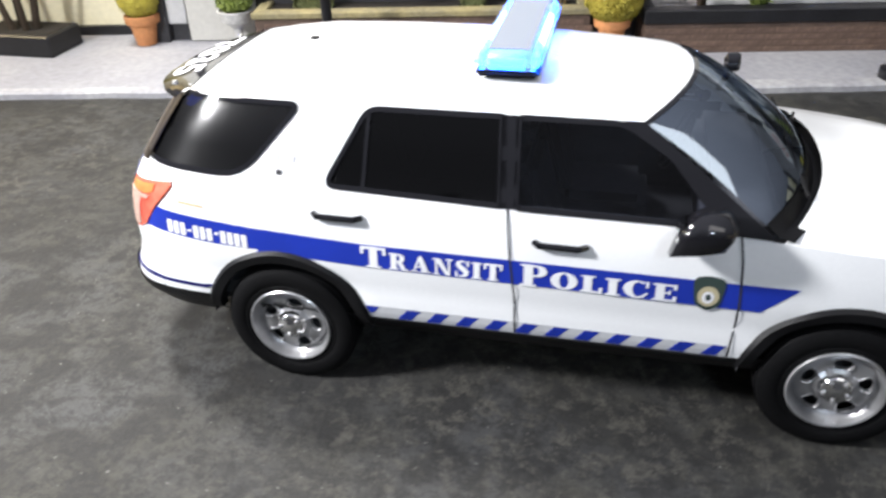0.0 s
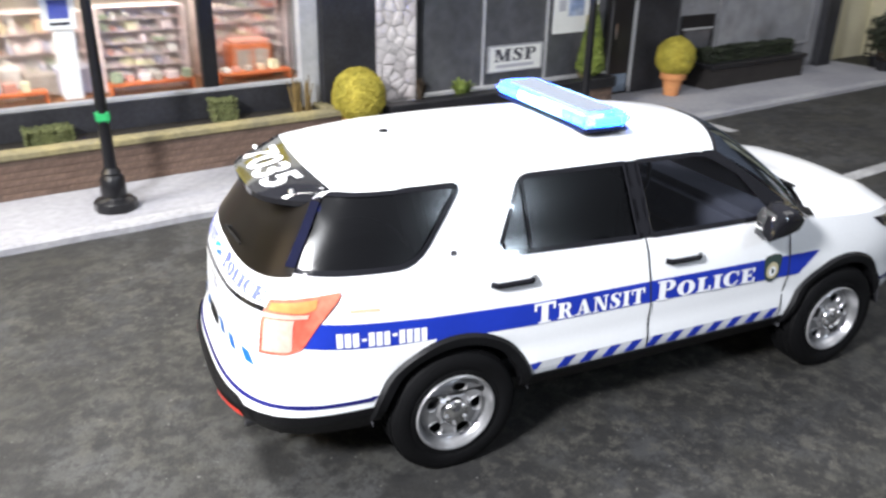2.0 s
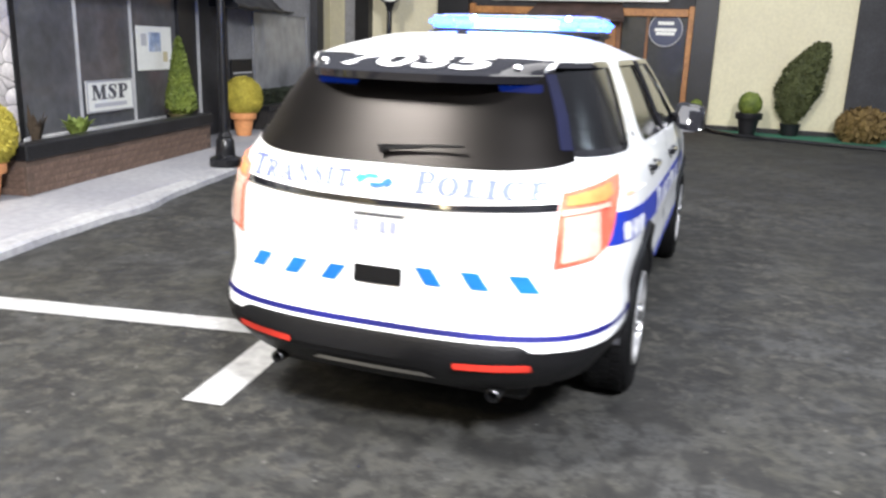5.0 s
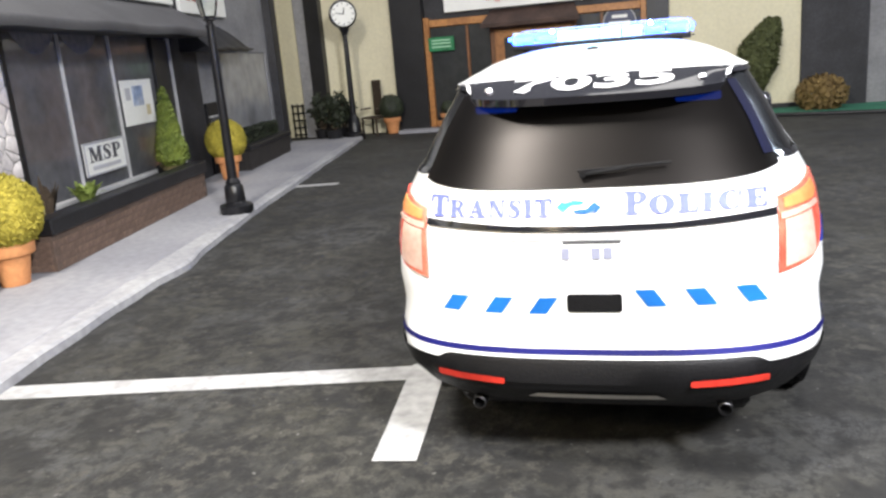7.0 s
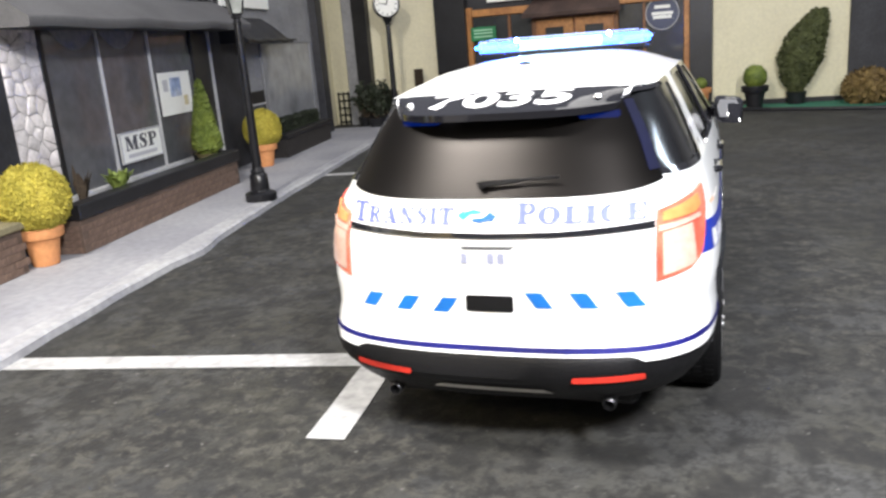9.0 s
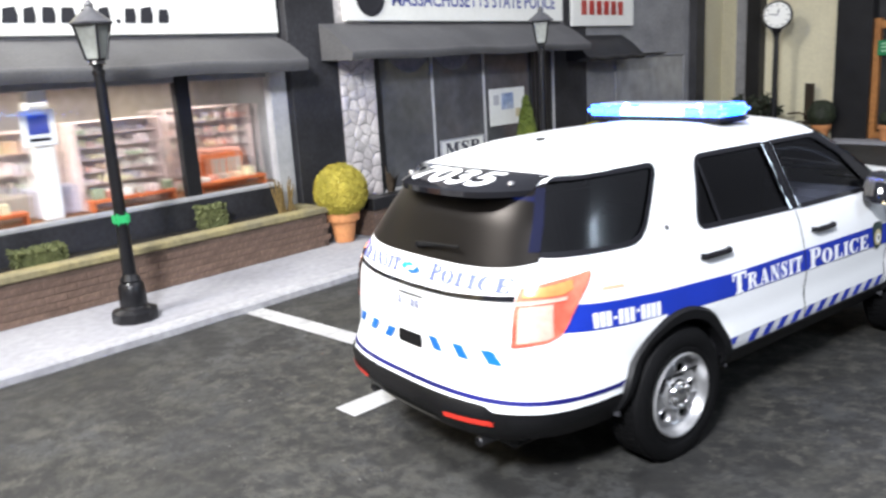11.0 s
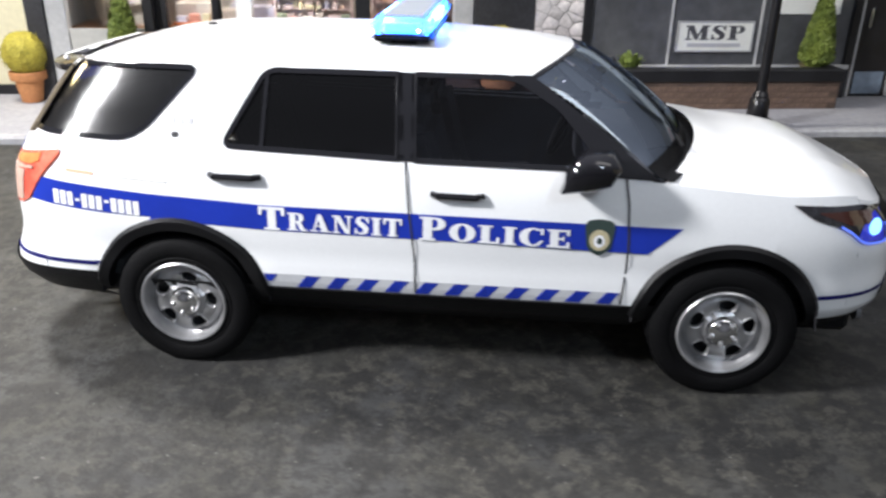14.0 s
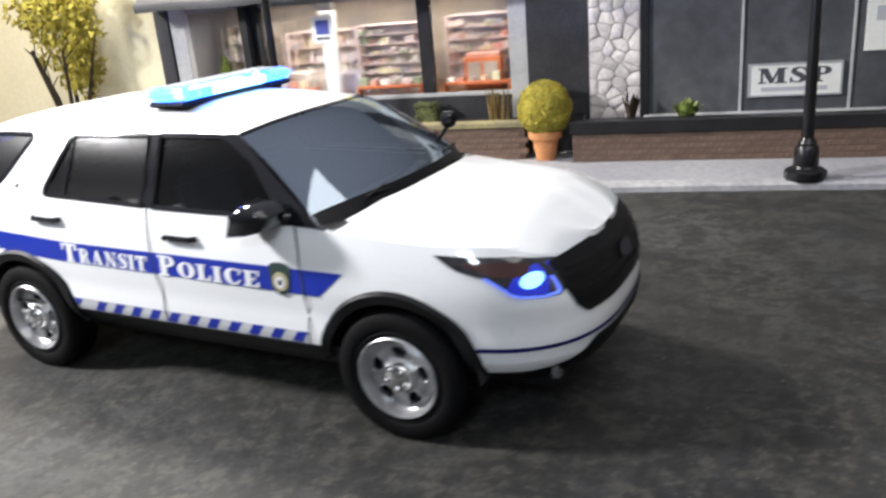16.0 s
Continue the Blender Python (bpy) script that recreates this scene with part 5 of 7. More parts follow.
solo("road_line", ribbon([(-1.93, 3.62), (-1.47, 1.02)], 0.20), line_paint, kind="structure", label="worn white parking bay line", category="road line")
solo("road_line", ribbon([(-2.475, 0.905), (-1.36, 1.03)], 0.205, 0.007), line_paint, kind="structure", label="worn white parking bay line", category="road line")
solo("road_line", ribbon([tuple(fa(6.2, 3.9)[:2]), tuple(fa(6.2, 3.2)[:2])], 0.20), line_paint, kind="structure", label="worn white parking bay line", category="road line")
solo("road_line", ribbon([tuple(fa(5.3, 1.1)[:2]), tuple(fa(7.0, 1.1)[:2])], 0.20), line_paint, kind="structure", label="worn white parking bay line", category="road line")

# ---- building walls ----
def front(name, a0, a1, b0, b1, z0, z1, material, **k):
    return solo(name, boxed(a0, a1, b0, b1, z0, z1, 0.006), material, turn=ANGLE, kind="structure", **k)


front("wall_shop_discount", -4.40, 0.78, 5.70, 5.85, 0.08, 0.86, dark_wall, label="dark wall below the shop window", category="wall")
front("wall_shop_discount_top", -4.40, 0.78, 5.72, 5.85, 2.16, 5.2, grey_wall, label="grey shop front above the awning", category="wall")
front("wall_shop_left_post", -4.62, -4.40, 5.62, 5.9, 0.08, 5.2, dark_wall, label="dark corner post of the shop", category="wall")
front("wall_pillar", 0.80, 1.57, 5.55, 6.2, 0.08, 5.2, dark_wall, label="dark pillar between two shops", category="wall")
front("wall_stone_backing", 1.57, 2.20, 5.56, 6.2, 0.08, 5.2, shader("stone_joint", (0.50, 0.47, 0.46), 0.9, vary=0.2, grain=400), label="wall strip clad in pale stones", category="wall")
front("wall_police_low", 2.20, 5.88, 5.55, 5.70, 0.08, 0.46, dark_wall, label="dark wall below the station window", category="wall")
front("wall_police_top", 2.20, 6.85, 5.57, 5.70, 2.42, 5.2, grey_wall, label="grey station front above the awning", category="wall")
front("wall_police_jamb", 6.55, 7.62, 5.60, 6.2, 0.08, 5.2, dark_wall, label="dark recess beside the station door", category="wall")
front("wall_third", 7.62, 11.95, 5.62, 6.2, 0.08, 5.2, grey_wall, label="grey rendered shop wall", category="wall")
front("wall_third_post", 11.95, 12.40, 5.45, 6.2, 0.08, 5.2, dark_wall, label="dark corner post", category="wall")
front("wall_corner", 12.40, 15.6, 6.0, 6.2, 0.0, 5.2, cream_wall, label="cream corner wall", category="wall")
front("wall_cream_left", -18, -4.62, 6.05, 6.2, 0.0, 5.2, cream_wall, label="cream wall lit by warm lamp light", category="wall")
front("baseboard", -18, -4.62, 5.98, 6.05, 0.08, 0.20, trim_black, label="black skirting along the cream wall", category="skirting")
# shop insides
front("wall_shop_inside", -4.4, 0.78, 7.1, 7.2, 0.5, 2.6, shader("shop_cream", (0.40, 0.34, 0.27), 0.7, vary=0.25, grain=160, colour2=(0.26, 0.23, 0.22), patch=40), label="cream back wall inside the shop", category="wall")
front("floor_shop", -4.4, 0.78, 5.85, 7.1, 0.80, 0.86, oak_dark, label="brown floor inside the shop", category="floor")
front("ceiling_shop", -4.4, 0.78, 5.85, 7.2, 2.45, 2.55, grey_wall, label="grey ceiling inside the shop", category="ceiling")
front("wall_shop_cheek_far", 0.78, 0.88, 5.85, 7.2, 0.5, 2.6, grey_wall, label="side wall inside the shop", category="wall")
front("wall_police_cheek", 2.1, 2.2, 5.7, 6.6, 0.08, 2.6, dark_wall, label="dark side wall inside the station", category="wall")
front("wall_shop_cheek", -4.5, -4.4, 5.85, 7.2, 0.5, 2.6, grey_wall, label="side wall inside the shop", category="wall")
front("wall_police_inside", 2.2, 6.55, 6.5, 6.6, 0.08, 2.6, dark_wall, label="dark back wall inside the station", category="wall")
lamp = area_lamp("shop_lamp", fa(-1.7, 6.25, 2.08), fa(-1.7, 6.40, 0.8), 4.2, 0.21, (1.0, 0.93, 0.84), 0.7)


def pane(name, a0, a1, z0, z1, b, glass, label):
    ob = solo(name, boxed(a0, a1, b, b + 0.02, z0, z1), glass, turn=ANGLE, kind="structure", label=label, category="window")
    ob.visible_shadow = False
    return ob


w1 = pane("window_1", -4.18, 0.56, 0.86, 2.18, 5.76, shop_glass, "large clear shop window over goods")
for a0, a1 in ((-4.40, -4.16), (0.55, 0.80)):
    part("window_frame", boxed(a0, a1, -0.04, 0.10, 0.30, 2.3, 0.01), pale_frame, w1).location = S * Vector((0, 5.70, 0))
for a0, a1 in ((-0.68, -0.50), (-3.14, -2.98)):
    part("mullion", boxed(a0, a1, -0.03, 0.08, 0.86, 2.3, 0.01), trim_black, w1).location = S * Vector((0, 5.74, 0))
part("window_sill", boxed(-4.16, 0.56, -0.05, 0.02, 0.83, 0.885, 0.01), pale_frame, w1).location = S * Vector((0, 5.74, 0))
w2 = pane("window_2", 2.24, 5.88, 0.48, 2.45, 5.60, dim_glass, "dark station window with thin pale mullions")
for a in (3.37, 4.57):
    part("mullion", boxed(a - 0.016, a + 0.016, -0.03, 0.01, 0.50, 2.45, 0.006), pale_frame, w2).location = S * Vector((0, 5.60, 0))
part("window_sill", boxed(2.24, 5.88, -0.06, 0.01, 0.46, 0.52, 0.01), pale_frame, w2).location = S * Vector((0, 5.60, 0))
part("window_frame", boxed(2.20, 2.30, -0.05, 0.05, 0.46, 2.45, 0.01), trim_black, w2).location = S * Vector((0, 5.60, 0))
part("window_frame", boxed(5.80, 5.92, -0.05, 0.05, 0.46, 2.45, 0.01), trim_black, w2).location = S * Vector((0, 5.60, 0))
bm = bmesh.new()
sheet(bm, [[Vector((2.45 + 1.9 * i / 20, 5.594, 2.4 - k * (0.02 + 0.28 * abs(math.sin(math.pi * i / 10)) ** 0.8))) for i in range(21)] for k in (0, 0.5, 1)])
part("swag_curtain", bm, shader("sheer_grey", (0.24, 0.24, 0.27), 0.8, vary=0.2, grain=300, colour2=(0.17, 0.17, 0.20), patch=120), w2, "pale grey swagged curtain")
d1 = solo("door_1", boxed(5.94, 6.52, 5.62, 5.68, 0.09, 2.3, 0.008), trim_black, turn=ANGLE, kind="structure", label="dark station door with pale frame", category="door")
for a in (5.93, 6.50):
    part("door_frame", boxed(a, a + 0.035, 5.58, 5.64, 0.09, 2.32, 0.006), pale_frame, d1)
part("kick_plate", boxed(6.02, 6.44, 5.605, 5.62, 0.12, 0.42, 0.006), shader("kick_blue", (0.22, 0.28, 0.36), 0.4, vary=0.1), d1)
part("door_handle", boxed(6.06, 6.10, 5.575, 5.60, 1.0, 1.25, 0.006), chrome, d1)
d2 = solo("door_2", boxed(-4.14, -3.20, 5.64, 5.70, 0.09, 0.95, 0.01), shader("door_pale", (0.55, 0.54, 0.50), 0.6, vary=0.06, grain=300, colour2=(0.48, 0.47, 0.44), patch=20), turn=ANGLE, kind="structure", label="pale lower panel of the shop door", category="door")
part("door_post", boxed(-3.24, -3.12, 5.58, 5.70, 0.09, 2.2, 0.01), trim_black, d2)

w3 = solo("window_3", boxed(8.72, 11.60, 5.596, 5.614, 0.60, 2.10, 0.004), shader("display_pale", (0.30, 0.305, 0.32), 0.35, vary=0.25, grain=60, colour2=(0.22, 0.225, 0.24), patch=14, coat=0.4), turn=ANGLE, kind="structure", label="pale grey display window above the planter", category="window")
for a0, a1, z0, z1 in ((8.66, 8.72, 0.56, 2.14), (11.60, 11.66, 0.56, 2.14), (8.72, 11.60, 2.10, 2.15), (8.72, 11.60, 0.55, 0.60)):
    part("window_frame", boxed(a0, a1, 5.575, 5.616, z0, z1, 0.006), grey_wall, w3)
part("window_ledge", boxed(8.80, 10.60, 5.50, 5.616, 2.155, 2.185, 0.006), trim_black, w3, "thin dark ledge")
d4 = solo("door_4", boxed(7.66, 8.55, 5.57, 5.616, 0.09, 1.28, 0.008), trim_black, turn=ANGLE, kind="structure", label="dark shop door with a glazed upper half", category="door")
part("door_pane", boxed(7.76, 8.45, 5.556, 5.568, 0.62, 1.02, 0.006), dim_glass, d4, "dark door pane")
part("door_rail", boxed(7.70, 8.51, 5.550, 5.568, 1.035, 1.065, 0.005), pale_frame, d4, "pale door rail")

# irregular flat stones on the wall strip, each cell of a jittered grid cut by its neighbours
def stone_cells(a0, a1, z0, z1, size, seed):
    rnd = random.Random(seed)
    nx, nz = max(2, round((a1 - a0) / size)), round((z1 - z0) / size)
    seeds = [(a0 + (a1 - a0) * (i + 0.5 + rnd.uniform(-0.42, 0.42)) / nx, z0 + (z1 - z0) * (j + 0.5 + rnd.uniform(-0.42, 0.42)) / nz) for i in range(nx) for j in range(nz)]
    for p in seeds:
        poly = [Vector((a0, z0)), Vector((a1, z0)), Vector((a1, z1)), Vector((a0, z1))]
        for q in seeds:
            if q == p or math.dist(p, q) > 4 * size:
                continue
            n = Vector((q[0] - p[0], q[1] - p[1]))
            mid = Vector(((q[0] + p[0]) / 2, (q[1] + p[1]) / 2)) - n.normalized() * 0.007
            cut = []
            for u, v in zip(poly, poly[1:] + poly[:1]):
                du, dv = (u - mid).dot(n), (v - mid).dot(n)
                if du <= 0:
                    cut.append(u)
                if du * dv < 0:
                    cut.append(u.lerp(v, du / (du - dv)))
            poly = cut
        if len(poly) > 2:
            yield poly


rnd = random.Random(4)
backing = bpy.data.objects["wall_stone_backing"]
for cell in stone_cells(1.585, 2.19, 0.50, 2.62, 0.165, 12):
    poly = rounded([tuple(p) for p in cell], 0.02, 2)
    d = rnd.uniform(0.008, 0.020)
    bm = bmesh.new()
    c = Vector((sum(p[0] for p in poly) / len(poly), 5.56 - d, sum(p[1] for p in poly) / len(poly)))
    inner = [Vector((p[0], 5.56 - d, p[1])).lerp(c, 0.10) for p in poly]
    outer = [Vector((p[0], 5.557, p[1])) for p in poly]
    mid = [Vector((p[0], 5.56 - d * 0.75, p[1])) for p in poly]
    sheet(bm, [outer, mid, inner], True)
    bm.faces.new([v for v in bm.verts][-len(poly):])
    part("stone", bm, stone_mat, backing, smooth=True, angle=60)

# ---- planters with brick faces ----
brick_mesh = mesh_from(boxed(-0.1025, 0.1025, -0.006, 0.0035, -0.0335, 0.0335, 0.003), "brick", brick_mat)


def planter(a0, a1, b0, b1, z1, rim_mat, label, rim, face=None):
    body = thing("planter", fa(a0, b0, 0.08), label, "planter", "brick planters along the shops", ANGLE)
    L, D, H = a1 - a0, b1 - b0, z1 - 0.08 - rim
    part("core", boxed(0.001, L - 0.001, 0.001, D, 0, H, 0), face or mortar, body)
    part("rim", boxed(-0.03, L + 0.03, -0.04, 0.16, H, H + rim, 0.012), rim_mat, body, "planter rim")
    part("rim", boxed(-0.03, 0.12, 0.165, D, H, H + rim, 0.012), rim_mat, body)
    part("rim", boxed(L - 0.12, L + 0.03, 0.165, D, H, H + rim, 0.012), rim_mat, body)
    part("soil", boxed(0.12, L - 0.12, 0.16, D, H, H + 0.03, 0.0), soil, body, "dark potting soil")
    if face:
        return body
    rows = max(1, int(H / 0.072))
    for r in range(rows):
        n = int(L / 0.21) + 1
        for k in range(n + 1):
            x = (k + (0.5 if r % 2 else 0)) * 0.21
            if x < 0.06 or x > L - 0.06:
                continue
            ob = new("brick", brick_mesh)
            ob.parent = body
            ob.matrix_local = pose(S * x, S * rnd.uniform(-0.004, 0.006), S * (0.036 + r * 0.072), 0, 0, 0)
    for side_x in (0, L):
        for r in range(rows):
            for k in range(int(D / 0.21)):
                ob = new("brick", brick_mesh)
                ob.parent = body
                ob.matrix_local = pose(S * side_x, S * (0.13 + 0.21 * k), S * (0.036 + r * 0.072), 0, 0, 90)
    return body


planter(-3.15, 0.80, 5.12, 5.70, 0.57, cap_tan, "dark brick planter with a tan stone rim under the shop window", 0.075)
planter(1.42, 5.42, 4.93, 5.55, 0.58, trim_black, "brown brick planter with a black rim under the station window", 0.155)
planter(7.95, 10.75, 5.05, 5.62, 0.50, trim_black, "dark planter box full of low hedge", 0.08, shader("planter_dark", (0.030, 0.026, 0.024), 0.8, vary=0.3, grain=400, colour2=(0.022, 0.019, 0.018), patch=50, bump=0.3))


# ---- plants ----
def leaves(bm, spots, size, seed):
    """Small bent leaves at spots of (place, outward way)."""
    rnd = random.Random(seed)
    for p, n in spots:
        t = Vector((rnd.uniform(-1, 1), rnd.uniform(-1, 1), rnd.uniform(-1, 1)))
        u = n.cross(t).normalized()
        v = (u.cross(n) + n * rnd.uniform(-0.2, 1.1)).normalized()
        s = size * rnd.uniform(0.7, 1.4)
        a, b, c, d = p - u * s * 0.5, p + v * s - u * s * 0.12 + n * s * 0.2, p + v * s + u * s * 0.12 + n * s * 0.2, p + u * s * 0.5
        bm.faces.new([bm.verts.new(x) for x in (a, d, c, b)])
    return bm


def ball_spots(r, n, seed, squash=1.0, taper=0.0):
    rnd = random.Random(seed)
    out = []
    for i in range(n):
        z = 1 - 2 * (i + 0.5) / n
        a = i * 2.39996 + rnd.uniform(-0.3, 0.3)
        w = math.sqrt(1 - z * z)
        d = Vector((w * math.cos(a), w * math.sin(a), z))
        lump = 1 + 0.06 * noise.noise(d * 2.3 + Vector((seed, 0, 0))) + 0.04 * noise.noise(d * 7 + Vector((0, seed, 0)))
        out.append((Vector((d.x * r * lump, d.y * r * lump, d.z * r * lump * squash)) * rnd.uniform(0.95, 1.02), d))
    return out


def cone_spots(r, h, n, seed):
    rnd = random.Random(seed)
    out = []
    for i in range(n):
        t = 1 - math.sqrt(rnd.random())
        a = rnd.uniform(0, 2 * math.pi)
        prof = min(1.0, (t + 0.05) * 7) * (1 - t) ** 0.8 * 1.05
        lump = 1 + 0.14 * noise.noise(Vector((math.cos(a) * 1.5, math.sin(a) * 1.5, t * 7 + seed)))
        d = Vector((math.cos(a), math.sin(a), 0.35))
        out.append((Vector((math.cos(a) * r * prof * lump, math.sin(a) * r * prof * lump, h * t)), d.normalized()))
    return out


def blob(bm, r, seed, squash=1.0, centre=(0, 0, 0), rough=0.10):
    made = bmesh.ops.create_icosphere(bm, subdivisions=3, radius=r)
    for v in made["verts"]:
        d = v.co.normalized()
        v.co *= 1 + rough * noise.noise(d * 3 + Vector((seed, 0, 0))) + 0.4 * rough * noise.noise(d * 9 + Vector((seed, 0, 0)))
        v.co.z *= squash
        v.co += Vector(centre)
    return bm


POT = [(0.115, 0.0), (0.12, 0.004), (0.165, 0.27), (0.172, 0.272), (0.205, 0.275), (0.21, 0.285), (0.215, 0.37), (0.205, 0.378), (0.185, 0.378), (0.18, 0.33)]


def potted_ball(at, label, r=0.32, leaf=None, pot_mat=None, seed=1, k=1.0, leafs=11000):
    leaf, pot_mat = leaf or leaf_gold, pot_mat or terracotta
    t = thing("potted_bush", at, label, "potted plant", "potted plants on the street")
    part("pot", lathe(bmesh.new(), [(x * k, z * k) for x, z in POT], 32, None, True), pot_mat, t, "round clay pot", True)
    part("soil", lathe(bmesh.new(), [(0.182 * k, 0.32 * k), (0.181 * k, 0.345 * k)], 20), soil, t)
    bm = blob(bmesh.new(), r * 0.97, seed, 1.04)
    leaves(bm, ball_spots(r, leafs, seed, 1.04), 0.017 * max(r / 0.32, 0.7), seed)
    bm.transform(Matrix.Translation((0, 0, 0.36 * k + r * 0.85)))
    tagged(part("foliage", bm, leaf, t, "clipped round foliage"), kind="stuff")
    return t


def cypress(at, r, h, label, pot, seed, leaf=None):
    t = thing("cypress", at, label, "topiary", "clipped cypress cones")
    z0 = 0.0
    if pot == "urn":
        part("urn", lathe(bmesh.new(), [(0.14, 0), (0.14, 0.04), (0.09, 0.07), (0.055, 0.12), (0.055, 0.22), (0.09, 0.26), (0.19, 0.33), (0.21, 0.42), (0.225, 0.45), (0.20, 0.46), (0.18, 0.43)], 28), shader("urn_grey", (0.50, 0.50, 0.49), 0.8, vary=0.2, grain=400, bump=0.2), t, "grey stone urn", True)
        z0 = 0.43
    else:
        part("pot", lathe(bmesh.new(), [(0.15, 0), (0.18, 0.05), (0.20, 0.06), (0.18, 0.04)], 20), cap_tan, t, "shallow tan dish", True)
        z0 = 0.05
    bm = bmesh.new()
    lathe(bm, [(r * 0.5, 0.0), (r * 0.85, h * 0.13), (r * 0.72, h * 0.35), (r * 0.42, h * 0.65), (r * 0.12, h * 0.93), (0.005, h)], 18)
    leaves(bm, cone_spots(r, h, 6000, seed), 0.030, seed)
    bm.transform(Matrix.Translation((0, 0, z0)))
    tagged(part("foliage", bm, leaf or leaf_green, t, "dense green foliage"), kind="stuff")
    return t


P = 0.08
potted_ball(fa(1.06, 5.12, P), "golden round bush in a terracotta pot beside the dark pillar", 0.325, seed=3)
potted_ball(fa(7.05, 5.12, P), "golden round bush in a terracotta pot beside the station door", 0.31, seed=5)
potted_ball((-5.63, 4.63, P), "loose golden bush in a terracotta pot by the cream wall", 0.26, seed=7, leafs=1000)
cypress(fa(-3.45, 5.42, P), 0.20, 1.05, "green cypress cone in a grey stone urn", "urn", 11)
cypress(fa(5.22, 5.26, 0.52), 0.205, 1.08, "green cypress cone at the planter's end", "dish", 13)


def tuft(at, label, r, h, n, leaf, seed):
    rnd = random.Random(seed)
    bm = bmesh.new()
    for i in range(n):
        a, lean = rnd.uniform(0, 6.28), rnd.uniform(0.3, 1.0)
        p = Vector((0.25 * r * math.cos(a), 0.25 * r * math.sin(a), 0))
        tip = Vector((r * lean * math.cos(a), r * lean * math.sin(a), h * rnd.uniform(0.5, 1.0) * (1.2 - 0.5 * lean)))
        w = Vector((-math.sin(a), math.cos(a), 0)) * 0.035
        m = p.lerp(tip, 0.55) + Vector((0, 0, 0.05))
        vs = [bm.verts.new(x) for x in (p - w * 0.4, p + w * 0.4, m + w, tip, m - w)]
        bm.faces.new(vs)
    return solo("shrub", bm, leaf, at, 0, label, "shrub", "small plants in the planters")


tuft(fa(2.75, 5.25, 0.51), "pale lime rosette plant in the station planter", 0.24, 0.26, 40, leaf_lime, 3)
tuft(fa(2.1, 5.3, 0.51), "thin dark twigs in the station planter", 0.16, 0.42, 14, bark, 4)


def hedge(a0, a1, b0, b1, z0, z1, label, leaf, seed):
    rnd = random.Random(seed)
    bm = boxed(a0 + 0.03, a1 - 0.03, b0 + 0.03, b1 - 0.03, z0, z1 - 0.03, 0.03)
    spots = []
    for i in range(int(3000 * (a1 - a0))):
        n = rnd.choice((Vector((0, -1, 0.2)), Vector((0, 0, 1)), Vector((0, -0.6, 1)), Vector((1, 0, 0.3)), Vector((-1, 0, 0.3))))
        p = Vector((rnd.uniform(a0, a1), rnd.uniform(b0, b1), rnd.uniform(z0, z1)))
        if n.y < -0.9:
            p.y = b0 + 0.03
        elif n.x:
            p.x = a1 - 0.03 if n.x > 0 else a0 + 0.03
        else:
            p.z = z1 - 0.03
        p += Vector((0, 0, 0.03 * noise.noise(p * 4)))
        spots.append((p, n.normalized()))
    leaves(bm, spots, 0.026, seed)
    return tagged(solo("hedge", bm, leaf, (0, 0, 0), ANGLE, label, "hedge", "clipped hedges"), kind="")


hedge(-2.72, -2.25, 5.34, 5.6, 0.52, 0.70, "clipped box block in the shop planter", leaf_box, 21)
hedge(-0.72, -0.42, 5.36, 5.6, 0.52, 0.80, "clipped box block in the shop planter", leaf_box, 22)
hedge(8.1, 10.6, 5.22, 5.6, 0.45, 0.72, "low dark hedge in the far planter box", leaf_dark, 23)
bm = bmesh.new()
rnd = random.Random(31)
for k in range(26):
    x = rnd.uniform(-0.11, 0.11)
    rod(bm, (x, rnd.uniform(-0.05, 0.05), 0), (x * 1.4 + rnd.uniform(-0.04, 0.04), rnd.uniform(-0.08, 0.08), rnd.uniform(0.3, 0.46)), 0.012, 0.006, 5)
solo("shrub", bm, leaf_rust, fa(0.42, 5.42, 0.51), ANGLE, "upright brown grass clump in the shop planter", "shrub")

# golden tree in a black box by the cream wall
tree = thing("tree", fa(-6.15, 5.45, P), "small golden-leaved tree in a black planter box", "tree")
part("box", boxed(-0.55, 0.55, -0.32, 0.32, 0, 0.26, 0.02), trim_black, tree, "black planter box")
part("soil", boxed(-0.50, 0.50, -0.27, 0.27, 0.2, 0.265), soil, tree)
bm = bmesh.new()
rnd = random.Random(8)
spots = []
for k in range(6):
    a = k * 1.05
    base = Vector((0.18 * math.cos(a), 0.10 * math.sin(a), 0.24))
    mid = base + Vector((0.16 * math.cos(a), 0.12 * math.sin(a), 0.75))
    top = mid + Vector((0.25 * math.cos(a + 0.4), 0.2 * math.sin(a + 0.4), 0.75))
    rod(bm, base, mid, 0.045, 0.030, 7)
    rod(bm, mid, top, 0.030, 0.014, 6)
    for q in range(3):
        tip = mid.lerp(top, 0.3 + 0.3 * q) + Vector((rnd.uniform(-0.3, 0.3), rnd.uniform(-0.25, 0.25), rnd.uniform(0.1, 0.35)))
        rod(bm, mid.lerp(top, 0.2 + 0.3 * q), tip, 0.014, 0.007, 5)
part("trunk", bm, bark, tree, "several thin brown stems", True)
bm = bmesh.new()
for k in range(34):
    a, t = rnd.uniform(0, 6.28), rnd.random()
    c = Vector((0.62 * math.sqrt(rnd.random()) * math.cos(a), 0.42 * math.sqrt(rnd.random()) * math.sin(a), 1.15 + 1.35 * t))
    for p, n in ball_spots(rnd.uniform(0.13, 0.22), 70, k):
        spots.append((p + c, n))
leaves(bm, spots, 0.065, 9)
tagged(part("crown", bm, leaf_gold, tree, "golden leaf clumps"), kind="stuff")

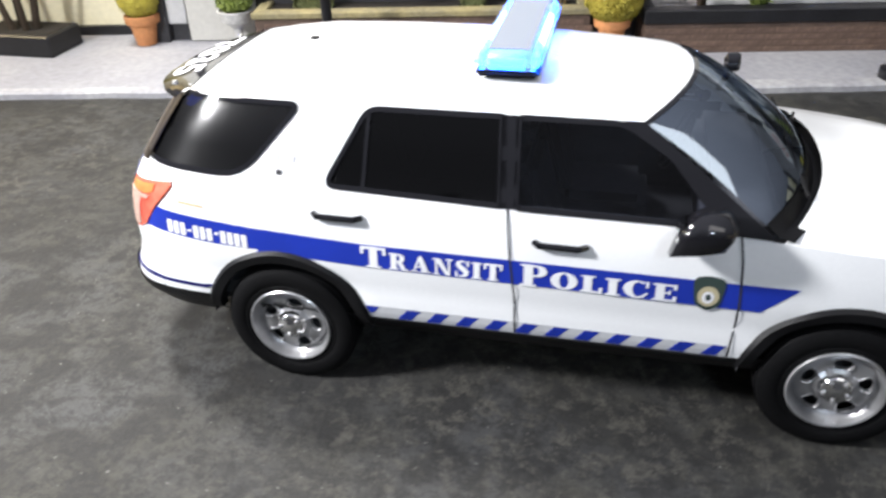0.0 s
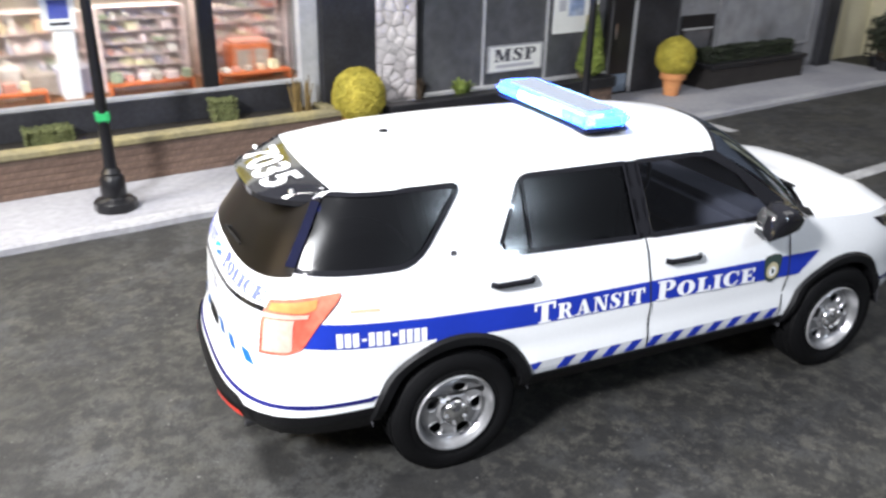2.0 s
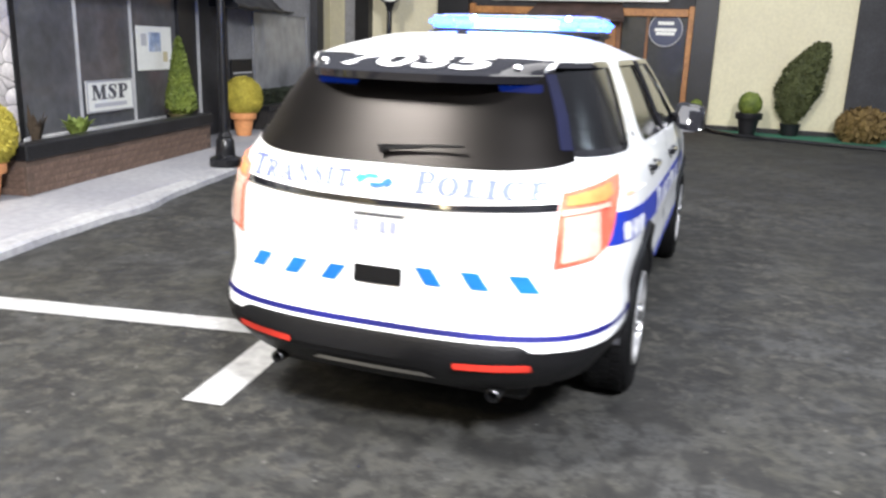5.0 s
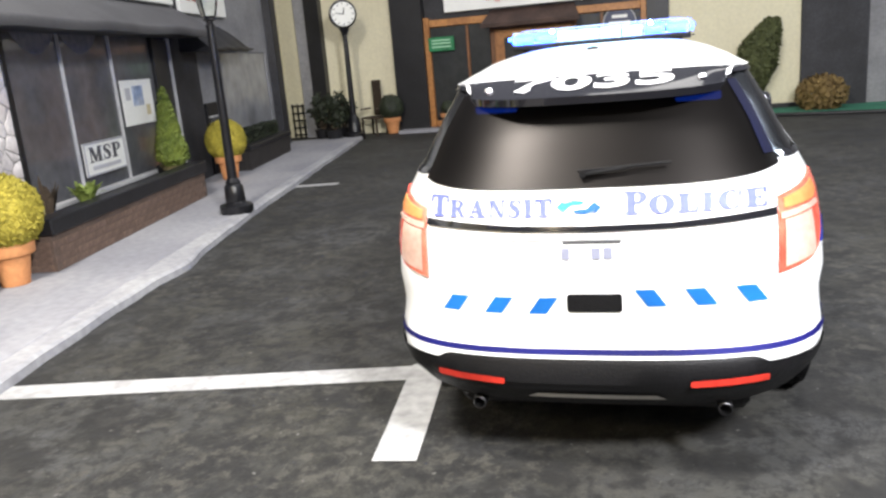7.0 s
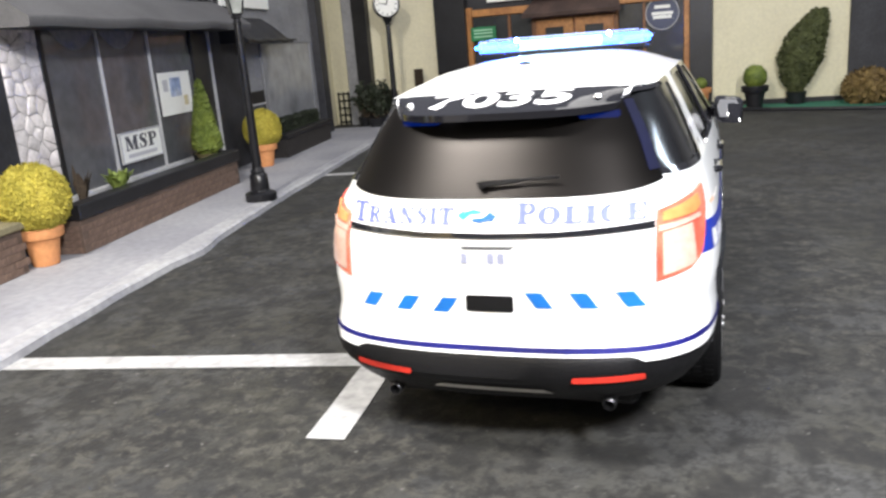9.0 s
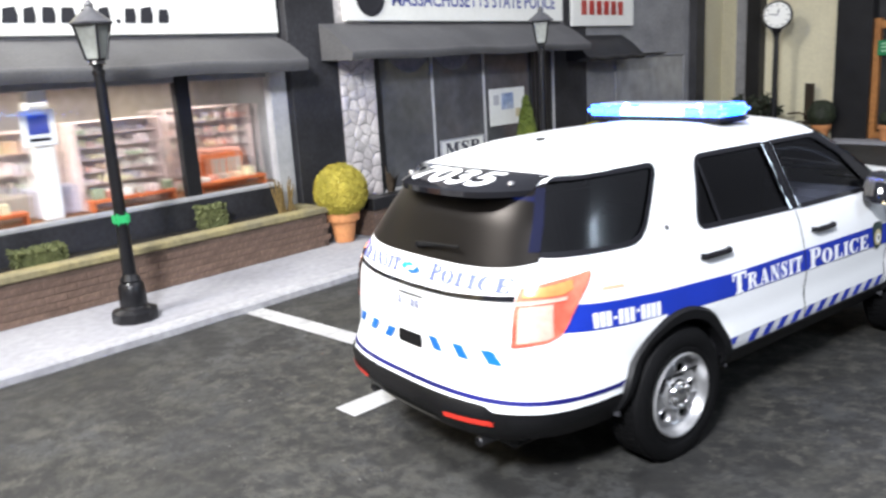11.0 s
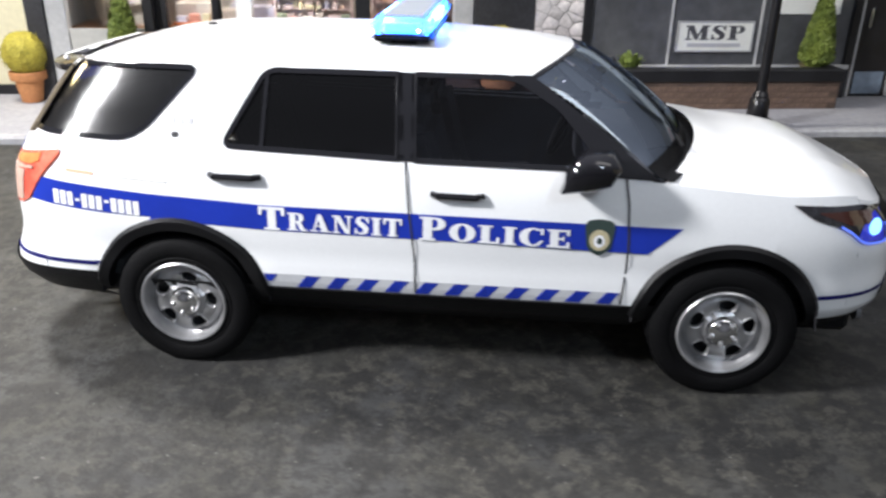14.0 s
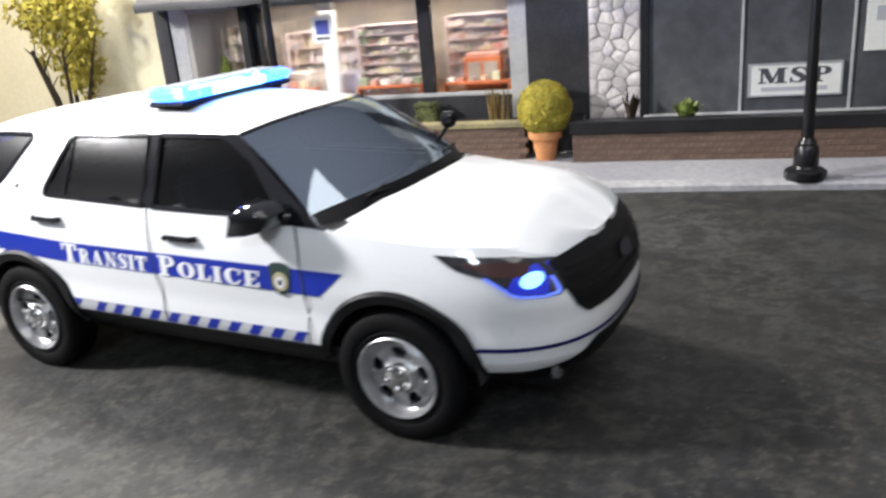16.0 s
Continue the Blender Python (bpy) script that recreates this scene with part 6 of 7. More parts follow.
# ---- awnings and signs ----
def awning(a0, a1, b_wall, b_out, z_top, z_low, drop, label, material):
    t = thing("awning", (0, 0, 0), label, "awning", "shop awnings", ANGLE)
    slope, roll, under, ends = [], [], [], [[], []]
    for i in range(33):
        q0 = i / 32
        a = a0 + (a1 - a0) * q0
        sag = 0.010 * math.sin(math.pi * 6 * q0) + 0.006 * noise.noise(Vector((a * 2.1, 0.3, 0)))
        row = [Vector((a, b_wall, z_top))]
        for k in range(1, 9):
            q = k / 8
            row.append(Vector((a, b_wall + (b_out - b_wall) * q, z_top + (z_low - z_top) * q + 0.03 * math.sin(math.pi * q) + sag * q)))
        lip = [row[-1]]
        for k in range(1, 6):
            ang = radians(18 * k)
            lip.append(Vector((a, b_out - 0.045 * math.sin(ang), z_low - 0.045 * (1 - math.cos(ang)) + sag)))
        lip += [Vector((a, b_out - 0.043, z_low - drop * 0.7 + sag)), Vector((a, b_out - 0.03, z_low - drop + sag)), Vector((a, b_out, z_low - drop + sag))]
        slope.append(row)
        roll.append(lip)
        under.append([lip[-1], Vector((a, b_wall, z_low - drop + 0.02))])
        if i in (0, 32):
            ends[i // 32] = row + lip[1:] + [under[-1][1]]
    part("canopy", sheet(bmesh.new(), slope), material, t, "sloping cloth", True)
    part("valance", sheet(bmesh.new(), roll), material, t, "rolled front edge", True, 60)
    # black sheet below the cloth: the shade under the awning as colour
    part("underside", sheet(bmesh.new(), under), trim_black, t, "underside sheet with the awning's shade put in as black")
    for line in ends:
        bm = bmesh.new()
        bm.faces.new([bm.verts.new(p) for p in line])
        part("end_panel", bm, material, t)
    return t


awning(-4.55, 0.74, 5.72, 5.16, 2.64, 2.36, 0.14, "dark grey cloth awning over the shop window", awning_cloth)
awning(1.30, 6.75, 5.57, 5.00, 2.78, 2.42, 0.12, "dark grey cloth awning over the station window", awning_cloth)
awning(6.95, 8.95, 5.62, 5.15, 2.56, 2.18, 0.08, "small dark awning on the grey shop wall", trim_black)


def sign_board(a0, a1, b, z0, z1, label):
    s = thing("shop_sign", fa(a0, b, z0), label, "sign", "shop signs", ANGLE)
    part("board", boxed(0, a1 - a0, -0.05, 0.02, 0, z1 - z0, 0.01), sign_white, s, "white sign board")
    return s


s = sign_board(-5.4, 0.76, 5.70, 2.67, 3.75, "white shop sign with dark unreadable writing and yellow letters")
rnd = random.Random(31)
x = 2.70
for k in range(12):
    w, h, up = rnd.uniform(0.12, 0.16), rnd.uniform(0.13, 0.15), rnd.choice((0.0, 0.0, 0.02))
    if k == 8:
        x += 0.02
        part("writing_bar", boxed(x, x + 0.04, -0.056, -0.049, 0.12, 0.155), sign_dark, s)
        x += 0.09
        continue
    line = [(x, 0.12), (x + w * 0.9, 0.12), (x + w, 0.12 + h * 0.5), (x + w * 0.9, 0.12 + h + up), (x + w * 0.15, 0.12 + h), (x + w * 0.05, 0.12 + h * 0.5)]
    bm = bmesh.new()
    face = bm.faces.new([bm.verts.new((u, -0.0515, v)) for u, v in line])
    made = bmesh.ops.extrude_face_region(bm, geom=[face])["geom"]
    bmesh.ops.translate(bm, verts=[v for v in made if isinstance(v, bmesh.types.BMVert)], vec=(0, -0.004, 0))
    part("writing_bar", bm, sign_dark, s)
    x += w + rnd.uniform(0.04, 0.06)
sign_yellow = shader("sign_yellow", (0.80, 0.66, 0.10), 0.6, vary=0.06, grain=300)
for k in range(14):
    x = 0.9 + 0.345 * k
    part("writing_bar", boxed(x, x + 0.24, -0.056, -0.049, 0.42, 0.94, 0.003), sign_yellow, s, "yellow letter bar")
s = sign_board(1.72, 6.72, 5.55, 2.80, 3.75, "white police station sign with dark lettering")
bm, w = words("MASSACHUSETTS STATE POLICE", 0.20, 0.01)
bm.transform(Matrix.Translation((0.85, -0.056, 0.20)) @ Euler((math.pi / 2, 0, 0)).to_matrix().to_4x4() @ Matrix.Diagonal((3.9 / w, 1, 1, 1)))
part("lettering", bm, letter_blue, s, "dark blue lettering")
part("seal", lathe(bmesh.new(), [(0.26, 0), (0.26, 0.012), (0.18, 0.014), (0.17, 0.010), (0.02, 0.012)], 28, Matrix.Translation((0.45, -0.05, 0.32)) @ Euler((math.pi / 2, 0, 0)).to_matrix().to_4x4()), sign_dark, s, "dark round seal")
s = sign_board(7.1, 9.3, 5.60, 2.72, 3.4, "pale shop sign with red unreadable writing")
for k in range(6):
    part("writing_bar", boxed(0.3 + 0.26 * k, 0.48 + 0.26 * k, -0.056, -0.049, 0.2, 0.45), reflector_red, s)

# station window notices
n = solo("notice", boxed(3.45, 4.48, 5.565, 5.58, 0.69, 1.08, 0.004), sign_white, turn=ANGLE, label="white framed police notice inside the station window", category="sign")
bm = bmesh.new()
pieces, w = slab_words("MSP")
for k, (line, gaps) in enumerate(pieces):
    skin(bm, line, gaps, lambda u, v: Vector((3.56 + 0.80 * u / w, 5.563 - 0.0006 * (k % 8), 0.845 + 0.18 * v)), 0.6)
part("lettering", bm, shader("notice_ink", (0.075, 0.075, 0.085), 0.6), n, "dark grey letters")
part("writing_bar", boxed(3.60, 4.32, 5.558, 5.563, 0.755, 0.80), shader("print_grey", (0.5, 0.5, 0.53), 0.5), n)
for q in ((3.45, 4.48, 0.69, 0.71), (3.45, 4.48, 1.06, 1.08), (3.45, 3.47, 0.712, 1.058), (4.46, 4.48, 0.712, 1.058)):
    part("frame", boxed(q[0], q[1], 5.555, 5.564, q[2], q[3]), shader("frame_grey", (0.4, 0.4, 0.42), 0.5), n)
n = solo("poster", boxed(4.68, 5.62, 5.575, 5.588, 1.17, 1.76, 0.004), sign_white, turn=ANGLE, label="pale poster with a blue printed shape on the station window", category="poster")
part("print", boxed(4.98, 5.30, 5.569, 5.574, 1.42, 1.68), shader("poster_blue", (0.25, 0.32, 0.48), 0.6, vary=0.3, grain=200, colour2=(0.45, 0.5, 0.6), patch=80), n)
part("print", boxed(5.36, 5.48, 5.569, 5.574, 1.28, 1.42), shader("poster_ochre", (0.55, 0.48, 0.30), 0.6), n)
part("print", boxed(4.78, 4.92, 5.569, 5.574, 1.50, 1.66), shader("poster_grey", (0.5, 0.5, 0.52), 0.6), n)

# ---- goods inside the shop ----
GOODS = [shader("goods_%d" % i, c, 0.55, vary=0.15, grain=260, colour2=tuple(v * 0.7 for v in c), patch=60)
         for i, c in enumerate(((0.80, 0.72, 0.46), (0.66, 0.30, 0.22), (0.80, 0.64, 0.60), (0.42, 0.36, 0.30), (0.82, 0.76, 0.68), (0.36, 0.40, 0.26), (0.76, 0.52, 0.34), (0.52, 0.50, 0.58)))]


def shelf_unit(a0, a1, b, z0, z1, n, label, seed, wood):
    rnd = random.Random(seed)
    u = thing("shelf_unit", fa(a0, b, z0), label, "shelf", "shop shelves", ANGLE)
    L, H = a1 - a0, z1 - z0
    for x in (0, L - 0.03):
        part("upright", boxed(x, x + 0.03, 0, 0.3, 0, H, 0.003), wood, u)
    for k in range(n):
        z = H * k / (n - 1)
        part("shelf", boxed(0.03, L - 0.03, 0.06, 0.3, z - 0.006, z + 0.006, 0.002), wood, u)
    part("back", boxed(0.0, L, 0.305, 0.32, 0, H), GOODS[4], u)
    bms = [bmesh.new() for _ in GOODS]
    for k in range(n - 1):
        z = H * k / (n - 1) + 0.007
        top = H / (n - 1) - 0.03
        x = 0.04
        while x < L - 0.16:
            w = rnd.uniform(0.03, 0.13)
            g, y, kind = rnd.choice((0, 0, 1, 2, 2, 2, 3, 4, 4, 4, 4, 5, 6, 7)), rnd.uniform(0.01, 0.10), rnd.random()
            h = top * rnd.uniform(0.35, 1.0)
            m = Matrix.Translation((x + w / 2, y + 0.07, 0))
            if kind < 0.3:
                lathe(bms[g], [(w * 0.4, z), (w * 0.42, z + h * 0.6), (w * 0.2, z + h * 0.8), (w * 0.2, z + h)], 8, m)
            elif kind < 0.55:
                blob(bms[g], min(w, h) * 0.5, rnd.randrange(999), 0.9, (x + w / 2, y + 0.07, z + min(w, h) * 0.45), 0.2)
            elif kind < 0.8:
                box(bms[g], x, x + w, y, y + 0.14, z, z + h * 0.6, 0.006)
                box(bms[rnd.choice((2, 4))], x + w * 0.1, x + w * 0.8, y + 0.02, y + 0.12, z + h * 0.6 + 0.001, z + h, 0.006)
            else:
                box(bms[g], x, x + w, y, y + 0.14, z, z + h, 0.006)
            x += w + rnd.choice((0.004, 0.01, 0.02, 0.05))
    for g, bm in enumerate(bms):
        if len(bm.verts):
            tagged(part("goods", bm, GOODS[g], u, "mixed small packed goods"), kind="stuff")
        else:
            bm.free()
    return u


shelf_unit(-1.72, -0.72, 6.05, 0.87, 1.80, 8, "pale shop shelf crowded with small goods", 2, GOODS[2])
shelf_unit(-2.95, -1.78, 6.35, 0.87, 1.75, 5, "tall shop shelf full of mixed goods", 3, GOODS[2])
shelf_unit(-0.48, 0.70, 6.35, 0.87, 1.84, 7, "shop shelf full of coloured goods", 5, GOODS[2])
shelf_unit(-4.0, -3.2, 6.5, 0.87, 1.9, 5, "brown shop shelf behind the door glass", 6, GOODS[3])
orange = shader("orange_paint", (0.62, 0.17, 0.05), 0.5, vary=0.12, grain=260, colour2=(0.5, 0.12, 0.04), patch=40)
c = thing("cabinet", fa(-0.18, 6.08, 0.87), "orange painted cabinet inside the shop window", "cabinet", "", ANGLE)
part("body", boxed(0, 0.52, 0, 0.3, 0, 0.42, 0.012), orange, c)
part("door", boxed(0.05, 0.24, -0.012, -0.001, 0.06, 0.36, 0.006), GOODS[3], c)
part("door", boxed(0.28, 0.47, -0.012, -0.001, 0.06, 0.36, 0.006), GOODS[3], c)
part("tray", boxed(0.02, 0.50, 0.02, 0.28, 0.422, 0.47, 0.01), GOODS[1], c)
for a0, a1 in ((-2.95, -2.35), (-1.70, -0.74), (-0.42, 0.50)):
    t = thing("display_table", fa(a0, 5.86, 0.865), "low red display table along the shop window", "table", "display tables in the window", ANGLE)
    part("tabletop", boxed(0, a1 - a0, 0, 0.17, 0.09, 0.13, 0.006), orange, t)
    for x in (0.0, a1 - a0 - 0.03):
        part("leg", boxed(x, x + 0.03, 0.01, 0.16, 0, 0.088, 0.004), orange, t)
    rnd = random.Random(int(a0 * 100))
    for k in range(int((a1 - a0) / 0.16)):
        solo("goods_box", boxed(0, rnd.uniform(0.07, 0.13), 0, 0.1, 0, rnd.uniform(0.05, 0.12), 0.004), rnd.choice(GOODS), fa(a0 + 0.03 + 0.16 * k, 5.89, 0.995), ANGLE + rnd.uniform(-8, 8), "small packed goods box on the display table", "box", "goods on the display tables")
solo("shop_column", boxed(-0.10, 0.10, -0.06, 0.06, 0, 1.6, 0.01), sign_white, fa(-2.08, 5.98, 0.86), ANGLE, "white column inside the shop window", "column")
p = solo("framed_print", boxed(-0.17, 0.17, -0.01, 0.01, 0, 0.36, 0.006), sign_white, fa(-2.12, 5.885, 1.62), ANGLE, "white framed print with a dark blue picture", "picture")
part("print", boxed(-0.10, 0.10, -0.016, -0.0105, 0.12, 0.31), letter_blue, p)
part("writing_bar", boxed(-0.10, 0.10, -0.016, -0.0105, 0.05, 0.08), sign_dark, p)
for a, w, h, g in ((-2.75, 0.42, 0.34, 4), (-2.35, 0.34, 0.26, 3), (-1.95, 0.5, 0.30, 7)):
    solo("crate", boxed(-w / 2, w / 2, 0, 0.3, 0, h, 0.012), GOODS[g], fa(a, 6.15, 0.865), ANGLE, "stacked shop crate behind the window", "crate", "crates in the shop")

# ---- street lamps ----
def street_lamp(at, label, tape):
    t = thing("street_lamp", at, label, "street lamp", "street lamps on the pavement")
    part("base", lathe(bmesh.new(), [(0.20, 0), (0.205, 0.02), (0.205, 0.09), (0.185, 0.105), (0.13, 0.125), (0.12, 0.14), (0.125, 0.16), (0.115, 0.32), (0.10, 0.345), (0.085, 0.36), (0.095, 0.375), (0.08, 0.40), (0.062, 0.43)], 10), iron, t, "stepped octagonal foot", True)
    part("post", lathe(bmesh.new(), [(0.062, 0.43), (0.058, 0.60), (0.046, 2.18), (0.055, 2.19), (0.055, 2.22), (0.042, 2.235), (0.042, 2.26), (0.075, 2.275), (0.06, 2.30)], 14), iron, t, "black tapering post", True)
    lantern = part("lantern", lathe(bmesh.new(), [(0.065, 2.30), (0.09, 2.315), (0.085, 2.32)], 4, None, True), iron, t, "black lantern frame")
    for k in range(4):
        a = radians(90 * k)
        rod(lantern_bm := bmesh.new(), (0.085 * math.cos(a), 0.085 * math.sin(a), 2.31), (0.15 * math.cos(a), 0.15 * math.sin(a), 2.60), 0.011, 0.011, 6)
        part("lantern_bar", lantern_bm, iron, lantern)
    bm = bmesh.new()
    lathe(bm, [(0.076, 2.315), (0.140, 2.595)], 4, None, True)
    part("lantern_glass", bm, lamp_glass, lantern, "milky lantern glass")
    part("lantern_roof", lathe(bmesh.new(), [(0.17, 2.60), (0.175, 2.615), (0.10, 2.68), (0.045, 2.72), (0.035, 2.74), (0.04, 2.755), (0.012, 2.80)], 12), shader("lantern_roof", (0.10, 0.10, 0.11), 0.4, vary=0.2, grain=500), lantern, "grey lantern roof", True)
    if tape:
        part("tape_wrap", boxed(-0.065, 0.065, -0.065, 0.065, 0.88, 0.99, 0.02, 2), tape_green, t, "green tape wrapped round the post")
    return t


street_lamp(fa(-2.14, 4.36, 0.08), "black street lamp with green tape round its post", True)
street_lamp(fa(3.92, 4.02, 0.08), "black street lamp before the station window", False)

# ---- far end of the street: world frame, wall across at x = 13.3 ----
def far(name, y0, y1, x0, x1, z0, z1, material, **k):
    return solo(name, boxed(x0, x1, y0, y1, z0, z1, 0.006), material, kind="structure", **k)


far("wall_end_corner", 5.60, 9.5, 13.3, 13.5, 0, 5.2, cream_wall, label="cream wall at the end of the street", category="wall")
far("wall_corner_post", 7.75, 8.05, 13.1, 13.3, 0, 5.2, grey_wall, label="grey half pillar on the cream wall", category="wall")
far("wall_corner_post_black", 7.38, 7.75, 13.05, 13.3, 0, 5.2, trim_black, label="black half pillar behind the clock", category="wall")
far("wall_end_post", 4.83, 5.60, 13.1, 13.5, 0, 5.2, trim_black, label="black corner post", category="wall")
far("wall_end_shop", -0.27, 4.83, 13.35, 13.5, 0.05, 5.2, dark_wall, label="dark front of the wooden shop", category="wall")
far("wall_end_post_far", -0.75, -0.27, 13.15, 13.5, 0, 5.2, trim_black, label="black corner post", category="wall")
far("wall_end_cream", -3.45, -0.75, 13.3, 13.5, 0, 5.2, cream_wall, label="cream rendered wall behind the turf", category="wall")
far("wall_end_dark", -4.75, -3.45, 13.2, 13.5, 0, 5.2, dark_wall, label="dark wall section at the street end", category="wall")
far("wall_end_pale", -14, -4.75, 13.3, 13.5, 0, 5.2, grey_wall, label="grey wall at the street end", category="wall")
far("skirting_end", -3.45, -0.75, 13.24, 13.3, 0.0, 0.13, trim_black, label="black skirting on the cream wall", category="skirting")
far("pavement_end", -0.55, 5.5, 12.62, 13.35, 0.001, 0.07, concrete, label="narrow pavement before the wooden shop", category="pavement")
bm = bmesh.new()
edge = [(13.3, -0.75), (12.75, -0.95), (12.3, -1.35), (12.0, -1.9), (11.75, -2.6), (11.5, -3.4), (11.2, -4.6), (10.9, -6.5), (13.3, -6.5)]
slab(bm, edge, 0.002, 0.03)
solo("lawn", bm, turf, kind="structure", label="bright green turf mat at the street end", category="lawn")
bm = bmesh.new()
for (x0, y0), (x1, y1) in zip(edge[:-2], edge[1:-1]):
    rod(bm, (x0, y0, 0.03), (x1, y1, 0.03), 0.045, None, 8)
solo("lawn_edging", bm, trim_black, kind="structure", label="black edging round the turf", category="edging")

END_Y = -0.25  # the far shop stands a little to the right of the street axis
f = solo("shop_timber_front", boxed(13.20, 13.34, 4.95, 5.08, 0.07, 2.62, 0.01), oak, (0, END_Y, 0), label="orange timber frame of the far shop front", category="shop front")
for y0, y1, z0, z1 in ((-0.02, 0.10, 0.07, 2.62), (0.105, 4.945, 2.40, 2.56), (0.105, 1.50, 0.08, 0.22), (3.52, 4.945, 0.08, 0.22)):
    part("timber", boxed(13.20, 13.335, y0, y1, z0, z1, 0.01), oak, f)
for y in (0.95, 4.05):
    part("thin_post", boxed(13.26, 13.335, y - 0.03, y + 0.03, 0.225, 2.395, 0.006), oak_dark, f)
for y0, y1 in ((0.105, 0.915), (0.985, 1.50), (3.52, 4.015), (4.085, 4.945)):
    g = part("shop_pane", boxed(13.30, 13.315, y0, y1, 0.225, 2.395), far_glass, f, "dark shop pane")
dd = solo("door_3", boxed(13.24, 13.33, 1.52, 3.50, 0.26, 2.30, 0.01), oak_dark, (0, END_Y, 0), kind="structure", label="brown timber double door with glazed leaves", category="door")
for y0 in (1.62, 2.53):
    leaf = part("door_leaf", boxed(13.18, 13.238, y0, y0 + 0.86, 0.28, 2.22, 0.012), oak, dd, "orange timber door leaf")
    part("door_pane", boxed(13.165, 13.179, y0 + 0.22, y0 + 0.64, 0.92, 2.02, 0.006), trim_black, leaf, "dark door pane")
    part("door_panel", boxed(13.165, 13.179, y0 + 0.18, y0 + 0.68, 0.40, 0.80, 0.02), oak_dark, leaf)
for y in (2.42, 2.60):
    part("door_handle", rod(bmesh.new(), (13.15, y, 1.05), (13.15, y, 1.25), 0.015), chrome, dd)
steps = thing("door_steps", (12.95, 2.5 + END_Y, 0.07), "wooden steps before the double door", "steps")
part("step", boxed(-0.28, 0.24, -0.95, 0.95, 0, 0.08, 0.008), oak, steps)
part("step", boxed(-0.08, 0.24, -0.90, 0.90, 0.081, 0.165, 0.008), oak, steps)
bm = bmesh.new()
sheet(bm, [[Vector((13.34, y, 2.66)), Vector((12.72, y + e, 2.34)), Vector((12.72, y + e, 2.26)), Vector((13.34, y, 2.28))] for y, e in ((1.55, -0.15), (2.5, 0), (3.47, 0.15))])
vs = bm.verts
vs.ensure_lookup_table()
bm.faces.new([vs[i] for i in (0, 1, 2, 3)])
bm.faces.new([vs[i] for i in (8, 9, 10, 11)][::-1])
solo("door_canopy", bm, brown_roof, (0, END_Y, 0), label="brown sloping canopy over the double door", category="canopy")
s = thing("shop_sign", (13.2, 0.55 + END_Y, 2.70), "white sign with red script over the far shop", "sign", "shop signs")
part("board", boxed(0, 0.14, 0, 4.0, 0, 1.1, 0.01), sign_white, s, "white sign board")
bm = bmesh.new()
for base, y0, y1, r in ((0.58, 0.6, 3.5, 0.15), (0.26, 1.2, 3.0, 0.09)):
    n = int((y1 - y0) / 0.022)
    loop = [Vector((-0.01, y0 + (y1 - y0) * k / n + 0.7 * r * math.cos(0.62 * k), base + r * (1 + 0.35 * math.sin(0.21 * k)) * math.sin(0.62 * k))) for k in range(n + 1)]
    for p, q in zip(loop, loop[1:]):
        rod(bm, p, q, 0.013, None, 4)
part("script", bm, shader("script_red", (0.62, 0.24, 0.23), 0.6), s, "red script stroke")
g = solo("hanging_sign", boxed(13.17, 13.19, 4.28, 4.90, 1.84, 2.16, 0.01), shader("sign_green", (0.02, 0.22, 0.08), 0.5, vary=0.1), (0, END_Y + 0.08, 0), label="small green sign in the far shop window", category="sign")
for z in (1.92, 2.0, 2.07):
    part("writing_bar", boxed(13.163, 13.169, 4.36, 4.82, z, z + 0.035), shader("pale_green", (0.35, 0.6, 0.4), 0.6), g)
bm = lathe(bmesh.new(), [(0.36, 0), (0.36, 0.02), (0.32, 0.024), (0.315, 0.018), (0.02, 0.018)], 32, Matrix.Translation((13.29, 0.72, 1.98)) @ Euler((0, -math.pi / 2, 0)).to_matrix().to_4x4())
r = solo("round_sign", bm, shader("sign_navy", (0.04, 0.05, 0.10), 0.4), (0, END_Y - 0.16, 0.15), label="round dark sign with pale writing in the far shop window", category="sign", smooth=True)
for z, w in ((2.08, 0.34), (1.94, 0.46), (1.86, 0.4)):
    part("writing_bar", boxed(13.262, 13.27, 0.72 - w / 2, 0.72 + w / 2, z, z + 0.07), sign_white, r)
part("rim", lathe(bmesh.new(), [(0.34, 0.021), (0.36, 0.026), (0.365, 0.0)], 32, Matrix.Translation((13.29, 0.72, 1.98)) @ Euler((0, -math.pi / 2, 0)).to_matrix().to_4x4(), False), pale_frame, r, "pale ring")

# clock
ck = thing("street_clock", (12.0, 6.36, 0.02), "black post clock with a white round face", "clock")
part("base", lathe(bmesh.new(), [(0.24, 0), (0.24, 0.12), (0.16, 0.16), (0.14, 0.45), (0.10, 0.5), (0.07, 0.55)], 12), iron, ck, "", True)
part("post", lathe(bmesh.new(), [(0.07, 0.55), (0.055, 2.34), (0.09, 2.36), (0.06, 2.40)], 14), iron, ck, "", True)
face_m = Matrix.Translation((0, 0, 2.80)) @ Euler((0, 0, radians(-150))).to_matrix().to_4x4() @ Euler((0, math.pi / 2, 0)).to_matrix().to_4x4() @ Matrix.Scale(0.86, 4)
head = part("clock_head", lathe(bmesh.new(), [(0.32, -0.09), (0.36, -0.08), (0.37, 0), (0.36, 0.08), (0.32, 0.09)], 36, face_m), iron, ck, "black clock drum", True)
part("clock_face", lathe(bmesh.new(), [(0.312, 0.091), (0.308, 0.097), (0.02, 0.097)], 36, face_m), sign_white, head, "white clock face", True)
bm = bmesh.new()
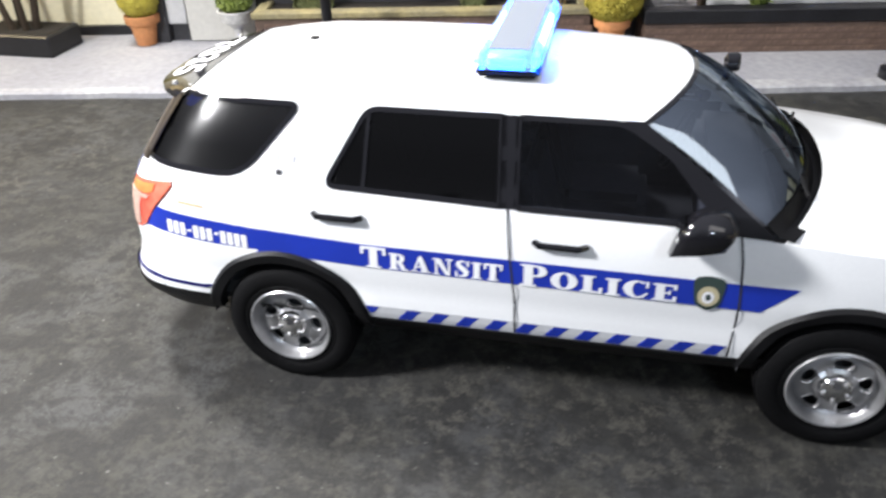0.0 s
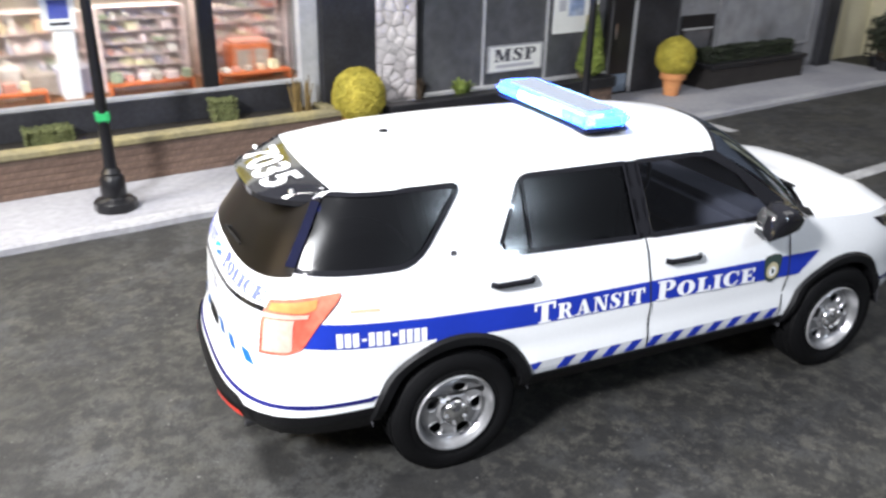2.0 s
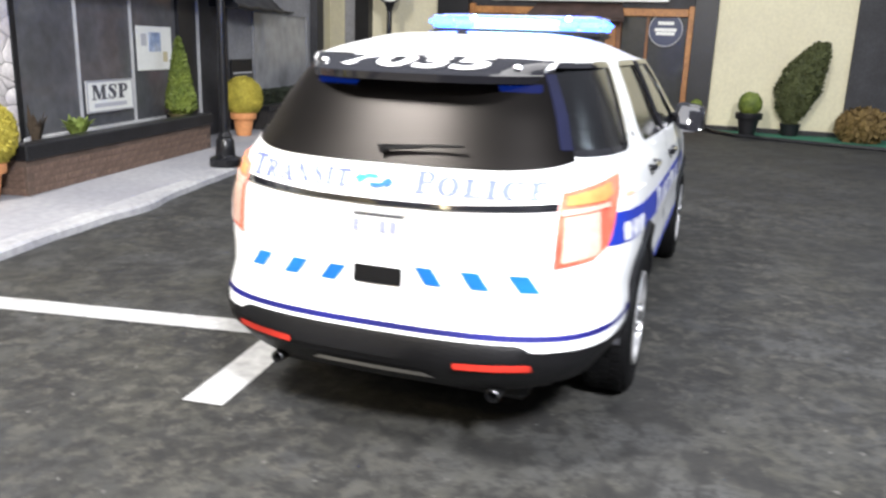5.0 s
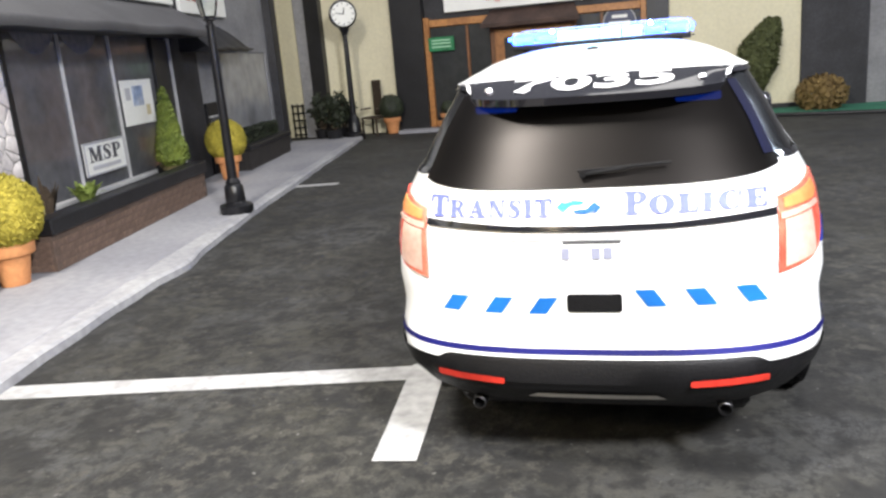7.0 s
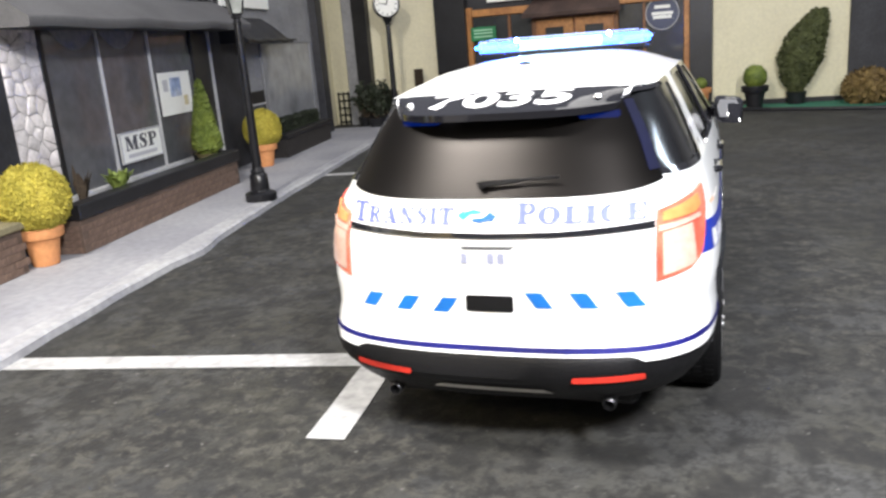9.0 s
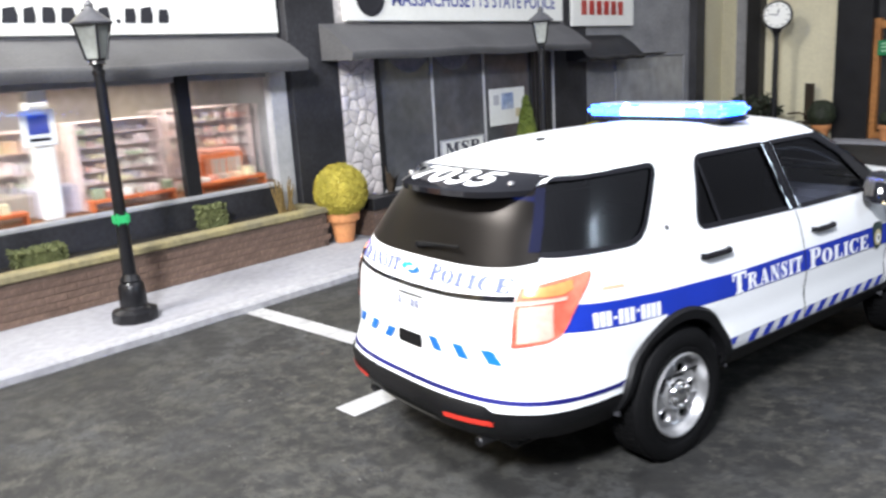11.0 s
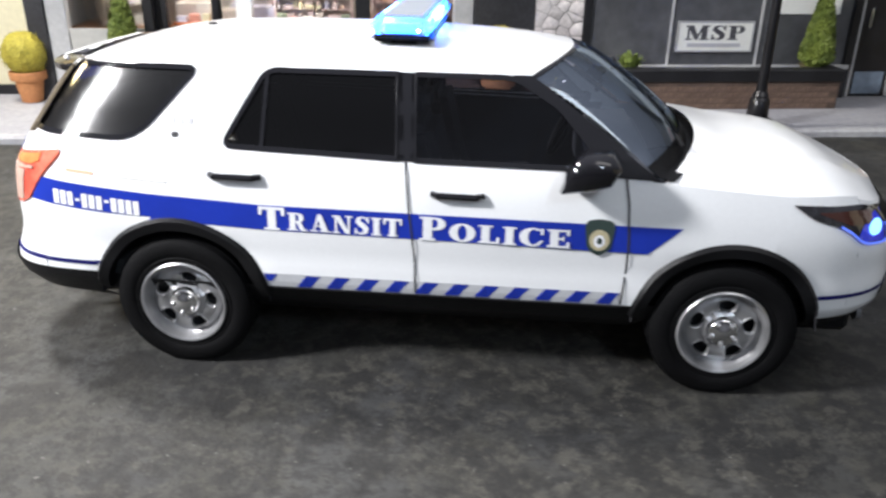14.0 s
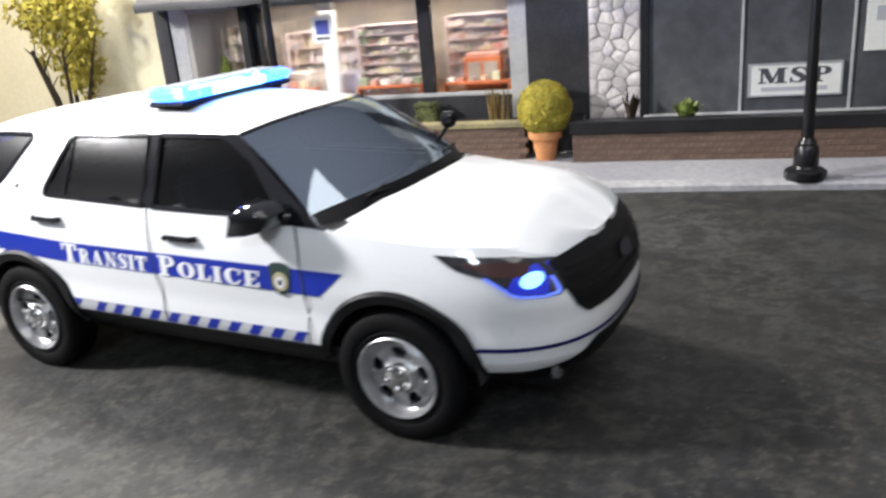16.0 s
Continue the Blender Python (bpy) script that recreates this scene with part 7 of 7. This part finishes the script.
rod(bm, face_m @ Vector((0, 0, 0.101)), face_m @ Vector((-0.17, 0.04, 0.101)), 0.014, 0.008, 6)
rod(bm, face_m @ Vector((0, 0, 0.101)), face_m @ Vector((-0.04, -0.22, 0.101)), 0.012, 0.006, 6)
for k in range(12):
    a = radians(30 * k)
    rod(bm, face_m @ Vector((0.235 * math.cos(a), 0.235 * math.sin(a), 0.101)), face_m @ Vector((0.285 * math.cos(a), 0.285 * math.sin(a), 0.101)), 0.010, None, 5)
part("clock_pointers", bm, sign_dark, head, "black markers and pointers")
part("clock_bracket", rod(bmesh.new(), (0, 0, 2.40), (0, 0, 2.52), 0.08, 0.13, 12), iron, ck)

# plants and furniture at the far end
potted_ball((12.8, 5.68, 0.02), "dark round bush in a terracotta pot by the black post", 0.30, leaf_dark, seed=41, leafs=700)
potted_ball((12.95, 4.33, 0.07), "small terracotta pot with low green plant", 0.16, leaf_dark, seed=42, k=0.9, leafs=400)
potted_ball((12.95, 3.53, 0.07), "pink flowering plant in a grey pot", 0.20, shader("blossom", (0.30, 0.05, 0.10), 0.7, vary=0.3, colour2=(0.05, 0.06, 0.03)), shader("pot_grey", (0.20, 0.20, 0.21), 0.7, vary=0.1), 43, 0.9, 400)
potted_ball((12.95, 1.08, 0.07), "dark plant in a pale grey urn by the steps", 0.17, leaf_dark, shader("pot_pale", (0.42, 0.42, 0.42), 0.7, vary=0.1), 44, 1.1, 400)
potted_ball((12.95, 0.23, 0.07), "green plant in a terracotta pot by the shop", 0.18, leaf_green, seed=45, k=0.95, leafs=400)
potted_ball((12.95, -0.52, 0.07), "empty-looking terracotta pot with low plant", 0.13, leaf_green, seed=46, k=1.05, leafs=250)
potted_ball((12.35, -1.60, 0.03), "low green plant in a black pot on the turf", 0.24, leaf_green, trim_black, 47, 1.25, 600)
t = thing("leaning_bush", (13.0, -2.45, 0.03), "tall leaning olive green clipped bush in a black pot", "topiary")
part("pot", lathe(bmesh.new(), [(0.16, 0), (0.20, 0.24), (0.21, 0.25), (0.18, 0.25)], 20), trim_black, t, "black pot", True)
bm = bmesh.new()
spots = []
rnd = random.Random(51)
for i in range(3600):
    u, a = rnd.random(), rnd.uniform(0, 6.283)
    rad = ease(u, [(0, 0.08), (0.12, 0.24), (0.4, 0.43), (0.65, 0.38), (0.85, 0.26), (1, 0.10)]) * (1 + 0.12 * noise.noise(Vector((3 * math.cos(a), 3 * math.sin(a), 5 * u))))
    spots.append((Vector((0.10 * u + rad * math.cos(a) * 0.8, 0.10 * u - 0.52 * u * u + rad * math.sin(a), 0.28 + 1.62 * u)), Vector((math.cos(a), math.sin(a), 0.3)).normalized()))
leaves(bm, spots, 0.055, 52)
rows = [[Vector((0.10 * u + 0.9 * r * math.cos(a) * 0.8, 0.10 * u - 0.52 * u * u + 0.9 * r * math.sin(a), 0.28 + 1.62 * u)) for a in (6.283 * k / 14 for k in range(14))]
        for u, r in ((0.0, 0.06), (0.12, 0.23), (0.4, 0.41), (0.65, 0.36), (0.85, 0.24), (1.0, 0.06))]
sheet(bm, rows, True)
tagged(part("foliage", bm, leaf_olive, t, "dense olive foliage"), kind="stuff")
bm = blob(bmesh.new(), 0.42, 61, 0.8, (0, 0, 0.30))
leaves(bm, [(p + Vector((0, 0, 0.30)), n) for p, n in ball_spots(0.45, 1200, 61, 0.8)], 0.075, 61)
solo("round_bush", bm, leaf_rust, (12.6, -3.75, 0.02), 0, "tawny brown round bush on the turf", "bush")
# dark shrubs, chair and lattice in the corner by the clock
def loose_shrub(at, r, h, seed):
    rnd = random.Random(seed)
    t = thing("dark_shrub", at, "loose dark shrub in a black tub beside the clock", "shrub", "dark shrubs by the clock")
    part("tub", lathe(bmesh.new(), [(0.16, 0), (0.21, 0.26), (0.22, 0.28), (0.19, 0.28)], 18), trim_black, t, "black tub", True)
    stems, spots = bmesh.new(), []
    for k in range(16):
        a, lean = rnd.uniform(0, 6.283), rnd.uniform(0.2, 1.0)
        tip = Vector((r * lean * math.cos(a), r * lean * math.sin(a), 0.28 + h * rnd.uniform(0.6, 1.0) * (1.15 - 0.35 * lean)))
        rod(stems, (0.03 * math.cos(a), 0.03 * math.sin(a), 0.26), tip, 0.014, 0.005, 5)
        for q in range(46):
            u = rnd.uniform(0.25, 1.0)
            d = Vector((rnd.uniform(-1, 1), rnd.uniform(-1, 1), rnd.uniform(-0.4, 1))).normalized()
            spots.append((Vector((0, 0, 0.28)).lerp(tip, u) + d * rnd.uniform(0.0, 0.09), d))
    part("stems", stems, bark, t)
    tagged(part("foliage", leaves(bmesh.new(), spots, 0.075, seed), leaf_dark, t, "loose dark foliage"), kind="stuff")


loose_shrub((12.05, 7.15, 0.0), 0.42, 0.85, 71)
loose_shrub((11.75, 6.75, 0.0), 0.34, 0.62, 72)
loose_shrub((12.35, 6.75, 0.0), 0.30, 0.75, 73)
chair = thing("chair", (12.75, 6.12, 0.0), "dark wooden chair with a tall narrow back near the clock", "chair", "", -20)
part("seat", boxed(-0.22, 0.22, -0.24, 0.24, 0.40, 0.45, 0.01), bark, chair)
part("backrest", boxed(0.17, 0.22, -0.13, 0.13, 0.46, 1.30, 0.01), bark, chair)
for x in (-0.21, 0.17):
    for y in (-0.23, 0.19):
        part("leg", boxed(x, x + 0.04, y, y + 0.04, 0, 0.40), bark, chair)
for y in (-0.24, 0.20):
    part("armrest", boxed(-0.20, 0.17, y, y + 0.04, 0.62, 0.66, 0.006), bark, chair)
lat = thing("lattice", (13.22, 7.70, 0.0), "dark garden lattice against the cream wall", "lattice")
for k in range(6):
    part("slat", boxed(-0.02, 0.0, 0.14 * k, 0.14 * k + 0.035, 0, 0.85), trim_black, lat)
for k in range(5):
    part("slat", boxed(-0.042, -0.022, 0.0, 0.74, 0.06 + 0.18 * k, 0.095 + 0.18 * k), trim_black, lat)
